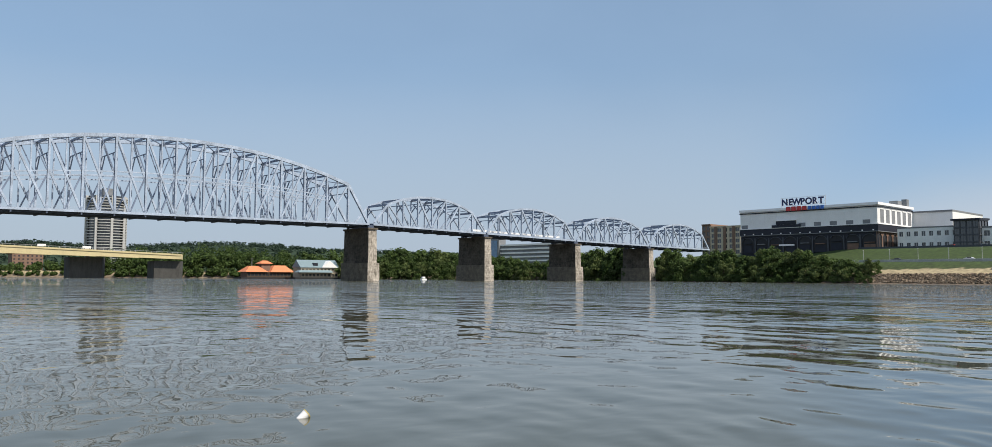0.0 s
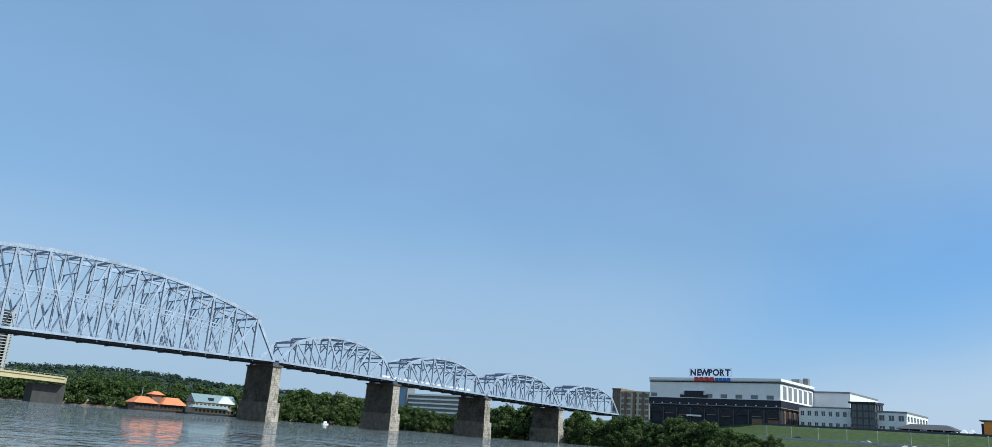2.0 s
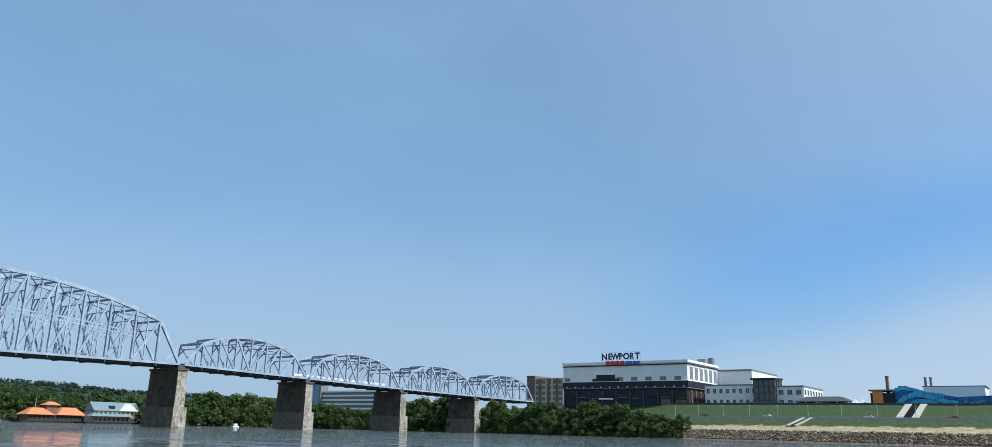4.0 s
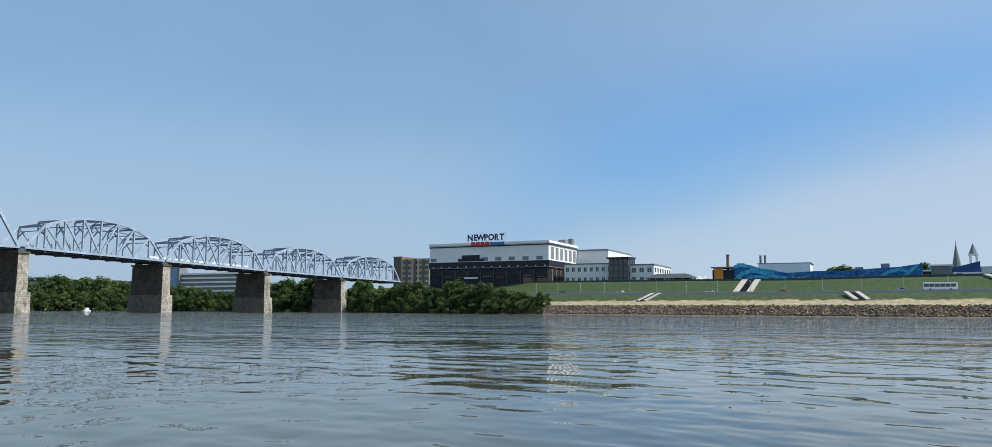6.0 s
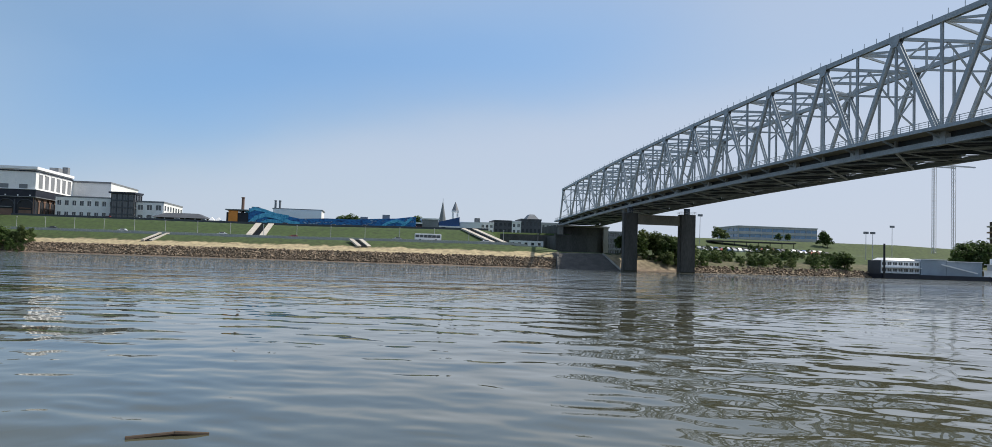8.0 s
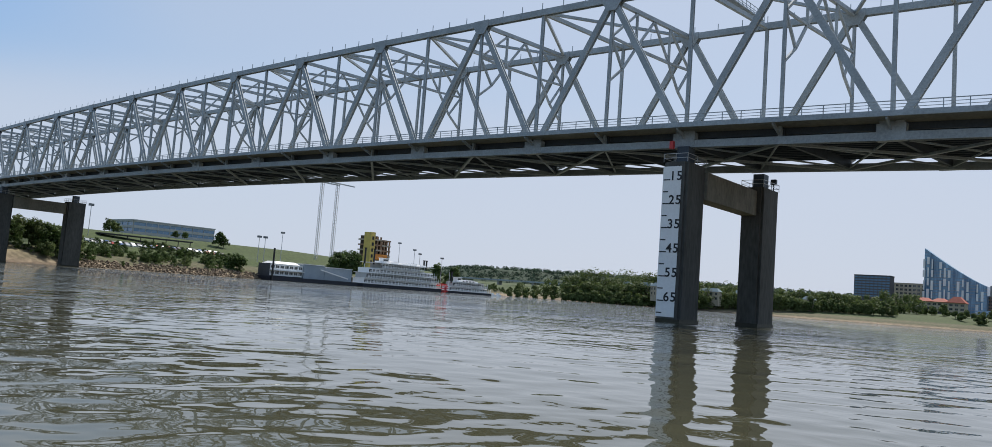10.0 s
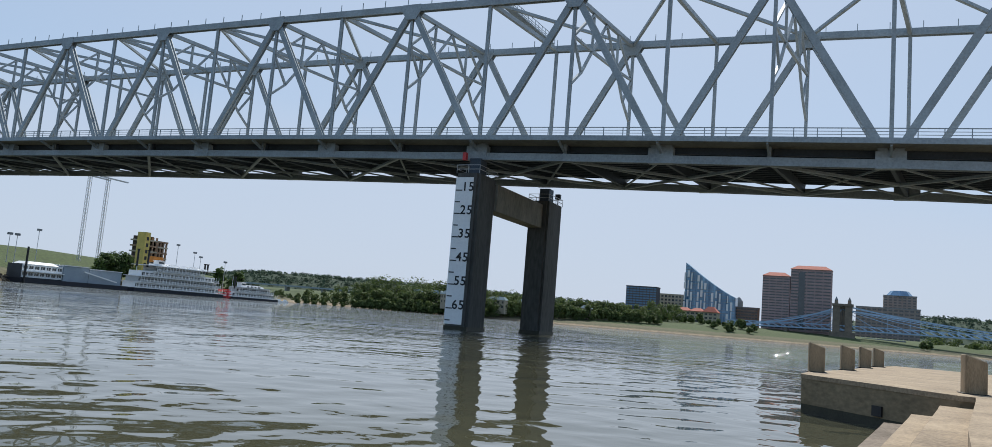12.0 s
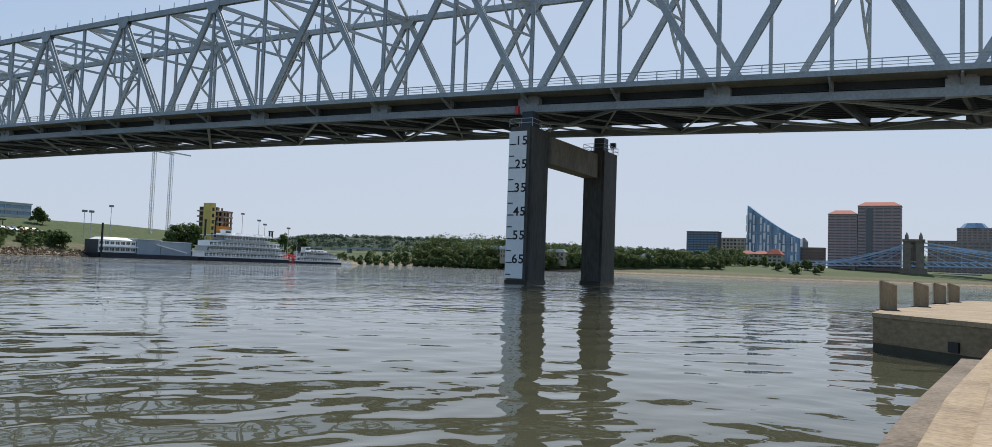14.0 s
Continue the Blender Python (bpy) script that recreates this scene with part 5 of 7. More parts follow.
quick("tower", GREY_CLAD, apartments, box, 469, 474, -57.6, -54.8, 8, 27.6)
block("concrete_apartments", "grey concrete apartment block with dark balconies behind the bridge", 428, 446, -134, -119.5, 8, 20.5, GREY_CLAD, GLASS_DARK, (5, 4), None, None, 0.8, 0.6, PALE_GREY, 0.5, "apartment building")
trailer = thing("office_trailer", "long white site trailer with a row of windows", "trailer")
quick("body", WHITE, trailer, box, 384, 388, -79.0, -62.5, 9.9, 12.8)
quick("skirt", GREY_CLAD, trailer, box, 383.9, 388.1, -78.8, -62.7, 6.8, 9.9)
for i in range(5):
    quick("window_pane", GLASS_DARK, trailer, box, 383.92, 384.02, -77.6 + i * 3.3, -76.2 + i * 3.3, 10.6, 11.9)
quick("wall", CONCRETE_DARK, thing("retaining_wall", "dark grey retaining wall beside the bridge", "wall", kind="structure"), box, 398, 402, -91, -60, 4, 16.4)

# pavilions and cars on the levee top behind the railing
hut = thing("market_pavilion", "low open pavilion with a shallow grey hip roof", "pavilion")
quick("roof", DARK_CLAD, hut, hip, 452, 474, 95, 124, 20.6, 23.4, 6)
for i in range(6):
    quick("post", WHITE, hut, box, 453, 453.4, 96 + i * 5.3, 96.4 + i * 5.3, 16, 20.6)
quick("back_wall", BRICK, hut, box, 462, 463, 96, 123, 14, 20.6)
for i, y in enumerate((88, 91.5)):
    tent = thing("market_tent", "white pitched tent on thin legs", "tent")
    quick("canopy", WHITE, tent, hip, 446, 450, y - 1.8, y + 1.8, 19.4, 21.4, 1.7)
    for dx in (446.2, 449.8):
        for dy in (-1.6, 1.6):
            quick("leg", STEEL_LIGHT, tent, bar, (dx, y + dy, 16), (dx, y + dy, 19.4), 0.1)

# ---- levee details ----
def lamp_post(x, y, z, h):
    t = thing("lamp_post", "slim grey lamp post with a small head", "lamp post", group="lamp posts")
    quick("pole", STEEL_LIGHT, t, tube, (x, y, z - 0.5), (x, y, z + h), 0.13, 0.08, 6)
    quick("head", STEEL_LIGHT, t, box, x - 0.7, x + 0.1, y - 0.2, y + 0.2, z + h, z + h + 0.25)


for i in range(17):
    y = -70 + i * 15.5
    x = shore(y) + 47
    lamp_post(x, y, bank_z(x, y), 6.0)
fence = thing("levee_railing", "low white pipe railing along the levee road", "railing", kind="structure")
bm = B()
for i in range(139):
    y, y2 = -57 + i * 2.2, -57 + (i + 1) * 2.2
    x, x2 = shore(y) + 37, shore(y2) + 37
    bar(bm, (x, y, bank_z(x, y) - 0.2), (x, y, bank_z(x, y) + 1.1), 0.08)
    bar(bm, (x, y, bank_z(x, y) + 1.05), (x2, y2, bank_z(x2, y2) + 1.05), 0.1)
tagged(part("pipe", bm, STEEL_LIGHT, fence), kind="stuff")
bm = B()
for i in range(60):
    y, y2 = -84 + i * 6, -78 + i * 6
    v = []
    for yy in (y, y2):
        for s in (39, 46):
            v.append(bm.verts.new((shore(yy) + s, yy, bank_z(shore(yy) + s, yy) + 0.3)))
    bm.faces.new((v[0], v[1], v[3], v[2]))
tagged(part("road", bm, CONCRETE), "pale concrete levee road", "road", kind="structure")
kerb = thing("road_wall", "low pale concrete wall along the levee road", "wall", kind="structure")
bm = B()
ribbon(bm, [(shore(y) + 38, y, bank_z(shore(y) + 38, y) + 0.35) for y in range(-64, 180, 6)], 0.4, 1.1)
part("coping", bm, PALE_GREY, kerb)
kerb2 = thing("levee_path", "pale gravel path line along the lower levee", "path", kind="structure")
bm = B()
ribbon(bm, [(shore(y) + 32, y, bank_z(shore(y) + 32, y) + 0.1) for y in range(-64, 180, 6)], 0.8, 0.35)
part("edge", bm, PALE_GREY, kerb2)
wall_top = thing("flood_wall", "low grey flood wall and railing on the levee crest", "wall", kind="structure")
bm = B()
for i in range(55):
    y, y2 = -52 + i * 6.4, -52 + (i + 1) * 6.4
    x, x2 = shore(y) + 80, shore(y2) + 80
    bar(bm, (x, y, bank_z(x, y) + 0.4), (x2, y2, bank_z(x2, y2) + 0.4), 0.3, 1.3)
part("coping", bm, DARK_CLAD, wall_top)


def stair_flight(y, s0, s1, w, lean=0.0):
    t = thing("levee_stairs", "concrete stair flight with sloping side walls up the grass levee", "stairs", group="stairs on the levee")
    x0, x1 = shore(y) + s0, shore(y) + s1
    z0, z1 = bank_z(x0, y), bank_z(x1, y)
    for e in (-1, 1):
        quick("side_wall", STAIR_SIDE, t, bar, (x0, y + e * w * 0.34, z0 + 0.4), (x1, y + e * w * 0.34 + lean, z1 + 0.4), w * 0.3, 0.7)
    n = int((z1 - z0) / 0.36)
    me = B()
    box(me, -0.5, 0.9, -w * 0.19, w * 0.19, -0.5, 0.18)
    me = mesh_of("tread", me, CONCRETE_DARK)
    for i in range(n):
        k = (i + 0.5) / n
        shared("tread", me, pose(x0 + (x1 - x0) * k, y + lean * k, z0 + (z1 - z0) * k + 0.3), t)


stair_flight(58.0, 49, 78, 9)
stair_flight(7.0, 20, 31, 6, 4)
stair_flight(101, 20, 32, 5, -4)
stair_flight(-53, 46, 78, 8, 11)

bus = thing("tour_bus", "white tour bus with dark windows parked on the levee road", "bus")
bx = shore(-20) + 43
bz = bank_z(bx, -20) + 0.35
bm = B()
box(bm, bx - 1.25, bx + 1.25, -26.4, -14.6, bz + 0.4, bz + 3.4)
bmesh.ops.bevel(bm, geom=bm.edges[:], offset=0.2, segments=2, affect="EDGES")
part("body", bm, WHITE, bus)
for i in range(6):
    quick("window_pane", GLASS_DARK, bus, box, bx - 1.28, bx - 1.2, -25.8 + i * 1.85, -24.1 + i * 1.85, bz + 1.6, bz + 2.8)
for y in (-24, -17):
    for e in (-1, 1):
        quick("wheel", RUBBER, bus, tube, (bx + e * 1.3, y, bz + 0.5), (bx + e * 0.9, y, bz + 0.5), 0.5, 0.5, 12)


def car_mesh_parts(paint, owner):
    bm = B()
    pts = [(-2.2, 0.35), (2.2, 0.35), (2.2, 0.85), (1.3, 0.95), (0.7, 1.42), (-1.0, 1.45), (-1.7, 0.98), (-2.2, 0.9)]
    a = [bm.verts.new((x, -0.86, z)) for x, z in pts]
    b = [bm.verts.new((x, 0.86, z)) for x, z in pts]
    bm.faces.new(a)
    bm.faces.new(b[::-1])
    for i in range(len(pts)):
        j = (i + 1) % len(pts)
        bm.faces.new((a[j], a[i], b[i], b[j]))
    part("body", bm, paint, owner)
    quick("side_glass", GLASS_DARK, owner, box, -1.1, 0.75, -0.88, 0.88, 0.98, 1.36)
    for x in (-1.4, 1.35):
        for e in (-1, 1):
            quick("wheel", RUBBER, owner, tube, (x, e * 0.9, 0.33), (x, e * 0.65, 0.33), 0.33, 0.33, 10)


car_protos = []
crng = random.Random(5)
for k in range(46):
    y = -152 - (k % 23) * 3.35 + crng.uniform(-0.4, 0.4)
    s = 44 + 7 * (k // 23) + crng.uniform(-0.5, 0.5)
    x = shore(y) + s
    m = pose(x, y, bank_z(x, y) + 0.05, 0, -8, crng.uniform(-6, 6))
    if k < 5:
        c = thing("parked_car", ("white", "silver", "black", "red", "blue")[k] + " saloon car parked on the river bank", "car", m, "cars on the bank")
        car_mesh_parts(CAR_PAINTS[k], c)
        car_protos.append(c)
    else:
        copy_thing(car_protos[crng.choice((0, 0, 0, 1, 1, 2, 2, 3, 4))], m)
for k in range(16):
    y = -45 + k * 13.5 + crng.uniform(-4, 4)
    s_ = 44 if k % 3 == 0 else 85
    x = shore(y) + s_
    copy_thing(car_protos[crng.choice((0, 0, 1, 2, 3))], pose(x, y, bank_z(x, y) + (0.32 if s_ == 44 else 0.05), 0, 0, 90 + crng.uniform(-8, 8)))
shed = thing("long_shed", "long dark open-sided shed roof behind the cars", "shed")
sxx = shore(-190) + 58
quick("roof", BLACK, shed, box, sxx, sxx + 5, -212, -165, bank_z(sxx, -190) + 2.6, bank_z(sxx, -190) + 3.2)
for i in range(8):
    quick("post", BLACK, shed, box, sxx + 0.3, sxx + 0.6, -211 + i * 6.5, -210.7 + i * 6.5, bank_z(sxx, -190) - 3, bank_z(sxx, -190) + 2.6)

ox, oy = at(-27.2, 520)
block("office_building", "white and blue-glass four-storey office building beyond the levee", ox - 8, ox + 20, oy - 27, oy + 24, 17.5, 28.0, PALE_GREY, GLASS_BLUE, (7, 3), None, (4, 3), 0.96, 0.55, PALE_GREY, 0.6, "office")

# ---- riverboats and the moored barge ----
SLATE = material("blue_grey_siding", (0.30, 0.35, 0.40), 0.7, 0.0, 0.12, 3.0, 8, 0.0)
def deck_boat(name, label, x, y0, y1, depth, floors, hull_h, stacks, wheel, taper=2.5):
    t = thing(name, label, "riverboat")
    bm = B()
    prism(bm, [(x, y0 + 3), (x + depth * 0.5, y0), (x + depth, y0 + 3), (x + depth, y1 - 3), (x + depth * 0.5, y1), (x, y1 - 3)], -1.0, hull_h)
    part("hull", bm, NAVY, t, "dark low hull")
    z = hull_h
    for k in range(floors):
        a, b = y0 + 4 + taper * k * 1.2 + (9 if k == 3 else 0), y1 - 4 - taper * k - (7 if k == 3 else 0)
        h = 2.9
        quick("deck_edge", WHITE, t, box, x - 0.3 + 0.3 * k, x + depth + 0.3 - 0.3 * k, a - 1.0, b + 1.0, z, z + 0.25)
        # odd decks turn grey: shade between the decks is put into the cabin colour
        quick("cabin", WHITE if k % 2 == 0 else PALE_GREY, t, box, x + 2.2, x + depth - 1.6, a + 1, b - 1, z + 0.25, z + h)
        n = int((b - a) / 2.6)
        me = B()
        box(me, -0.04, 0.04, -0.95, 0.95, -0.85, 0.6)
        me = mesh_of("window_pane", me, GLASS_DARK)
        for i in range(n):
            shared("window_pane", me, pose(x + 2.16, a + 2 + i * (b - a - 4) / max(1, n - 1), z + 1.5), t)
        bm = B()
        for i in range(int((b - a) / 2) + 1):
            bar(bm, (x, a + i * 2, z + 0.25), (x, a + i * 2, z + h), 0.14)
        for hh in (0.35, 0.7, 1.05):
            bar(bm, (x, a, z + 0.25 + hh), (x, b, z + 0.25 + hh), 0.16)
        tagged(part("deck_rail", bm, WHITE, t), kind="stuff")
        z += h
    quick("roof", WHITE, t, box, x + 0.4, x + depth - 0.4, y0 + 4 + taper * floors, y1 - 4 - taper * floors, z, z + 0.25)
    m = y1 - (y1 - y0) * 0.3
    quick("pilot_house", WHITE, t, box, x + 2.5, x + 6, m - 2, m + 2, z + 0.25, z + 2.9)
    quick("pilot_glass", GLASS_DARK, t, box, x + 2.44, x + 2.52, m - 1.7, m + 1.7, z + 1.4, z + 2.4)
    quick("pilot_roof", WHITE, t, box, x + 2.1, x + 6.4, m - 2.4, m + 2.4, z + 2.9, z + 3.15)
    for yy, hh in stacks:
        s = quick("smokestack", BLACK, t, tube, (x + 4, yy, z - 1), (x + 4, yy, z + hh), 0.5, 0.5, 10)
        quick("crown", BLACK, s, tube, (x + 4, yy, z + hh), (x + 4, yy, z + hh + 0.7), 0.5, 0.85, 10)
    if wheel:
        w = B()
        for i in range(10):
            a = math.pi * 2 * i / 10
            bar(w, (x + 1, y0 - 1.5, 2.4), (x + 1, y0 - 1.5 + 2.6 * math.cos(a), 2.4 + 2.6 * math.sin(a)), 0.25)
            bar(w, (x + 1, y0 - 1.5 + 2.6 * math.cos(a), 2.4 + 2.6 * math.sin(a)), (x + depth - 1, y0 - 1.5 + 2.6 * math.cos(a), 2.4 + 2.6 * math.sin(a)), 0.35, 0.6)
        part("paddle_wheel", w, RED, t, "red stern paddle wheel")
    quick("flagpole", WHITE, t, bar, (x + 5, y1 - 7, z - 3), (x + 5, y1 - 7, z + 6), 0.22)
    for q in range(5):
        quick("roof_locker", WHITE, t, box, x + 3, x + depth - 3, y0 + 14 + q * (y1 - y0 - 30) / 5, y0 + 19 + q * (y1 - y0 - 30) / 5, z + 0.25, z + 1.2 + 0.5 * (q % 2))
    return t


barge = thing("landing_barge", "grey floating landing building on a long dark barge", "barge")
quick("hull", NAVY, barge, box, 327, 343, -276, -222, -1, 2.0)
quick("deck_house", DARK_CLAD, barge, box, 331.2, 341, -242.9, -224.1, 2.0, 8.2)
facade(barge, "x", 331, -1, -243, -224, 2.4, 8.2, 7, 2, 0.75, 0.45, OFFWHITE, GLASS_DARK)
quick("gallery", WHITE, barge, box, 329, 331.2, -243, -224, 4.9, 5.2)
for a, b, z in ((-256, -243.2, 9.0), (-274, -256.2, 8.4)):
    quick("hall", SLATE, barge, box, 330, 341, a, b, 2.0, z)
    quick("hall_roof", WHITE, barge, box, 329.6, 341.4, a - 0.2, b + 0.2, z, z + 0.3)
quick("roof", WHITE, barge, hip, 330.4, 341.6, -241, -226, 8.2, 9.4, 2)
quick("gangway", WHITE, barge, bar, (328, -252, 7.0), (328, -270, 3.4), 0.6, 0.5)
quick("spud_pole", BLACK, barge, tube, (326.5, -222.6, -1), (326.5, -222.6, 15.5), 0.45, 0.45, 8)
deck_boat("paddle_steamer", "white four-deck paddle steamer with black stacks", 327, -343, -277, 13, 4, 1.9, ((-283, 7.0), (-289.5, 7.0), (-330, 3.6), (-328, 3.6)), True, 1.5)
deck_boat("river_cruiser", "white three-deck excursion boat with a blue-trimmed hull", 338, -402, -356, 10, 2, 1.3, ((-364, 5.5),), False, 3.0)
for k, yy in enumerate((-408, -414)):
    b = thing("small_motorboat", "small white motorboat moored by the bank", "boat", group="moored motorboats")
    quick("hull", WHITE, b, prism, [(344, yy - 2.5), (346, yy - 2.5), (346, yy + 1.5), (345, yy + 3), (344, yy + 1.5)], -0.3, 1.0)
    quick("cabin", WHITE, b, box, 344.3, 345.7, yy - 1, yy + 0.8, 1.0, 2.0)

site = thing("building_under_construction", "yellow-boarded concrete frame building under construction", "building")
yx, yy = at(-40.9, 520)
for a, b, z in ((-8, 1, 32.5), (1.2, 8.5, 30.5)):
    for j in range(6):
        quick("floor_slab", SITE_BROWN if (j + (a < 0)) % 2 else BUFF, site, box, yx - 9, yx + 4, yy - b, yy - a, 13.0 + j * 3.3, 13.9 + j * 3.3)
    quick("core", WOOD_DARK, site, box, yx - 6, yx + 3, yy - b + 1, yy - a - 1, 10, z)
    for i in range(4):
        quick("column", SITE_BROWN, site, box, yx - 8.8, yx - 8.0, yy - b + 0.3 + i * (b - a) / 3.3, yy - b + 1.2 + i * (b - a) / 3.3, 10, z - 0.5)
quick("lift_shaft", YELLOW, site, box, yx - 9.6, yx - 3, yy + 5.6, yy + 9.2, 10, 34.5)
for j in range(5):
    quick("window_opening", BLACK, site, box, yx - 9.68, yx - 9.55, yy + 6.6, yy + 8.2, 14.5 + j * 3.8, 16.6 + j * 3.8)
quick("red_netting", ORANGE, site, box, yx - 9.4, yx - 9.1, yy - 6, yy + 5, 17.5, 21.0)
for b in (-37.1, -38.17):
    mast = thing("lattice_mast", "tall slender white lattice mast", "mast", group="lattice masts")
    mx, my = at(b, 500)
    for i in (-1, 1):
        for j in (-1, 1):
            quick("leg", STEEL_LIGHT, mast, bar, (mx + i * 0.75, my + j * 0.75, 14), (mx + i * 0.75, my + j * 0.75, 62), 0.16)
    bm = B()
    for k in range(24):
        z = 14 + k * 2
        for i, j, p, q in ((-1, -1, 1, -1), (1, -1, 1, 1), (1, 1, -1, 1), (-1, 1, -1, -1)):
            bar(bm, (mx + i * 0.75, my + j * 0.75, z), (mx + p * 0.75, my + q * 0.75, z + 2), 0.1)
    tagged(part("lacing", bm, STEEL_LIGHT, mast), kind="stuff")
    quick("top_arm", STEEL_LIGHT, mast, bar, (mx - 1, my + 6, 62.2), (mx + 1, my - 14, 62.2), 0.7, 0.7)
for b, d, z, h in ((-34.73, 440, 14, 11), (-42.9, 500, 15, 13), (-44.0, 490, 13, 11), (-44.4, 495, 13, 9), (-46.0, 485, 8, 12), (-22.6, 380, 17, 9), (-33.2, 400, 12, 8), (-33.6, 402, 12, 8)):
    x, y = at(b, d)
    t = thing("flood_light_mast", "tall pole with a floodlight head on the levee", "lamp post", group="floodlight poles")
    quick("pole", STEEL_LIGHT, t, tube, (x, y, z - 4), (x, y, z + h), 0.16, 0.12, 6)
    quick("head", GREY_CLAD, t, box, x - 0.5, x + 0.5, y - 1.0, y + 1.0, z + h, z + h + 1.0)

# ---- the far town and the suspension bridge ----
dkx, dky = at(-75.3, 1150)
block("dark_apartment_tower", "dark glass apartment block with balconies", dkx - 21, dkx + 23, dky - 20, dky, 34, 62, DARK_CLAD, GLASS_BLUE, None, None, (9, 8), 0.8, 0.6, NAVY, 1.0, sink=25)
tanx, tany = at(-77.3, 1200)
block("tan_apartments", "pale tan mid-rise apartments", tanx - 22, tanx + 20, tany - 25, tany, 20, 56, BUFF, None, None, None, (8, 7), 0.6, 0.55, BUFF, 1.2, sink=14)
rrx, rry = at(-79.0, 1120)
red_roof = block("red_roofed_terrace", "stepped terrace building with red tiled roofs", rrx - 30, rrx + 24, rry - 20, rry, 12, 32, BUFF, None, None, None, (9, 4), 0.6, 0.5, ORANGE_ROOF, 0.3, sink=8)
RED_TILE = material("red_tile_roof", (0.42, 0.12, 0.08), 0.8, 0.0, 0.2, 3.0, 8, 0.02)
for i in range(3):
    quick("roof", RED_TILE, red_roof, hip, rrx - 31 + i * 18, rrx - 10 + i * 18, rry - 20, rry + 3, 32.5, 37 + (i == 0) * 3, 7)
lbx, lby = at(-82.4, 1200)
block("low_office", "brown mid-rise office with banded windows", lbx - 16, lbx + 16, lby - 22, lby, 16, 45, BRICK, None, None, None, (8, 7), 0.8, 0.45, GREY_CLAD, 1, sink=10)
dmx, dmy = at(-81.9, 1260)
dome = thing("domed_cupola", "small grey domed cupola on an old building", "cupola")
quick("drum", GREY_CLAD, dome, tube, (dmx, dmy, 20), (dmx, dmy, 56), 6, 6, 12)
quick("cap", GREY_CLAD, dome, tube, (dmx, dmy, 56), (dmx, dmy, 62), 6, 1.5, 12)

# the sloping blue glass residential tower
WING_GLASS = material("streaked_blue_glass", (0.05, 0.16, 0.34), 0.18, 0.0, 0.5, 6.0, 3, 0.0, second=(0.26, 0.46, 0.64), stretch=(1, 1, 0.1), specular=0.7)
wing = thing("sloping_glass_tower", "blue glass apartment tower with a swooping slanted roof", "tower building")
N = 14
pa, pb = at(-78.24, 1190), at(-81.67, 1190)
tops_w = []
for i in range(N + 1):
    k = i / N
    x, y = pa[0] + (pb[0] - pa[0]) * k, pa[1] + (pb[1] - pa[1]) * k
    bow = 10 * math.sin(math.pi * k)
    tops_w.append((x, y + bow, 104 - 46.5 * (1 - (1 - k) ** 1.16)))
back = -22
for i in range(N):
    (xa, ya, za), (xb, yb, zb) = tops_w[i], tops_w[i + 1]
    bm = B()
    v = [bm.verts.new(p) for p in ((xa, ya, 8), (xb, yb, 8), (xb, yb, zb), (xa, ya, za), (xa, ya + back, 8), (xb, yb + back, 8), (xb, yb + back, zb), (xa, ya + back, za))]
    for f in ((0, 1, 2, 3), (7, 6, 5, 4), (3, 2, 6, 7), (0, 3, 7, 4), (1, 5, 6, 2)):
        bm.faces.new([v[q] for q in f])
    bmesh.ops.recalc_face_normals(bm, faces=bm.faces[:])
    part("glass_bay", bm, WING_GLASS, wing)
    if i % 4 != 3:
        zt = za - 3
        z = 10.0
        j = 0
        while z < zt - 8:
            w = 0.8 + 0.7 * ((i * 7 + j * 5) % 3) / 2
            step = 11 + 6 * ((i * 3 + j) % 2)
            quick("white_fin", OFFWHITE, wing, box, xa - w, xa + w, ya + 0.7, ya + 1.7, z, min(zt, z + step - 1.5 - 3 * ((i + j) % 2)))
            z += step
            j += 1
    for z in np.arange(14, min(za, zb) - 2, 4.0):
        quick("floor_line", GREY_CLAD, wing, bar, (xa, ya + 0.1, float(z)), (xb, yb + 0.1, float(z)), 0.3, 0.5)

pink = thing("pink_office_towers", "pair of pink granite office towers with red sloping roofs", "tower building")
for b0, b1, z, n in ((-83.38, -85.15, 92, 4), (-85.2, -87.73, 103, 5)):
    xa, xb = at(b0, 1180)[0], at(b1, 1180)[0]
    yy = -1175.0
    quick("body", PINK, pink, box, xb, xa, yy - 30, yy, 5, z)
    facade(pink, "y", yy, 1, xb, xa, 18, z - 2, n, 19, 0.9, 0.42, PINK, GLASS_DARK)
    facade(pink, "x", xb, -1, yy - 30, yy, 18, z - 2, 3, 19, 0.9, 0.42, PINK, GLASS_DARK)
    quick("roof", RED_TILE, pink, hip, xb - 1, xa + 1, yy - 31, yy + 1.5, z, z + 5.5, 9)
xm = at(-85.9, 1180)[0]
quick("glass_strip", GLASS_DARK, pink, box, xm - 4, xm + 4, -1175.2, -1173.8, 20, 98, label="tall recessed glass strip")

TAUPE = material("taupe_cladding", (0.27, 0.225, 0.20), 0.8, 0.0, 0.15, 6.0, 10, 0.005)
cbx, cby = at(-91.1, 1330)
block("brown_riverside_block", "brown long riverside block with banded windows", at(-93.0, 1330)[0], at(-89.25, 1330)[0], cby - 30, cby, 16, 63, TAUPE, None, None, None, (12, 9), 0.7, 0.45, GREY_CLAD, 1.5, sink=10)
ctw = block("octagonal_tower", "tan apartment tower with a glazed octagonal crown", at(-92.77, 1400)[0], at(-90.86, 1400)[0], -1425, -1395, 16, 86, TAUPE, None, None, None, (7, 17), 0.6, 0.5, GREY_CLAD, 1.5, sink=10)
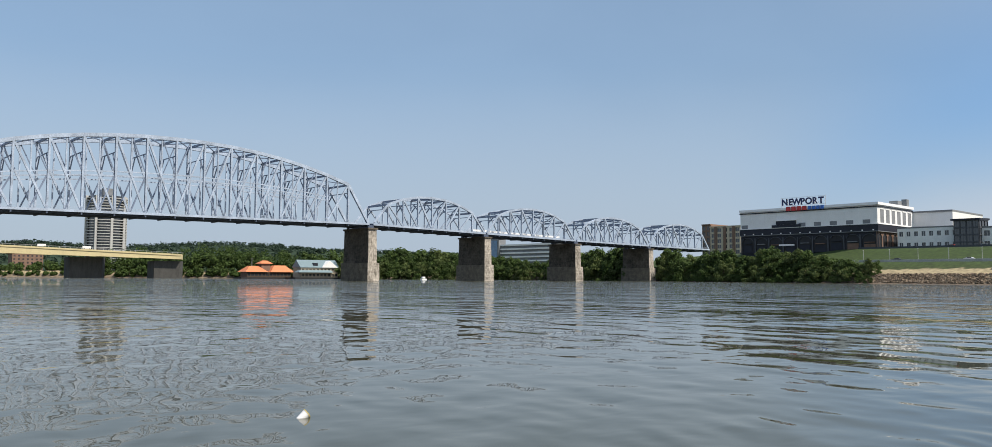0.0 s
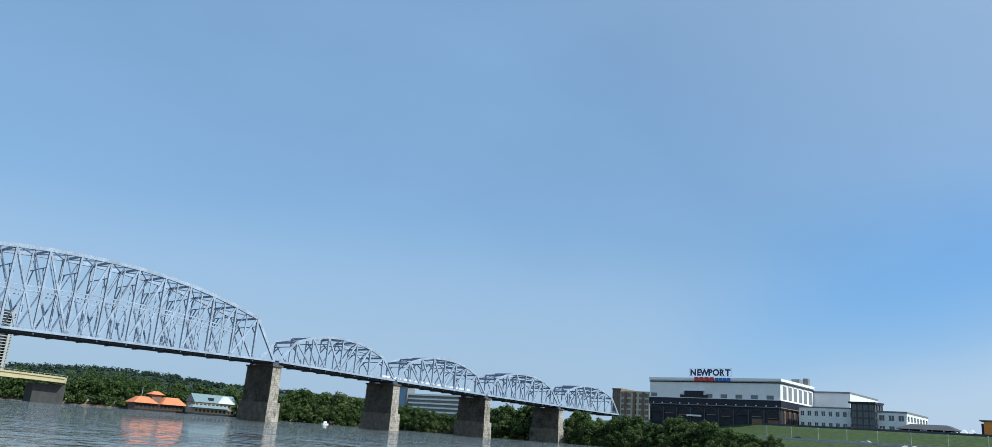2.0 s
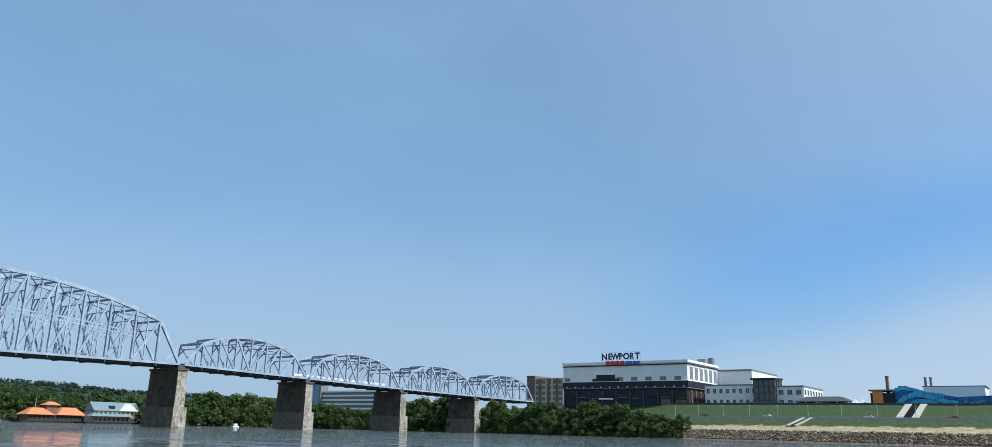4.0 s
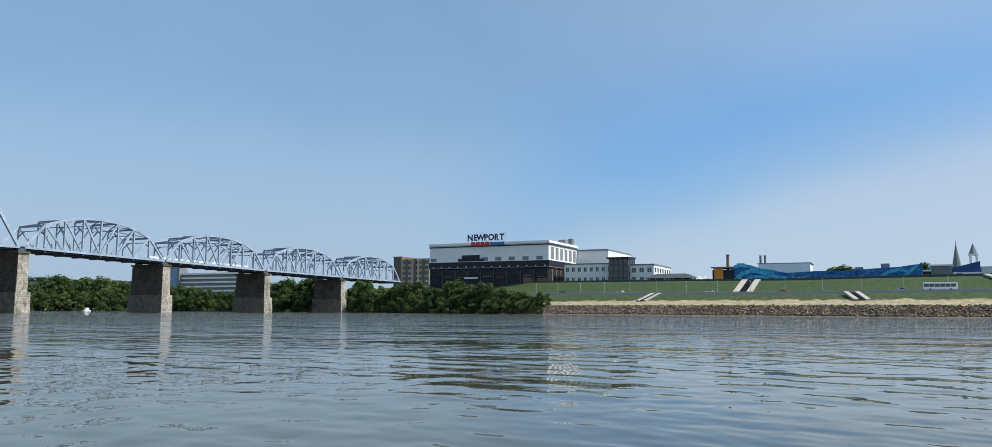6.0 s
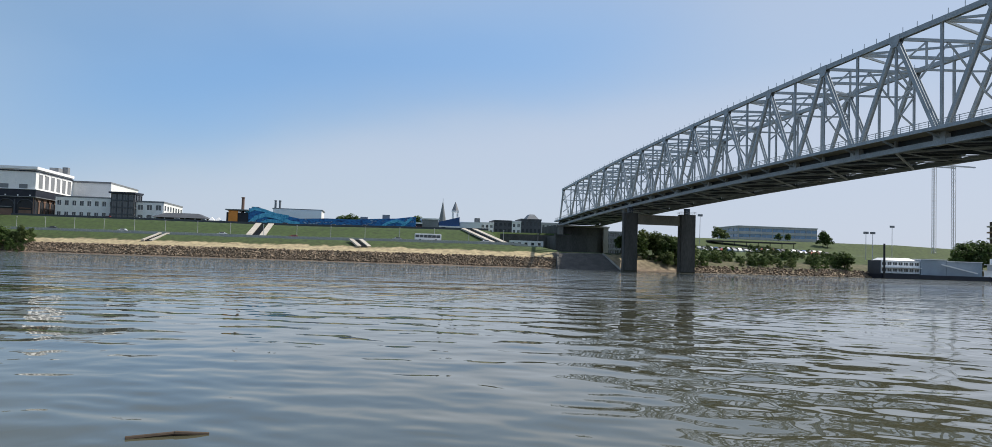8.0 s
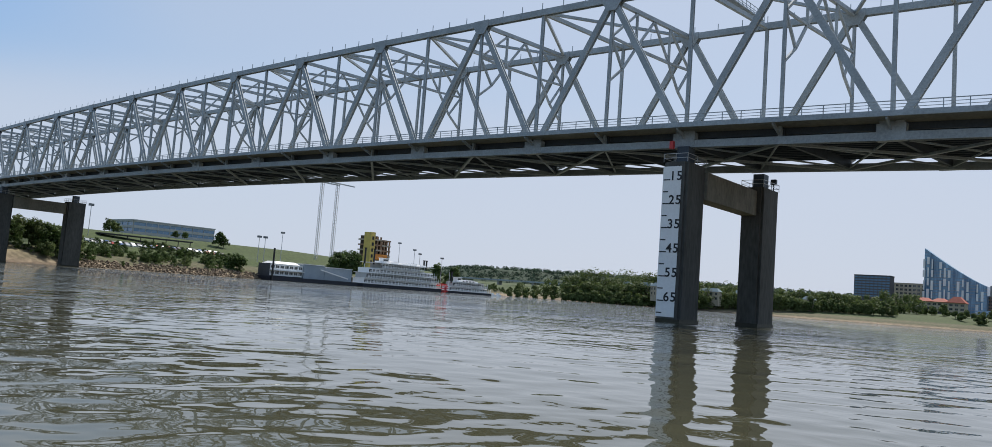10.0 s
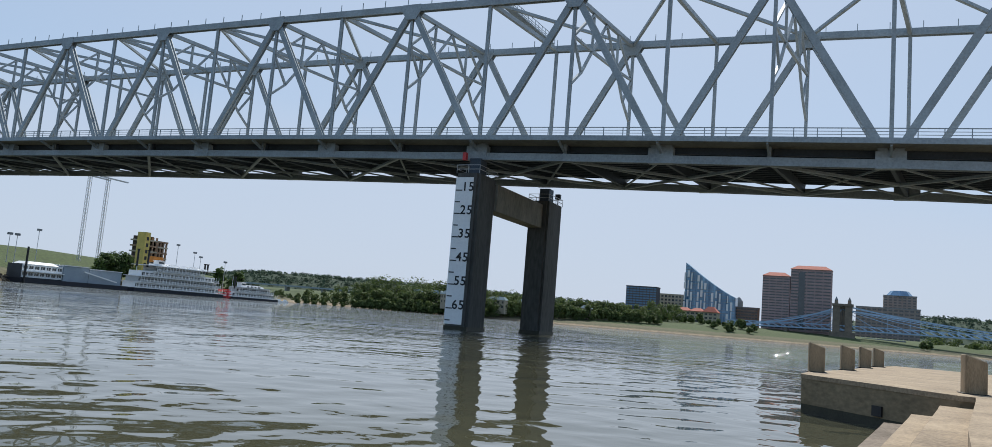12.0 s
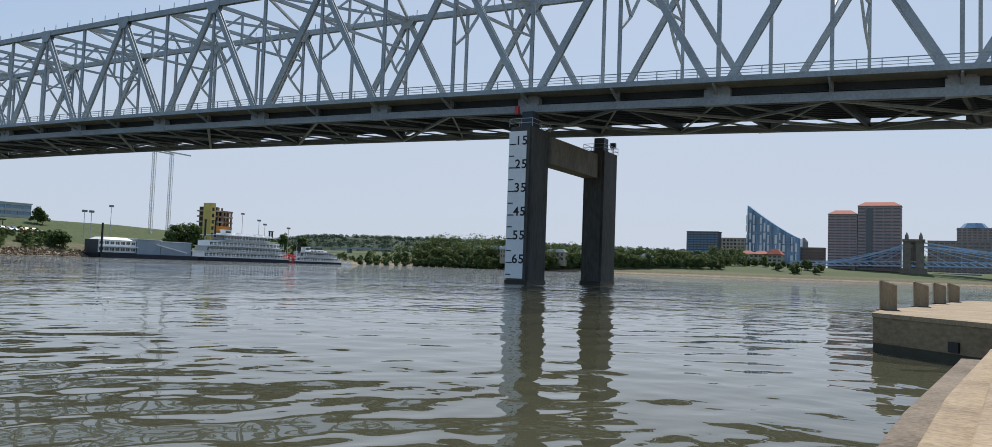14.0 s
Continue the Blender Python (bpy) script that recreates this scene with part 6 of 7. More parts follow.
quick("crown", GLASS_BLUE, ctw, tube, (at(-91.8, 1400)[0], -1410, 87), (at(-91.8, 1400)[0], -1410, 95), 20, 13, 8)

susp = thing("suspension_bridge", "old suspension bridge with a stone tower and pale blue steelwork", "bridge")
tx, ty = at(-88.47, 1150)
twr = B()
for dx in (-7.4, 7.4):
    box(twr, tx + dx - 4.4, tx + dx + 4.4, ty - 8, ty + 8, -3, 54)
box(twr, tx - 3.2, tx + 3.2, ty - 5, ty + 5, -3, 54)
part("tower", twr, HOUSE_STONE, susp, "massive sandstone portal tower")
quick("tower_cornice", HOUSE_STONE, susp, box, tx - 13, tx + 13, ty - 9.5, ty + 9.5, 54, 57)
for dx in (-8, 8):
    quick("turret", HOUSE_STONE, susp, tube, (tx + dx, ty, 57), (tx + dx, ty, 62), 2.4, 2.1, 8)
    quick("turret_cap", GREY_CLAD, susp, tube, (tx + dx, ty, 62), (tx + dx, ty, 66.5), 2.1, 0.2, 8)
quick("tower_base", HOUSE_STONE, susp, box, tx - 15.5, tx + 15.5, ty - 13, ty + 13, -3, 20)


def susp_deck(x):
    return 24.5 - 0.00006 * (x + 90) ** 2


for dy in (-6, 6):
    for sgn, run, low_at in ((1, 150, 21.0), (-1, 320, 26.5)):
        prev = None
        for i in range(25):
            k = i / 24
            x = tx + sgn * run * k
            z = 55 - (55 - low_at) * (1 - (1 - k) ** 2)
            p = Vector((x, ty + dy, z))
            if prev is not None:
                quick("main_cable", CABLE_BLUE, susp, bar, prev, p, 1.3, 1.3)
                quick("stay_cable", CABLE_BLUE, susp, bar, (tx, ty + dy, 50), (tx + sgn * run * k * 0.75, ty + dy, susp_deck(x) + 3), 0.4, 0.4) if i % 4 == 0 else None
            if i % 2 == 0:
                quick("suspender", CABLE_BLUE, susp, bar, p, (x, ty + dy, susp_deck(x)), 0.2, 0.2)
            prev = p
    for i in range(48):
        x, x2 = tx - 330 + i * 10, tx - 320 + i * 10
        quick("truss_rail", CABLE_BLUE, susp, bar, (x, ty + dy, susp_deck(x) + 5), (x2, ty + dy, susp_deck(x2) + 5), 0.6, 1.0)
        quick("truss_web", CABLE_BLUE, susp, bar, (x, ty + dy, susp_deck(x)), (x2, ty + dy, susp_deck(x2) + 5), 0.6, 0.8)
for i in range(48):
    x, x2 = tx - 330 + i * 10, tx - 320 + i * 10
    quick("deck_girder", CABLE_BLUE, susp, bar, (x, ty, susp_deck(x) - 0.8), (x2, ty, susp_deck(x2) - 0.8), 13, 1.6)
for dx in (70, 110, 150):
    quick("approach_pier", HOUSE_STONE, susp, box, tx + dx - 2, tx + dx + 2, ty - 6, ty + 6, -2, 22)
for b0, b1, z, h in ((-89.6, -92.2, 6, 9), (-92.4, -93.6, 5, 4)):
    block("riverside_shed", "low grey building on the far quay", at(b1, 1190)[0], at(b0, 1190)[0], -1215, -1190, z, z + h, GREY_CLAD, None, None, None, (8, 2), 0.6, 0.4, OFFWHITE, 0.5, "shed")
for b, d, w in ((-60.6, 790, 15), (-59.2, 800, 10), (-61.4, 770, 12), (-65.0, 830, 20), (-67.0, 850, 14), (-71.4, 900, 12)):
    x, y = at(b, d)
    h = thing("riverside_house", "white house with a low hip roof among trees", "house", group="houses on the far bank")
    quick("wall", BUFF, h, box, x - w / 2, x + w / 2, y - 8, y, 6, 20)
    facade(h, "y", y, 1, x - w / 2, x + w / 2, 11, 20, 4, 2, 0.45, 0.55, BUFF, GLASS_DARK)
    quick("roof", GREEN_ROOF, h, hip, x - w / 2 - 0.8, x + w / 2 + 0.8, y - 9, y + 0.9, 20, 23.5, 3.5)
gird = thing("girder_bridge", "low grey girder bridge over the tributary mouth", "bridge")
pa, pb = at(-46.6, 1020), at(-56.5, 900)
quick("girder", STEEL, gird, bar, (*pa, 18.5), (*pb, 18.0), 8, 1.6)
for k in (0.15, 0.4, 0.65, 0.9):
    x, y = pa[0] + (pb[0] - pa[0]) * k, pa[1] + (pb[1] - pa[1]) * k
    quick("pier", CONCRETE, gird, box, x - 1.5, x + 1.5, y - 3, y + 3, -3, 17.5)

# ---- upstream: the yellow bridge, the round tower, the boathouses ----
ybridge = thing("yellow_girder_bridge", "pale yellow steel girder bridge on grey concrete piers", "bridge")
pl, pr = at(84.0, 770), at(69.4, 725)
for k in range(6):
    a, b = k / 6, (k + 1) / 6
    za, zb = 29.0 - 8.6 * a, 29.0 - 8.6 * b
    P = [Vector((pl[0] + (pr[0] - pl[0]) * t, pl[1] + (pr[1] - pl[1]) * t, z)) for t, z in ((a, za), (b, zb))]
    quick("girder", YELLOW_STEEL, ybridge, bar, P[0] - Vector((0, 0, 4.6 - 1.8 * a)), P[1] - Vector((0, 0, 4.6 - 1.8 * b)), 14, 6.2 - 3.4 * a)
    quick("deck_edge", YELLOW_STEEL, ybridge, bar, P[0] - Vector((0, 0, 0.8)), P[1] - Vector((0, 0, 0.8)), 15, 1.3)
    bm = B()
    for q in np.linspace(0, 1, 9):
        c = P[0].lerp(P[1], float(q))
        bar(bm, c + Vector((-2, -7.2, -0.2)), c + Vector((-2, -7.2, 1.0)), 0.25)
    bar(bm, P[0] + Vector((-2, -7.2, 1)), P[1] + Vector((-2, -7.2, 1)), 0.2)
    part("rail", bm, STEEL_LIGHT, ybridge)
for b0, b1, d, h in ((76.2, 74.0, 748, 17.2), (71.3, 69.3, 730, 14.4)):
    x0, y0 = at(b0, d)
    x1, y1 = at(b1, d)
    bm = B()
    prism(bm, [(x0, y0 + 2), (x0 + 1, y0 - 5), (x1 - 4, y1 - 6), (x1, y1 + 1), (x1, y1 + 6), (x0, y0 + 8)], -2, h)
    part("pier", bm, CONCRETE_DARK, ybridge)
x0, y0 = at(80.6, 756)
quick("pier", YELLOW_STEEL, ybridge, box, x0 - 7, x0 + 6, y0 - 5, y0 + 5, 12, 28)
quick("pier", OFFWHITE, ybridge, box, x0 - 7, x0 + 5.6, y0 - 4.6, y0 + 4.6, -2, 12)
for x, c in ((0.45, 0), (0.62, 1)):
    cv = thing("white_van", "white van crossing the yellow bridge", "van")
    q = Vector((pl[0] + (pr[0] - pl[0]) * x, pl[1] + (pr[1] - pl[1]) * x, 29.0 - 8.6 * x - 0.1))
    quick("body", WHITE, cv, box, q.x - 3, q.x + 3, q.y - 2.2, q.y - 0.2, q.z + 0.5, q.z + 2.4)
    quick("windscreen", GLASS_DARK, cv, box, q.x + 2.6, q.x + 3.05, q.y - 2.0, q.y - 0.4, q.z + 1.4, q.z + 2.2)
    for dx in (-2, 2):
        quick("wheel", RUBBER, cv, tube, (q.x + dx, q.y - 2.25, q.z + 0.4), (q.x + dx, q.y - 1.9, q.z + 0.4), 0.42, 0.42, 10)

rt = thing("round_apartment_tower", "tall pale round apartment tower with ring balconies", "tower building")
rx, ry = at(74.05, 1300)
quick("shaft", GLASS_DARK, rt, tube, (rx, ry, 0), (rx, ry, 118), 25, 25, 24)
for j in range(24):
    z = 22 + j * 4.0
    quick("balcony_ring", PALE_GREY, rt, tube, (rx, ry, z), (rx, ry, z + 1.1), 28.2, 28.2, 24)
for i in range(8):
    a = math.pi * 2 * i / 8
    quick("rib", PALE_GREY, rt, box, rx + 27.2 * math.cos(a) - 1.6, rx + 27.2 * math.cos(a) + 1.6, ry + 27.2 * math.sin(a) - 1.6, ry + 27.2 * math.sin(a) + 1.6, 10, 118)
quick("penthouse", GREY_CLAD, rt, tube, (rx, ry, 118), (rx, ry, 130), 8, 8, 20)

bx, by = at(78.4, 1010)
block("brick_warehouse", "red-brown brick building with white base", bx - 14, bx + 16, by, by + 20, 10, 25, BRICK, None, None, (7, 4), None, 0.4, 0.5, BRICK, 0.8)

bo, bd = at(63.7, 690)
boat_club = thing("orange_roofed_boathouse", "floating restaurant with orange hipped roofs and a cupola", "boathouse")
quick("float", BLACK, boat_club, box, bo - 26, bo + 24, bd - 3, bd + 12, -0.6, 1.2)
quick("body", BRICK, boat_club, box, bo - 20, bo + 19, bd, bd + 12, 1.2, 5.6)
facade(boat_club, "y", bd, -1, bo - 20, bo + 19, 1.2, 5.4, 12, 1, 0.7, 0.55, WOOD_DARK, GLASS_DARK)
quick("roof", ORANGE_ROOF, boat_club, hip, bo - 22, bo - 2, bd - 2, bd + 14, 5.6, 10.5, 6)
quick("roof", ORANGE_ROOF, boat_club, hip, bo + 0, bo + 22, bd - 2, bd + 14, 5.6, 11.2, 6)
quick("cupola", BRICK, boat_club, box, bo - 6, bo + 2, bd + 3, bd + 9, 6, 12.6)
quick("cupola_roof", ORANGE_ROOF, boat_club, hip, bo - 8, bo + 4, bd + 1.5, bd + 10.5, 12.6, 15.2, 4)
quick("mast", STEEL_LIGHT, boat_club, bar, (bo - 14, bd + 4, 6), (bo - 14, bd + 4, 17), 0.25)
g2, gd = at(60.5, 685)
boat2 = thing("grey_roofed_boathouse", "two-storey floating boathouse with grey-green pitched roofs", "boathouse")
quick("float", BLACK, boat2, box, g2 - 22, g2 + 24, gd - 4, gd + 14, -0.6, 1.2)
quick("body", BUFF, boat2, box, g2 - 15, g2 + 20, gd, gd + 13, 1.2, 9.5)
facade(boat2, "y", gd, -1, g2 - 15, g2 + 20, 1.2, 9.4, 10, 2, 0.6, 0.5, BUFF, GLASS_DARK)
quick("lower_roof", GREEN_ROOF, boat2, hip, g2 - 19, g2 + 14, gd - 4, gd + 4, 5.4, 7.4, 2.2)
quick("roof", GREEN_ROOF, boat2, gable, g2 - 16, g2 + 21, gd - 1.2, gd + 14, 9.5, 16.0, "x")
quick("dormer", NAVY, boat2, box, g2 - 3, g2 + 1, gd + 0.5, gd + 4, 10, 13.4)
quick("gable_end", OFFWHITE, boat2, gable, g2 + 4, g2 + 19, gd - 1.6, gd + 6, 9.6, 15.4, "y")
for b, d in ((53.0, 600),):
    x, y = at(b, d)
    t = thing("small_motorboat", "small white motorboat near the far bank", "boat")
    quick("hull", WHITE, t, prism, [(x - 2.5, y - 1), (x + 1.5, y - 1), (x + 3, y), (x + 1.5, y + 1), (x - 2.5, y + 1)], -0.3, 0.8)
    quick("cabin", WHITE, t, box, x - 1.5, x + 1, y - 0.7, y + 0.7, 1.0, 2.3)


# ---- trees, shrubs and woods ----
def leaves_into(verts, faces, rng, cx, cy, cz, r, n, size, flat=0.8):
    for _ in range(n):
        d = Vector((rng.gauss(0, 1), rng.gauss(0, 1), rng.gauss(0, 1))).normalized()
        k = r * (0.55 + 0.5 * rng.random() ** 0.7)
        c = Vector((cx + d.x * k, cy + d.y * k, cz + d.z * k * flat))
        a = (d + Vector((rng.uniform(-1, 1), rng.uniform(-1, 1), rng.uniform(-0.2, 1.2))) * 0.9).normalized()
        s = a.orthogonal().normalized()
        s.rotate(Matrix.Rotation(rng.uniform(0, 6.28), 3, a))
        t = a.cross(s)
        w = size * rng.uniform(0.55, 1.3)
        i = len(verts)
        verts.extend([c - s * w - t * w * 0.5, c + s * w * 0.9 - t * w * 0.62, c + s * w * 1.1 + t * w * 0.6, c - s * w * 0.7 + t * w * 0.66])
        faces.append((i, i + 1, i + 2, i + 3))


def leaf_object(name, verts, faces, mat, parent=None, label=""):
    me = bpy.data.meshes.new(name)
    me.from_pydata([tuple(v) for v in verts], [], faces)
    me.materials.append(mat)
    ob = new(name, me)
    ob.parent = parent
    if label:
        ob["label"] = label
    return ob


def tree_proto(seed, mat, kind):
    """A tree ten metres high, standing at the origin."""
    rng = random.Random(seed)
    bush = kind == "shrub"
    t = thing(kind, {"tree": "broad leafy green tree on the river bank", "shrub": "dense leafy shrub at the water's edge", "poplar": "upright narrow green tree"}[kind], "shrub" if bush else "tree")
    trunk = B()
    th = 1.5 if bush else 3.2
    tube(trunk, (0, 0, -1.5), (0, 0, th), 0.26, 0.2, 7)
    verts, faces = [], []
    limbs = 7 if bush else 12
    spread = {"tree": 3.4, "shrub": 4.4, "poplar": 1.7}[kind]
    for i in range(limbs):
        a = 2 * math.pi * i / limbs * 2.4 + rng.uniform(-0.4, 0.4)
        k = i / (limbs - 1)
        h = (2.2 if bush else 3.4) + (10 - (4.4 if bush else 5.0)) * k
        rr = spread * (0.35 + 0.75 * math.sin(math.pi * min(1, 0.25 + 0.8 * k))) * rng.uniform(0.6, 1.05) * (0.75 if k > 0.8 else 1)
        e = (rr * math.cos(a), rr * math.sin(a), h)
        tube(trunk, (0, 0, min(h * 0.7, th + 3 * k)), (e[0] * 0.8, e[1] * 0.8, e[2] - 0.2), 0.12, 0.03, 5)
        r = rng.uniform(1.25, 2.0) * (0.75 if kind == "poplar" else 1)
        leaves_into(verts, faces, rng, *e, r, 110, 0.28)
        for _ in range(2):
            leaves_into(verts, faces, rng, e[0] + rng.uniform(-1.5, 1.5), e[1] + rng.uniform(-1.5, 1.5), e[2] + rng.uniform(-1.1, 1.1), r * 0.6, 45, 0.25)
    leaves_into(verts, faces, rng, 0, 0, 5.6, 2.3, 220, 0.26, 1.2)
    if bush:
        for i in range(9):
            leaves_into(verts, faces, rng, rng.uniform(-4, 4), rng.uniform(-4, 4), rng.uniform(0.6, 1.8), 1.5, 70, 0.24)
    part("trunk", trunk, BARK, t)
    leaf_object("crown", verts, faces, mat, t)
    return t


protos = {}
free = {}
for kind, specs in (("tree", ((1, LEAF), (2, LEAF), (3, LEAF_LIGHT), (4, LEAF))), ("shrub", ((11, LEAF), (12, LEAF_LIGHT), (13, LEAF))), ("poplar", ((21, LEAF),))):
    protos[kind] = [tree_proto(s, m, kind) for s, m in specs]
    free[kind] = set(range(len(specs)))
trng = random.Random(77)


def plant(kind, x, y, z, h, wide=1.0, which=None):
    i = trng.randrange(len(protos[kind])) if which is None else which
    m = pose(x, y, z, 0, 0, trng.uniform(0, 360)) @ Matrix.Diagonal((h / 10 * wide, h / 10 * wide, h / 10, 1))
    if i in free[kind]:
        free[kind].discard(i)
        protos[kind][i].matrix_basis = m
        protos[kind][i].scale = m.to_scale()
        return
    ob = protos[kind][i]
    keep = ob.scale.copy()
    ob.scale = (1, 1, 1)
    copy_thing(ob, m)
    ob.scale = keep


def lerp_table(table, b):
    return float(np.interp(b, [p[0] for p in table], [p[1] for p in table]))


# the thicket on the bank between the blue bridge and the grass
for i in range(46):
    y = 152 + i * 3.75 + trng.uniform(-1.5, 1.5)
    b = math.degrees(math.atan2(y, shore(y) + 6))
    top = lerp_table([(21, 9), (24, 11.5), (26, 15.0), (28.5, 18.5), (31, 18.0), (33.5, 18.5), (35, 21.5), (37.5, 23)], b)
    for s in (2.5, 9.0):
        x = shore(y) + s + trng.uniform(-1.5, 1.5)
        z = bank_z(x, y) - 0.6
        h = max(3.5, (top - z) * trng.uniform(0.5, 1.14) * (0.66 if s < 5 else 1.0))
        plant("shrub" if s < 5 or h < 8 else "tree", x, y, z, h, trng.uniform(0.8, 1.15))
# behind and between the stone piers
for i in range(44):
    b = 38.5 + i * 0.46 + trng.uniform(-0.15, 0.15)
    top = lerp_table([(38, 24), (40, 24), (42, 22.5), (43, 21), (44.5, 15), (46.5, 21), (49.5, 20), (51.5, 25), (54.5, 27), (57, 22.5), (59, 21.5)], b)
    d = lerp_table([(38, 545), (41, 575), (44, 612), (48, 640), (52, 655), (56, 668), (59, 690)], b)
    for extra, sc in ((0, 0.7), (10, 1.0)):
        x, y = at(b, d + extra)
        z = bank_z(x, y) - 0.5
        plant("shrub" if extra == 0 and i % 2 else "tree", x, y, z, max(5, (top - z) * sc * trng.uniform(0.85, 1.03)), trng.uniform(0.75, 1.1))
def far_trees(label, items, seed, size, leaf):
    """A belt of far trees: trunks and leafy crowns of many small clumps."""
    rng = random.Random(seed)
    belt = thing("tree_belt", label, "trees", kind="stuff")
    verts, faces, trunks = [], [], B()
    for x, y, z, h, w in items:
        tube(trunks, (x, y, z - 1), (x, y, z + h * 0.6), 0.35, 0.15, 5)
        for _ in range(9):
            a, k = rng.uniform(0, 6.28), rng.random()
            r = h * w * rng.uniform(0.13, 0.23)
            o = h * w * 0.3 * math.sin(math.pi * min(1, 0.2 + 0.75 * k)) * rng.uniform(0.3, 1)
            leaves_into(verts, faces, rng, x + o * math.cos(a), y + o * math.sin(a), z + h * (0.18 + 0.7 * k), r, 44, size * 1.25)
    tagged(part("trunks", trunks, BARK, belt), kind="stuff")
    tagged(leaf_object("crowns", verts, faces, leaf, belt), kind="stuff")


def shore_dist(b):
    """How far out along a bearing the far bank begins."""
    d = 250.0
    while d < 1500:
        x, y = at(b, d)
        if x > shore(y):
            return d
        d += 4
    return d


items = []
for i in range(100):
    b = 57.5 + i * 0.31 + trng.uniform(-0.12, 0.12)
    top = lerp_table([(57, 24), (60, 26), (63, 27), (66, 31), (68.5, 32), (70, 28), (72, 31), (75, 25), (76.5, 17), (79, 14), (90, 18)], b)
    d = shore_dist(b)
    for extra, sc in ((3, 0.3), (16, 0.7), (34, 1.0)):
        x, y = at(b, d + extra)
        z = max(0.0, bank_z(x, y)) - 0.5
        items.append((x, y, z, max(4, (top - z) * sc * trng.uniform(0.7, 1.1)), trng.uniform(0.85, 1.2) * (1.5 if sc < 0.5 else 1)))
far_trees("belt of green trees along the far upstream bank", items, 31, 0.62, LEAF)
# levee and downstream planting
for b, d, top, kind in ((2.35, 500, 28.0, "tree"), (2.9, 505, 26.5, "tree"), (1.8, 505, 26.5, "tree"), (-2.55, 490, 28.0, "tree"), (-23.8, 470, 26.0, "tree"), (-24.2, 475, 24.5, "tree"), (-27.8, 470, 23.0, "tree"), (-28.4, 472, 23.0, "tree"),
                        (-30.6, 470, 25.0, "tree"), (-30.9, 472, 22.5, "tree"), (-39.2, 470, 20.5, "tree"), (-38.7, 465, 19.5, "tree"), (-39.7, 470, 21, "tree"), (-45.7, 535, 19.5, "poplar"), (-46.95, 540, 18.5, "poplar"), (-46.4, 550, 13, "shrub"), (-45.2, 550, 13, "shrub"), (-18.0, 345, 17.5, "tree"), (-18.7, 348, 18, "tree"), (-19.4, 350, 17, "tree"), (-17.2, 346, 15.5, "tree"), (-19.9, 346, 17.0, "tree"), (-20.4, 344, 16.0, "tree"), (-20.9, 347, 15.5, "tree"), (-18.3, 340, 15.5, "tree"), (-17.6, 338, 9.5, "shrub"), (-19.8, 338, 9.5, "shrub"), (-20.6, 338, 9.0, "shrub"), (-18.9, 339, 9, "shrub"), (-20.6, 337, 9, "shrub")):
    x, y = at(b, d)
    z = bank_z(x, y) - 0.4
    big = d >= 490 and b > -5
    plant(kind, x, y, z, top - z + 1.2 * big, trng.uniform(0.85, 1.15) * (1.5 if big else 1))
for i in range(120):
    y = -122 - i * 0.82 + trng.uniform(-1, 1)
    x = shore(y) + 16 + trng.uniform(-11, 18)
    plant("shrub", x, y, bank_z(x, y) - 0.5, trng.uniform(2.4, 5.2))
for y, h in ((-212, 8.5), (-214, 7.5), (-128, 10)):
    x = shore(y) + 9
    plant("tree", x, y, bank_z(x, y) - 0.4, h, 1.2)
for i in range(34):
    y = -350 - i * 4.4
    x = shore(y) + 10 + trng.uniform(-4, 12)
    plant("shrub", x, y, bank_z(x, y) - 0.5, trng.uniform(3, 5.5))
# the wooded far town bank
items = []
for i in range(120):
    b = -51.0 - i * 0.215 + trng.uniform(-0.1, 0.1)
    if b > -55 and i % 3:
        continue
    top = lerp_table([(-76.5, 26), (-74.5, 28), (-73, 31), (-71, 34), (-69, 29), (-66, 33), (-63, 36), (-61.5, 38), (-60, 37), (-58, 34), (-55.5, 29), (-54, 20), (-51, 13)], b)
    base = lerp_table([(-76.5, 930), (-73, 900), (-70, 865), (-66, 825), (-62, 785), (-58, 760), (-55, 752), (-51, 770)], b)
    for extra, sc in ((0, 0.35), (14, 0.66), (36, 1.0)):
        if sc < 0.5 and b < -64:
            continue
        x, y = at(b, base + extra)
        z = max(0, cov_z(x, y)) - 0.5
        items.append((x, y, z, max(5, (top - z) * sc * trng.uniform(0.66, 1.1)), trng.uniform(0.9, 1.25)))
far_trees("belt of green trees along the far town bank", items, 32, 0.62, LEAF_LIGHT)
items = []
for i in range(60):
    b = -74.0 - i * 0.33 + trng.uniform(-0.12, 0.12)
    if b < -86.5 and b > -92.5 or -93 < b < -83:
        continue
    d = 1010 + trng.uniform(-25, 60)
    x, y = at(b, d)
    inland = trng.uniform(10, 60)
    while cov_shore(x) - y < inland:
        d += 6
        x, y = at(b, d)
    items.append((x, y, cov_z(x, y) - 0.5, trng.uniform(14, 24) if b > -78 else trng.uniform(7, 14), 1.3))
for i in range(40):
    b = -93.5 - i * 0.4
    x, y = at(b, 1225 + trng.uniform(-20, 30))
    items.append((x, y, 3, trng.uniform(14, 22), 1.3))
far_trees("scattered trees and shrubs below the far town", items, 33, 0.8, LEAF_LIGHT)


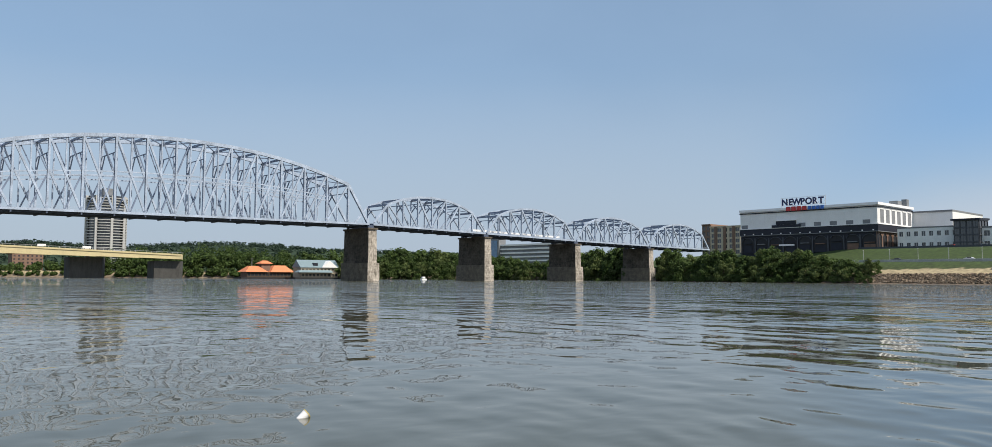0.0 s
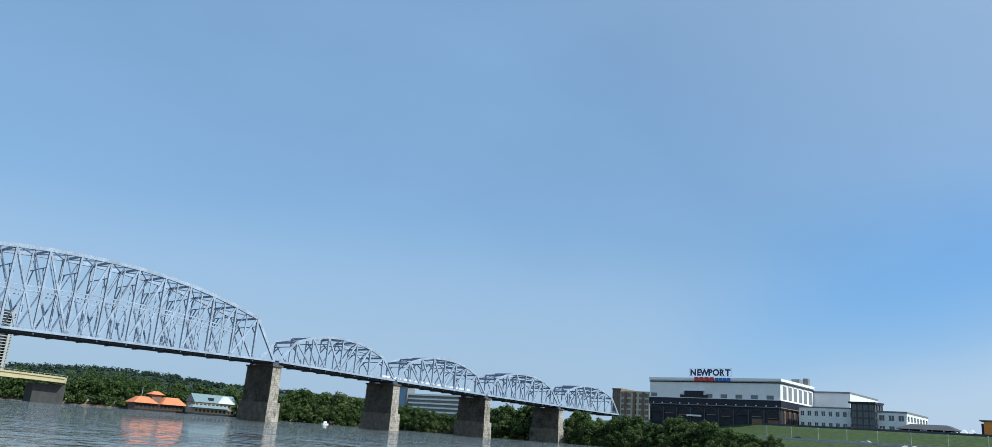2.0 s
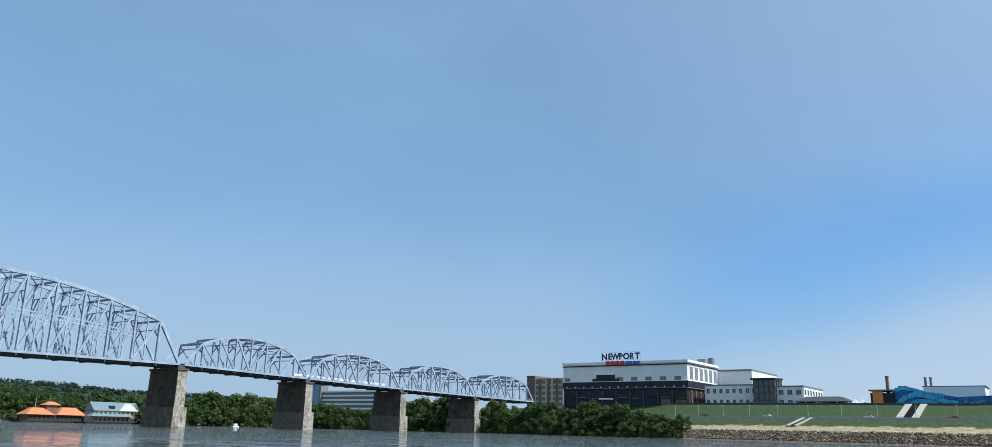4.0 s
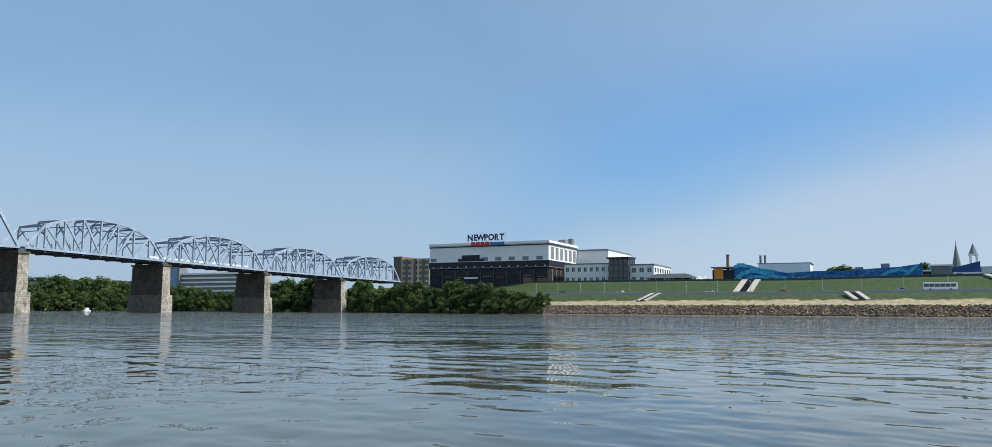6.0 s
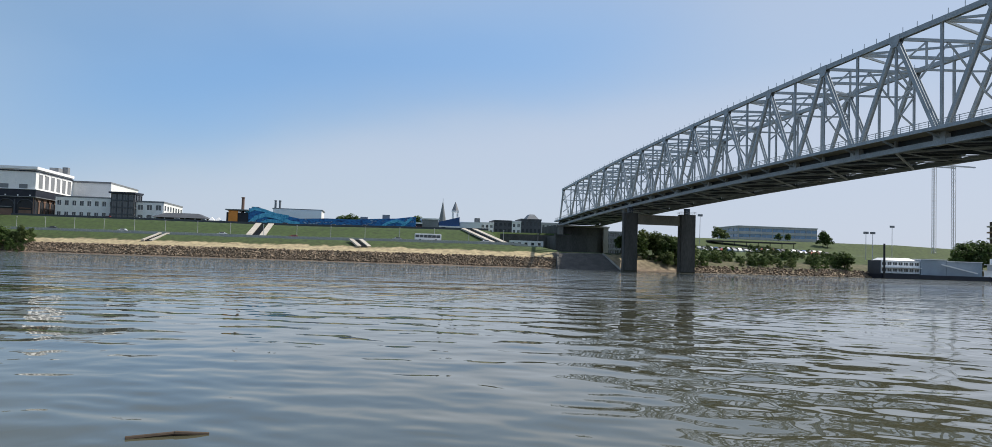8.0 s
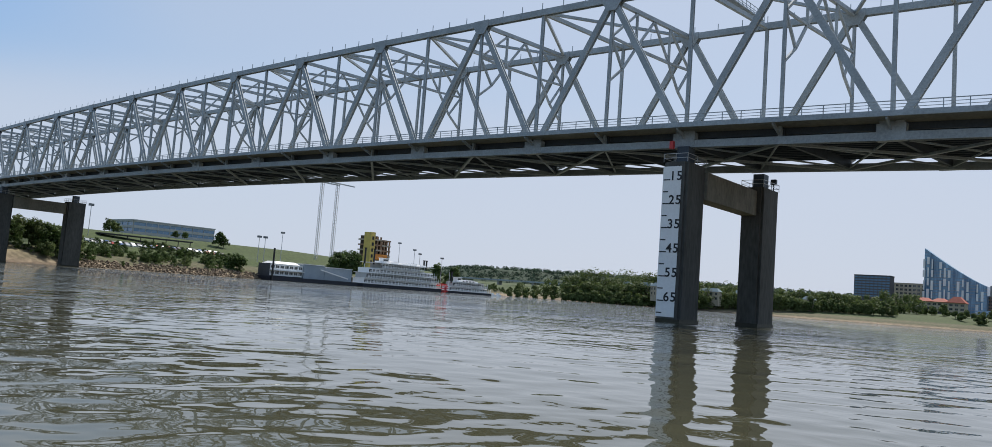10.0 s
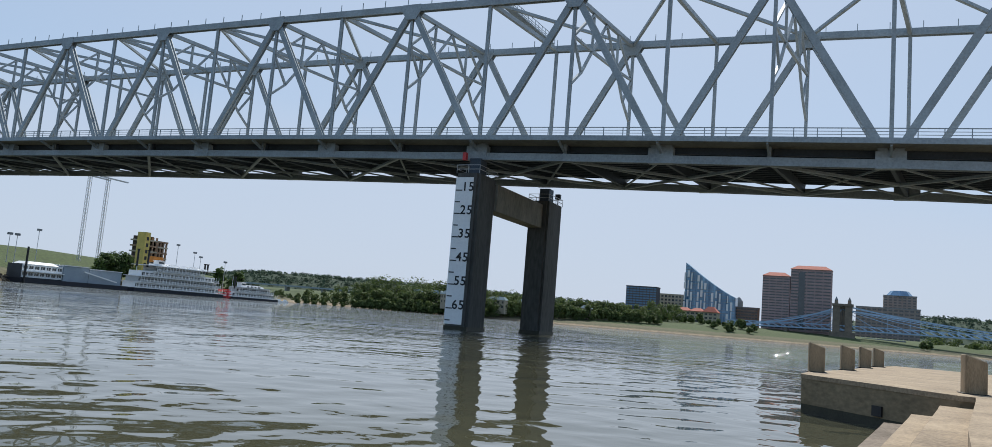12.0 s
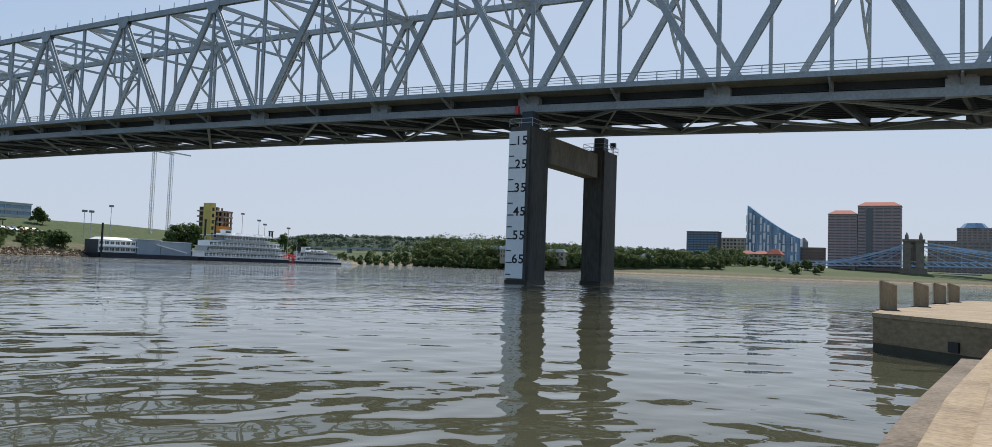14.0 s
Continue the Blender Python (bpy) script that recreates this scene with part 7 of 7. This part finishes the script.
def wood(label, b0, b1, d, table, seed, mat, lumps):
    """A wooded hill far off: a long ridge of ground with a cover of leaf clumps."""
    rng = random.Random(seed)
    t = thing("wooded_hill", label, "hill", kind="structure")
    bm = B()
    rows = []
    n = 60
    for i in range(n + 1):
        b = b0 + (b1 - b0) * i / n
        z = lerp_table(table, b)
        rows.append([bm.verts.new((*at(b, d + e), max(-2, z * k))) for e, k in ((-260, -0.05), (-160, 0.45), (-60, 0.8), (40, 0.9), (300, 0.7))])
    for a, c in zip(rows, rows[1:]):
        for i in range(4):
            bm.faces.new((a[i], a[i + 1], c[i + 1], c[i]))
    bmesh.ops.recalc_face_normals(bm, faces=bm.faces[:])
    part("slope", bm, mat, t)
    verts, faces = [], []
    for _ in range(lumps):
        b = rng.uniform(b0, b1)
        e = rng.uniform(-200, 40)
        z = lerp_table(table, b) * float(np.interp(e, [-260, -160, -60, 40], [-0.05, 0.45, 0.8, 0.9]))
        x, y = at(b, d + e)
        r = rng.uniform(5, 9)
        leaves_into(verts, faces, rng, x, y, z + 2, r, 22, 2.0, 0.8)
    tagged(leaf_object("leaves", verts, faces, mat, t), kind="stuff")


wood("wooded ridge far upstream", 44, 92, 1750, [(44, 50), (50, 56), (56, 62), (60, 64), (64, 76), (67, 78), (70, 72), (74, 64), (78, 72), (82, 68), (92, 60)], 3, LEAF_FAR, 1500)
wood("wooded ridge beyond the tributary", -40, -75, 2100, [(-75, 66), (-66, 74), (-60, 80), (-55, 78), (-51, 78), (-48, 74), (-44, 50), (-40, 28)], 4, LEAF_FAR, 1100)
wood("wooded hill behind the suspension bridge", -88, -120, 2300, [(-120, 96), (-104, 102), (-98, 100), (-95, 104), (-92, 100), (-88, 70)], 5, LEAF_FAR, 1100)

# ---- riprap along the water's edge ----
rrng = random.Random(9)
rv, rf = [], []
for i in range(8200):
    y = rrng.uniform(-88, 168) if i < 6600 else rrng.uniform(-300, -120)
    s = rrng.uniform(1.9, 9.8) if i < 6600 else rrng.uniform(0.5, 7)
    x = shore(y) + s
    z = bank_z(x, y)
    r = rrng.uniform(0.22, 0.62)
    b0 = len(rv)
    turn = Matrix.Rotation(rrng.uniform(0, 3.1), 3, Vector((rrng.uniform(-1, 1), rrng.uniform(-1, 1), 1)))
    for cx_ in (-1, 1):
        for cy_ in (-1, 1):
            for cz_ in (-1, 1):
                q = turn @ Vector((cx_ * r * rrng.uniform(0.6, 1), cy_ * r * rrng.uniform(0.6, 1.1), cz_ * r * rrng.uniform(0.35, 0.6)))
                rv.append((x + q.x, y + q.y, z + 0.15 + q.z))
    for f in ((0, 1, 3, 2), (4, 6, 7, 5), (0, 4, 5, 1), (2, 3, 7, 6), (0, 2, 6, 4), (1, 5, 7, 3)):
        rf.append(tuple(b0 + k for k in f))
ROCK = material("riprap_rock", (0.21, 0.155, 0.105), 0.95, 0.0, 0.4, 2.0, 6, 0.05, second=(0.36, 0.275, 0.19), island=0.35)
rocks = bpy.data.meshes.new("riprap")
rocks.from_pydata(rv, [], rf)
rocks.materials.append(ROCK)
tagged(new("riprap", rocks), "tumbled grey-brown stones along the river edge", "rocks", kind="stuff")

# ---- floating litter ----
cup = thing("floating_cup", "white foam cup floating on the water", "cup", pose(5.9, 10.6, 0, 25, 50, 20))
bm = B()
tube(bm, (0, 0, -0.06), (0, 0, 0.09), 0.045, 0.068, 16)
part("side", bm, WHITE, cup)
quick("rim", YELLOW, cup, tube, (0, 0, 0.088), (0, 0, 0.1), 0.072, 0.07, 16)
for pts, r in ((((9.35, 2.55, 0.005), (9.55, 2.1, 0.02), (9.62, 1.75, -0.005)), 0.03),):
    t = thing("driftwood", "dark wet stick floating on the water", "driftwood")
    bm = B()
    for p, q in zip(pts, pts[1:]):
        tube(bm, p, q, r, r * 0.8, 8)
    part("stick", bm, WOOD_DARK, t)
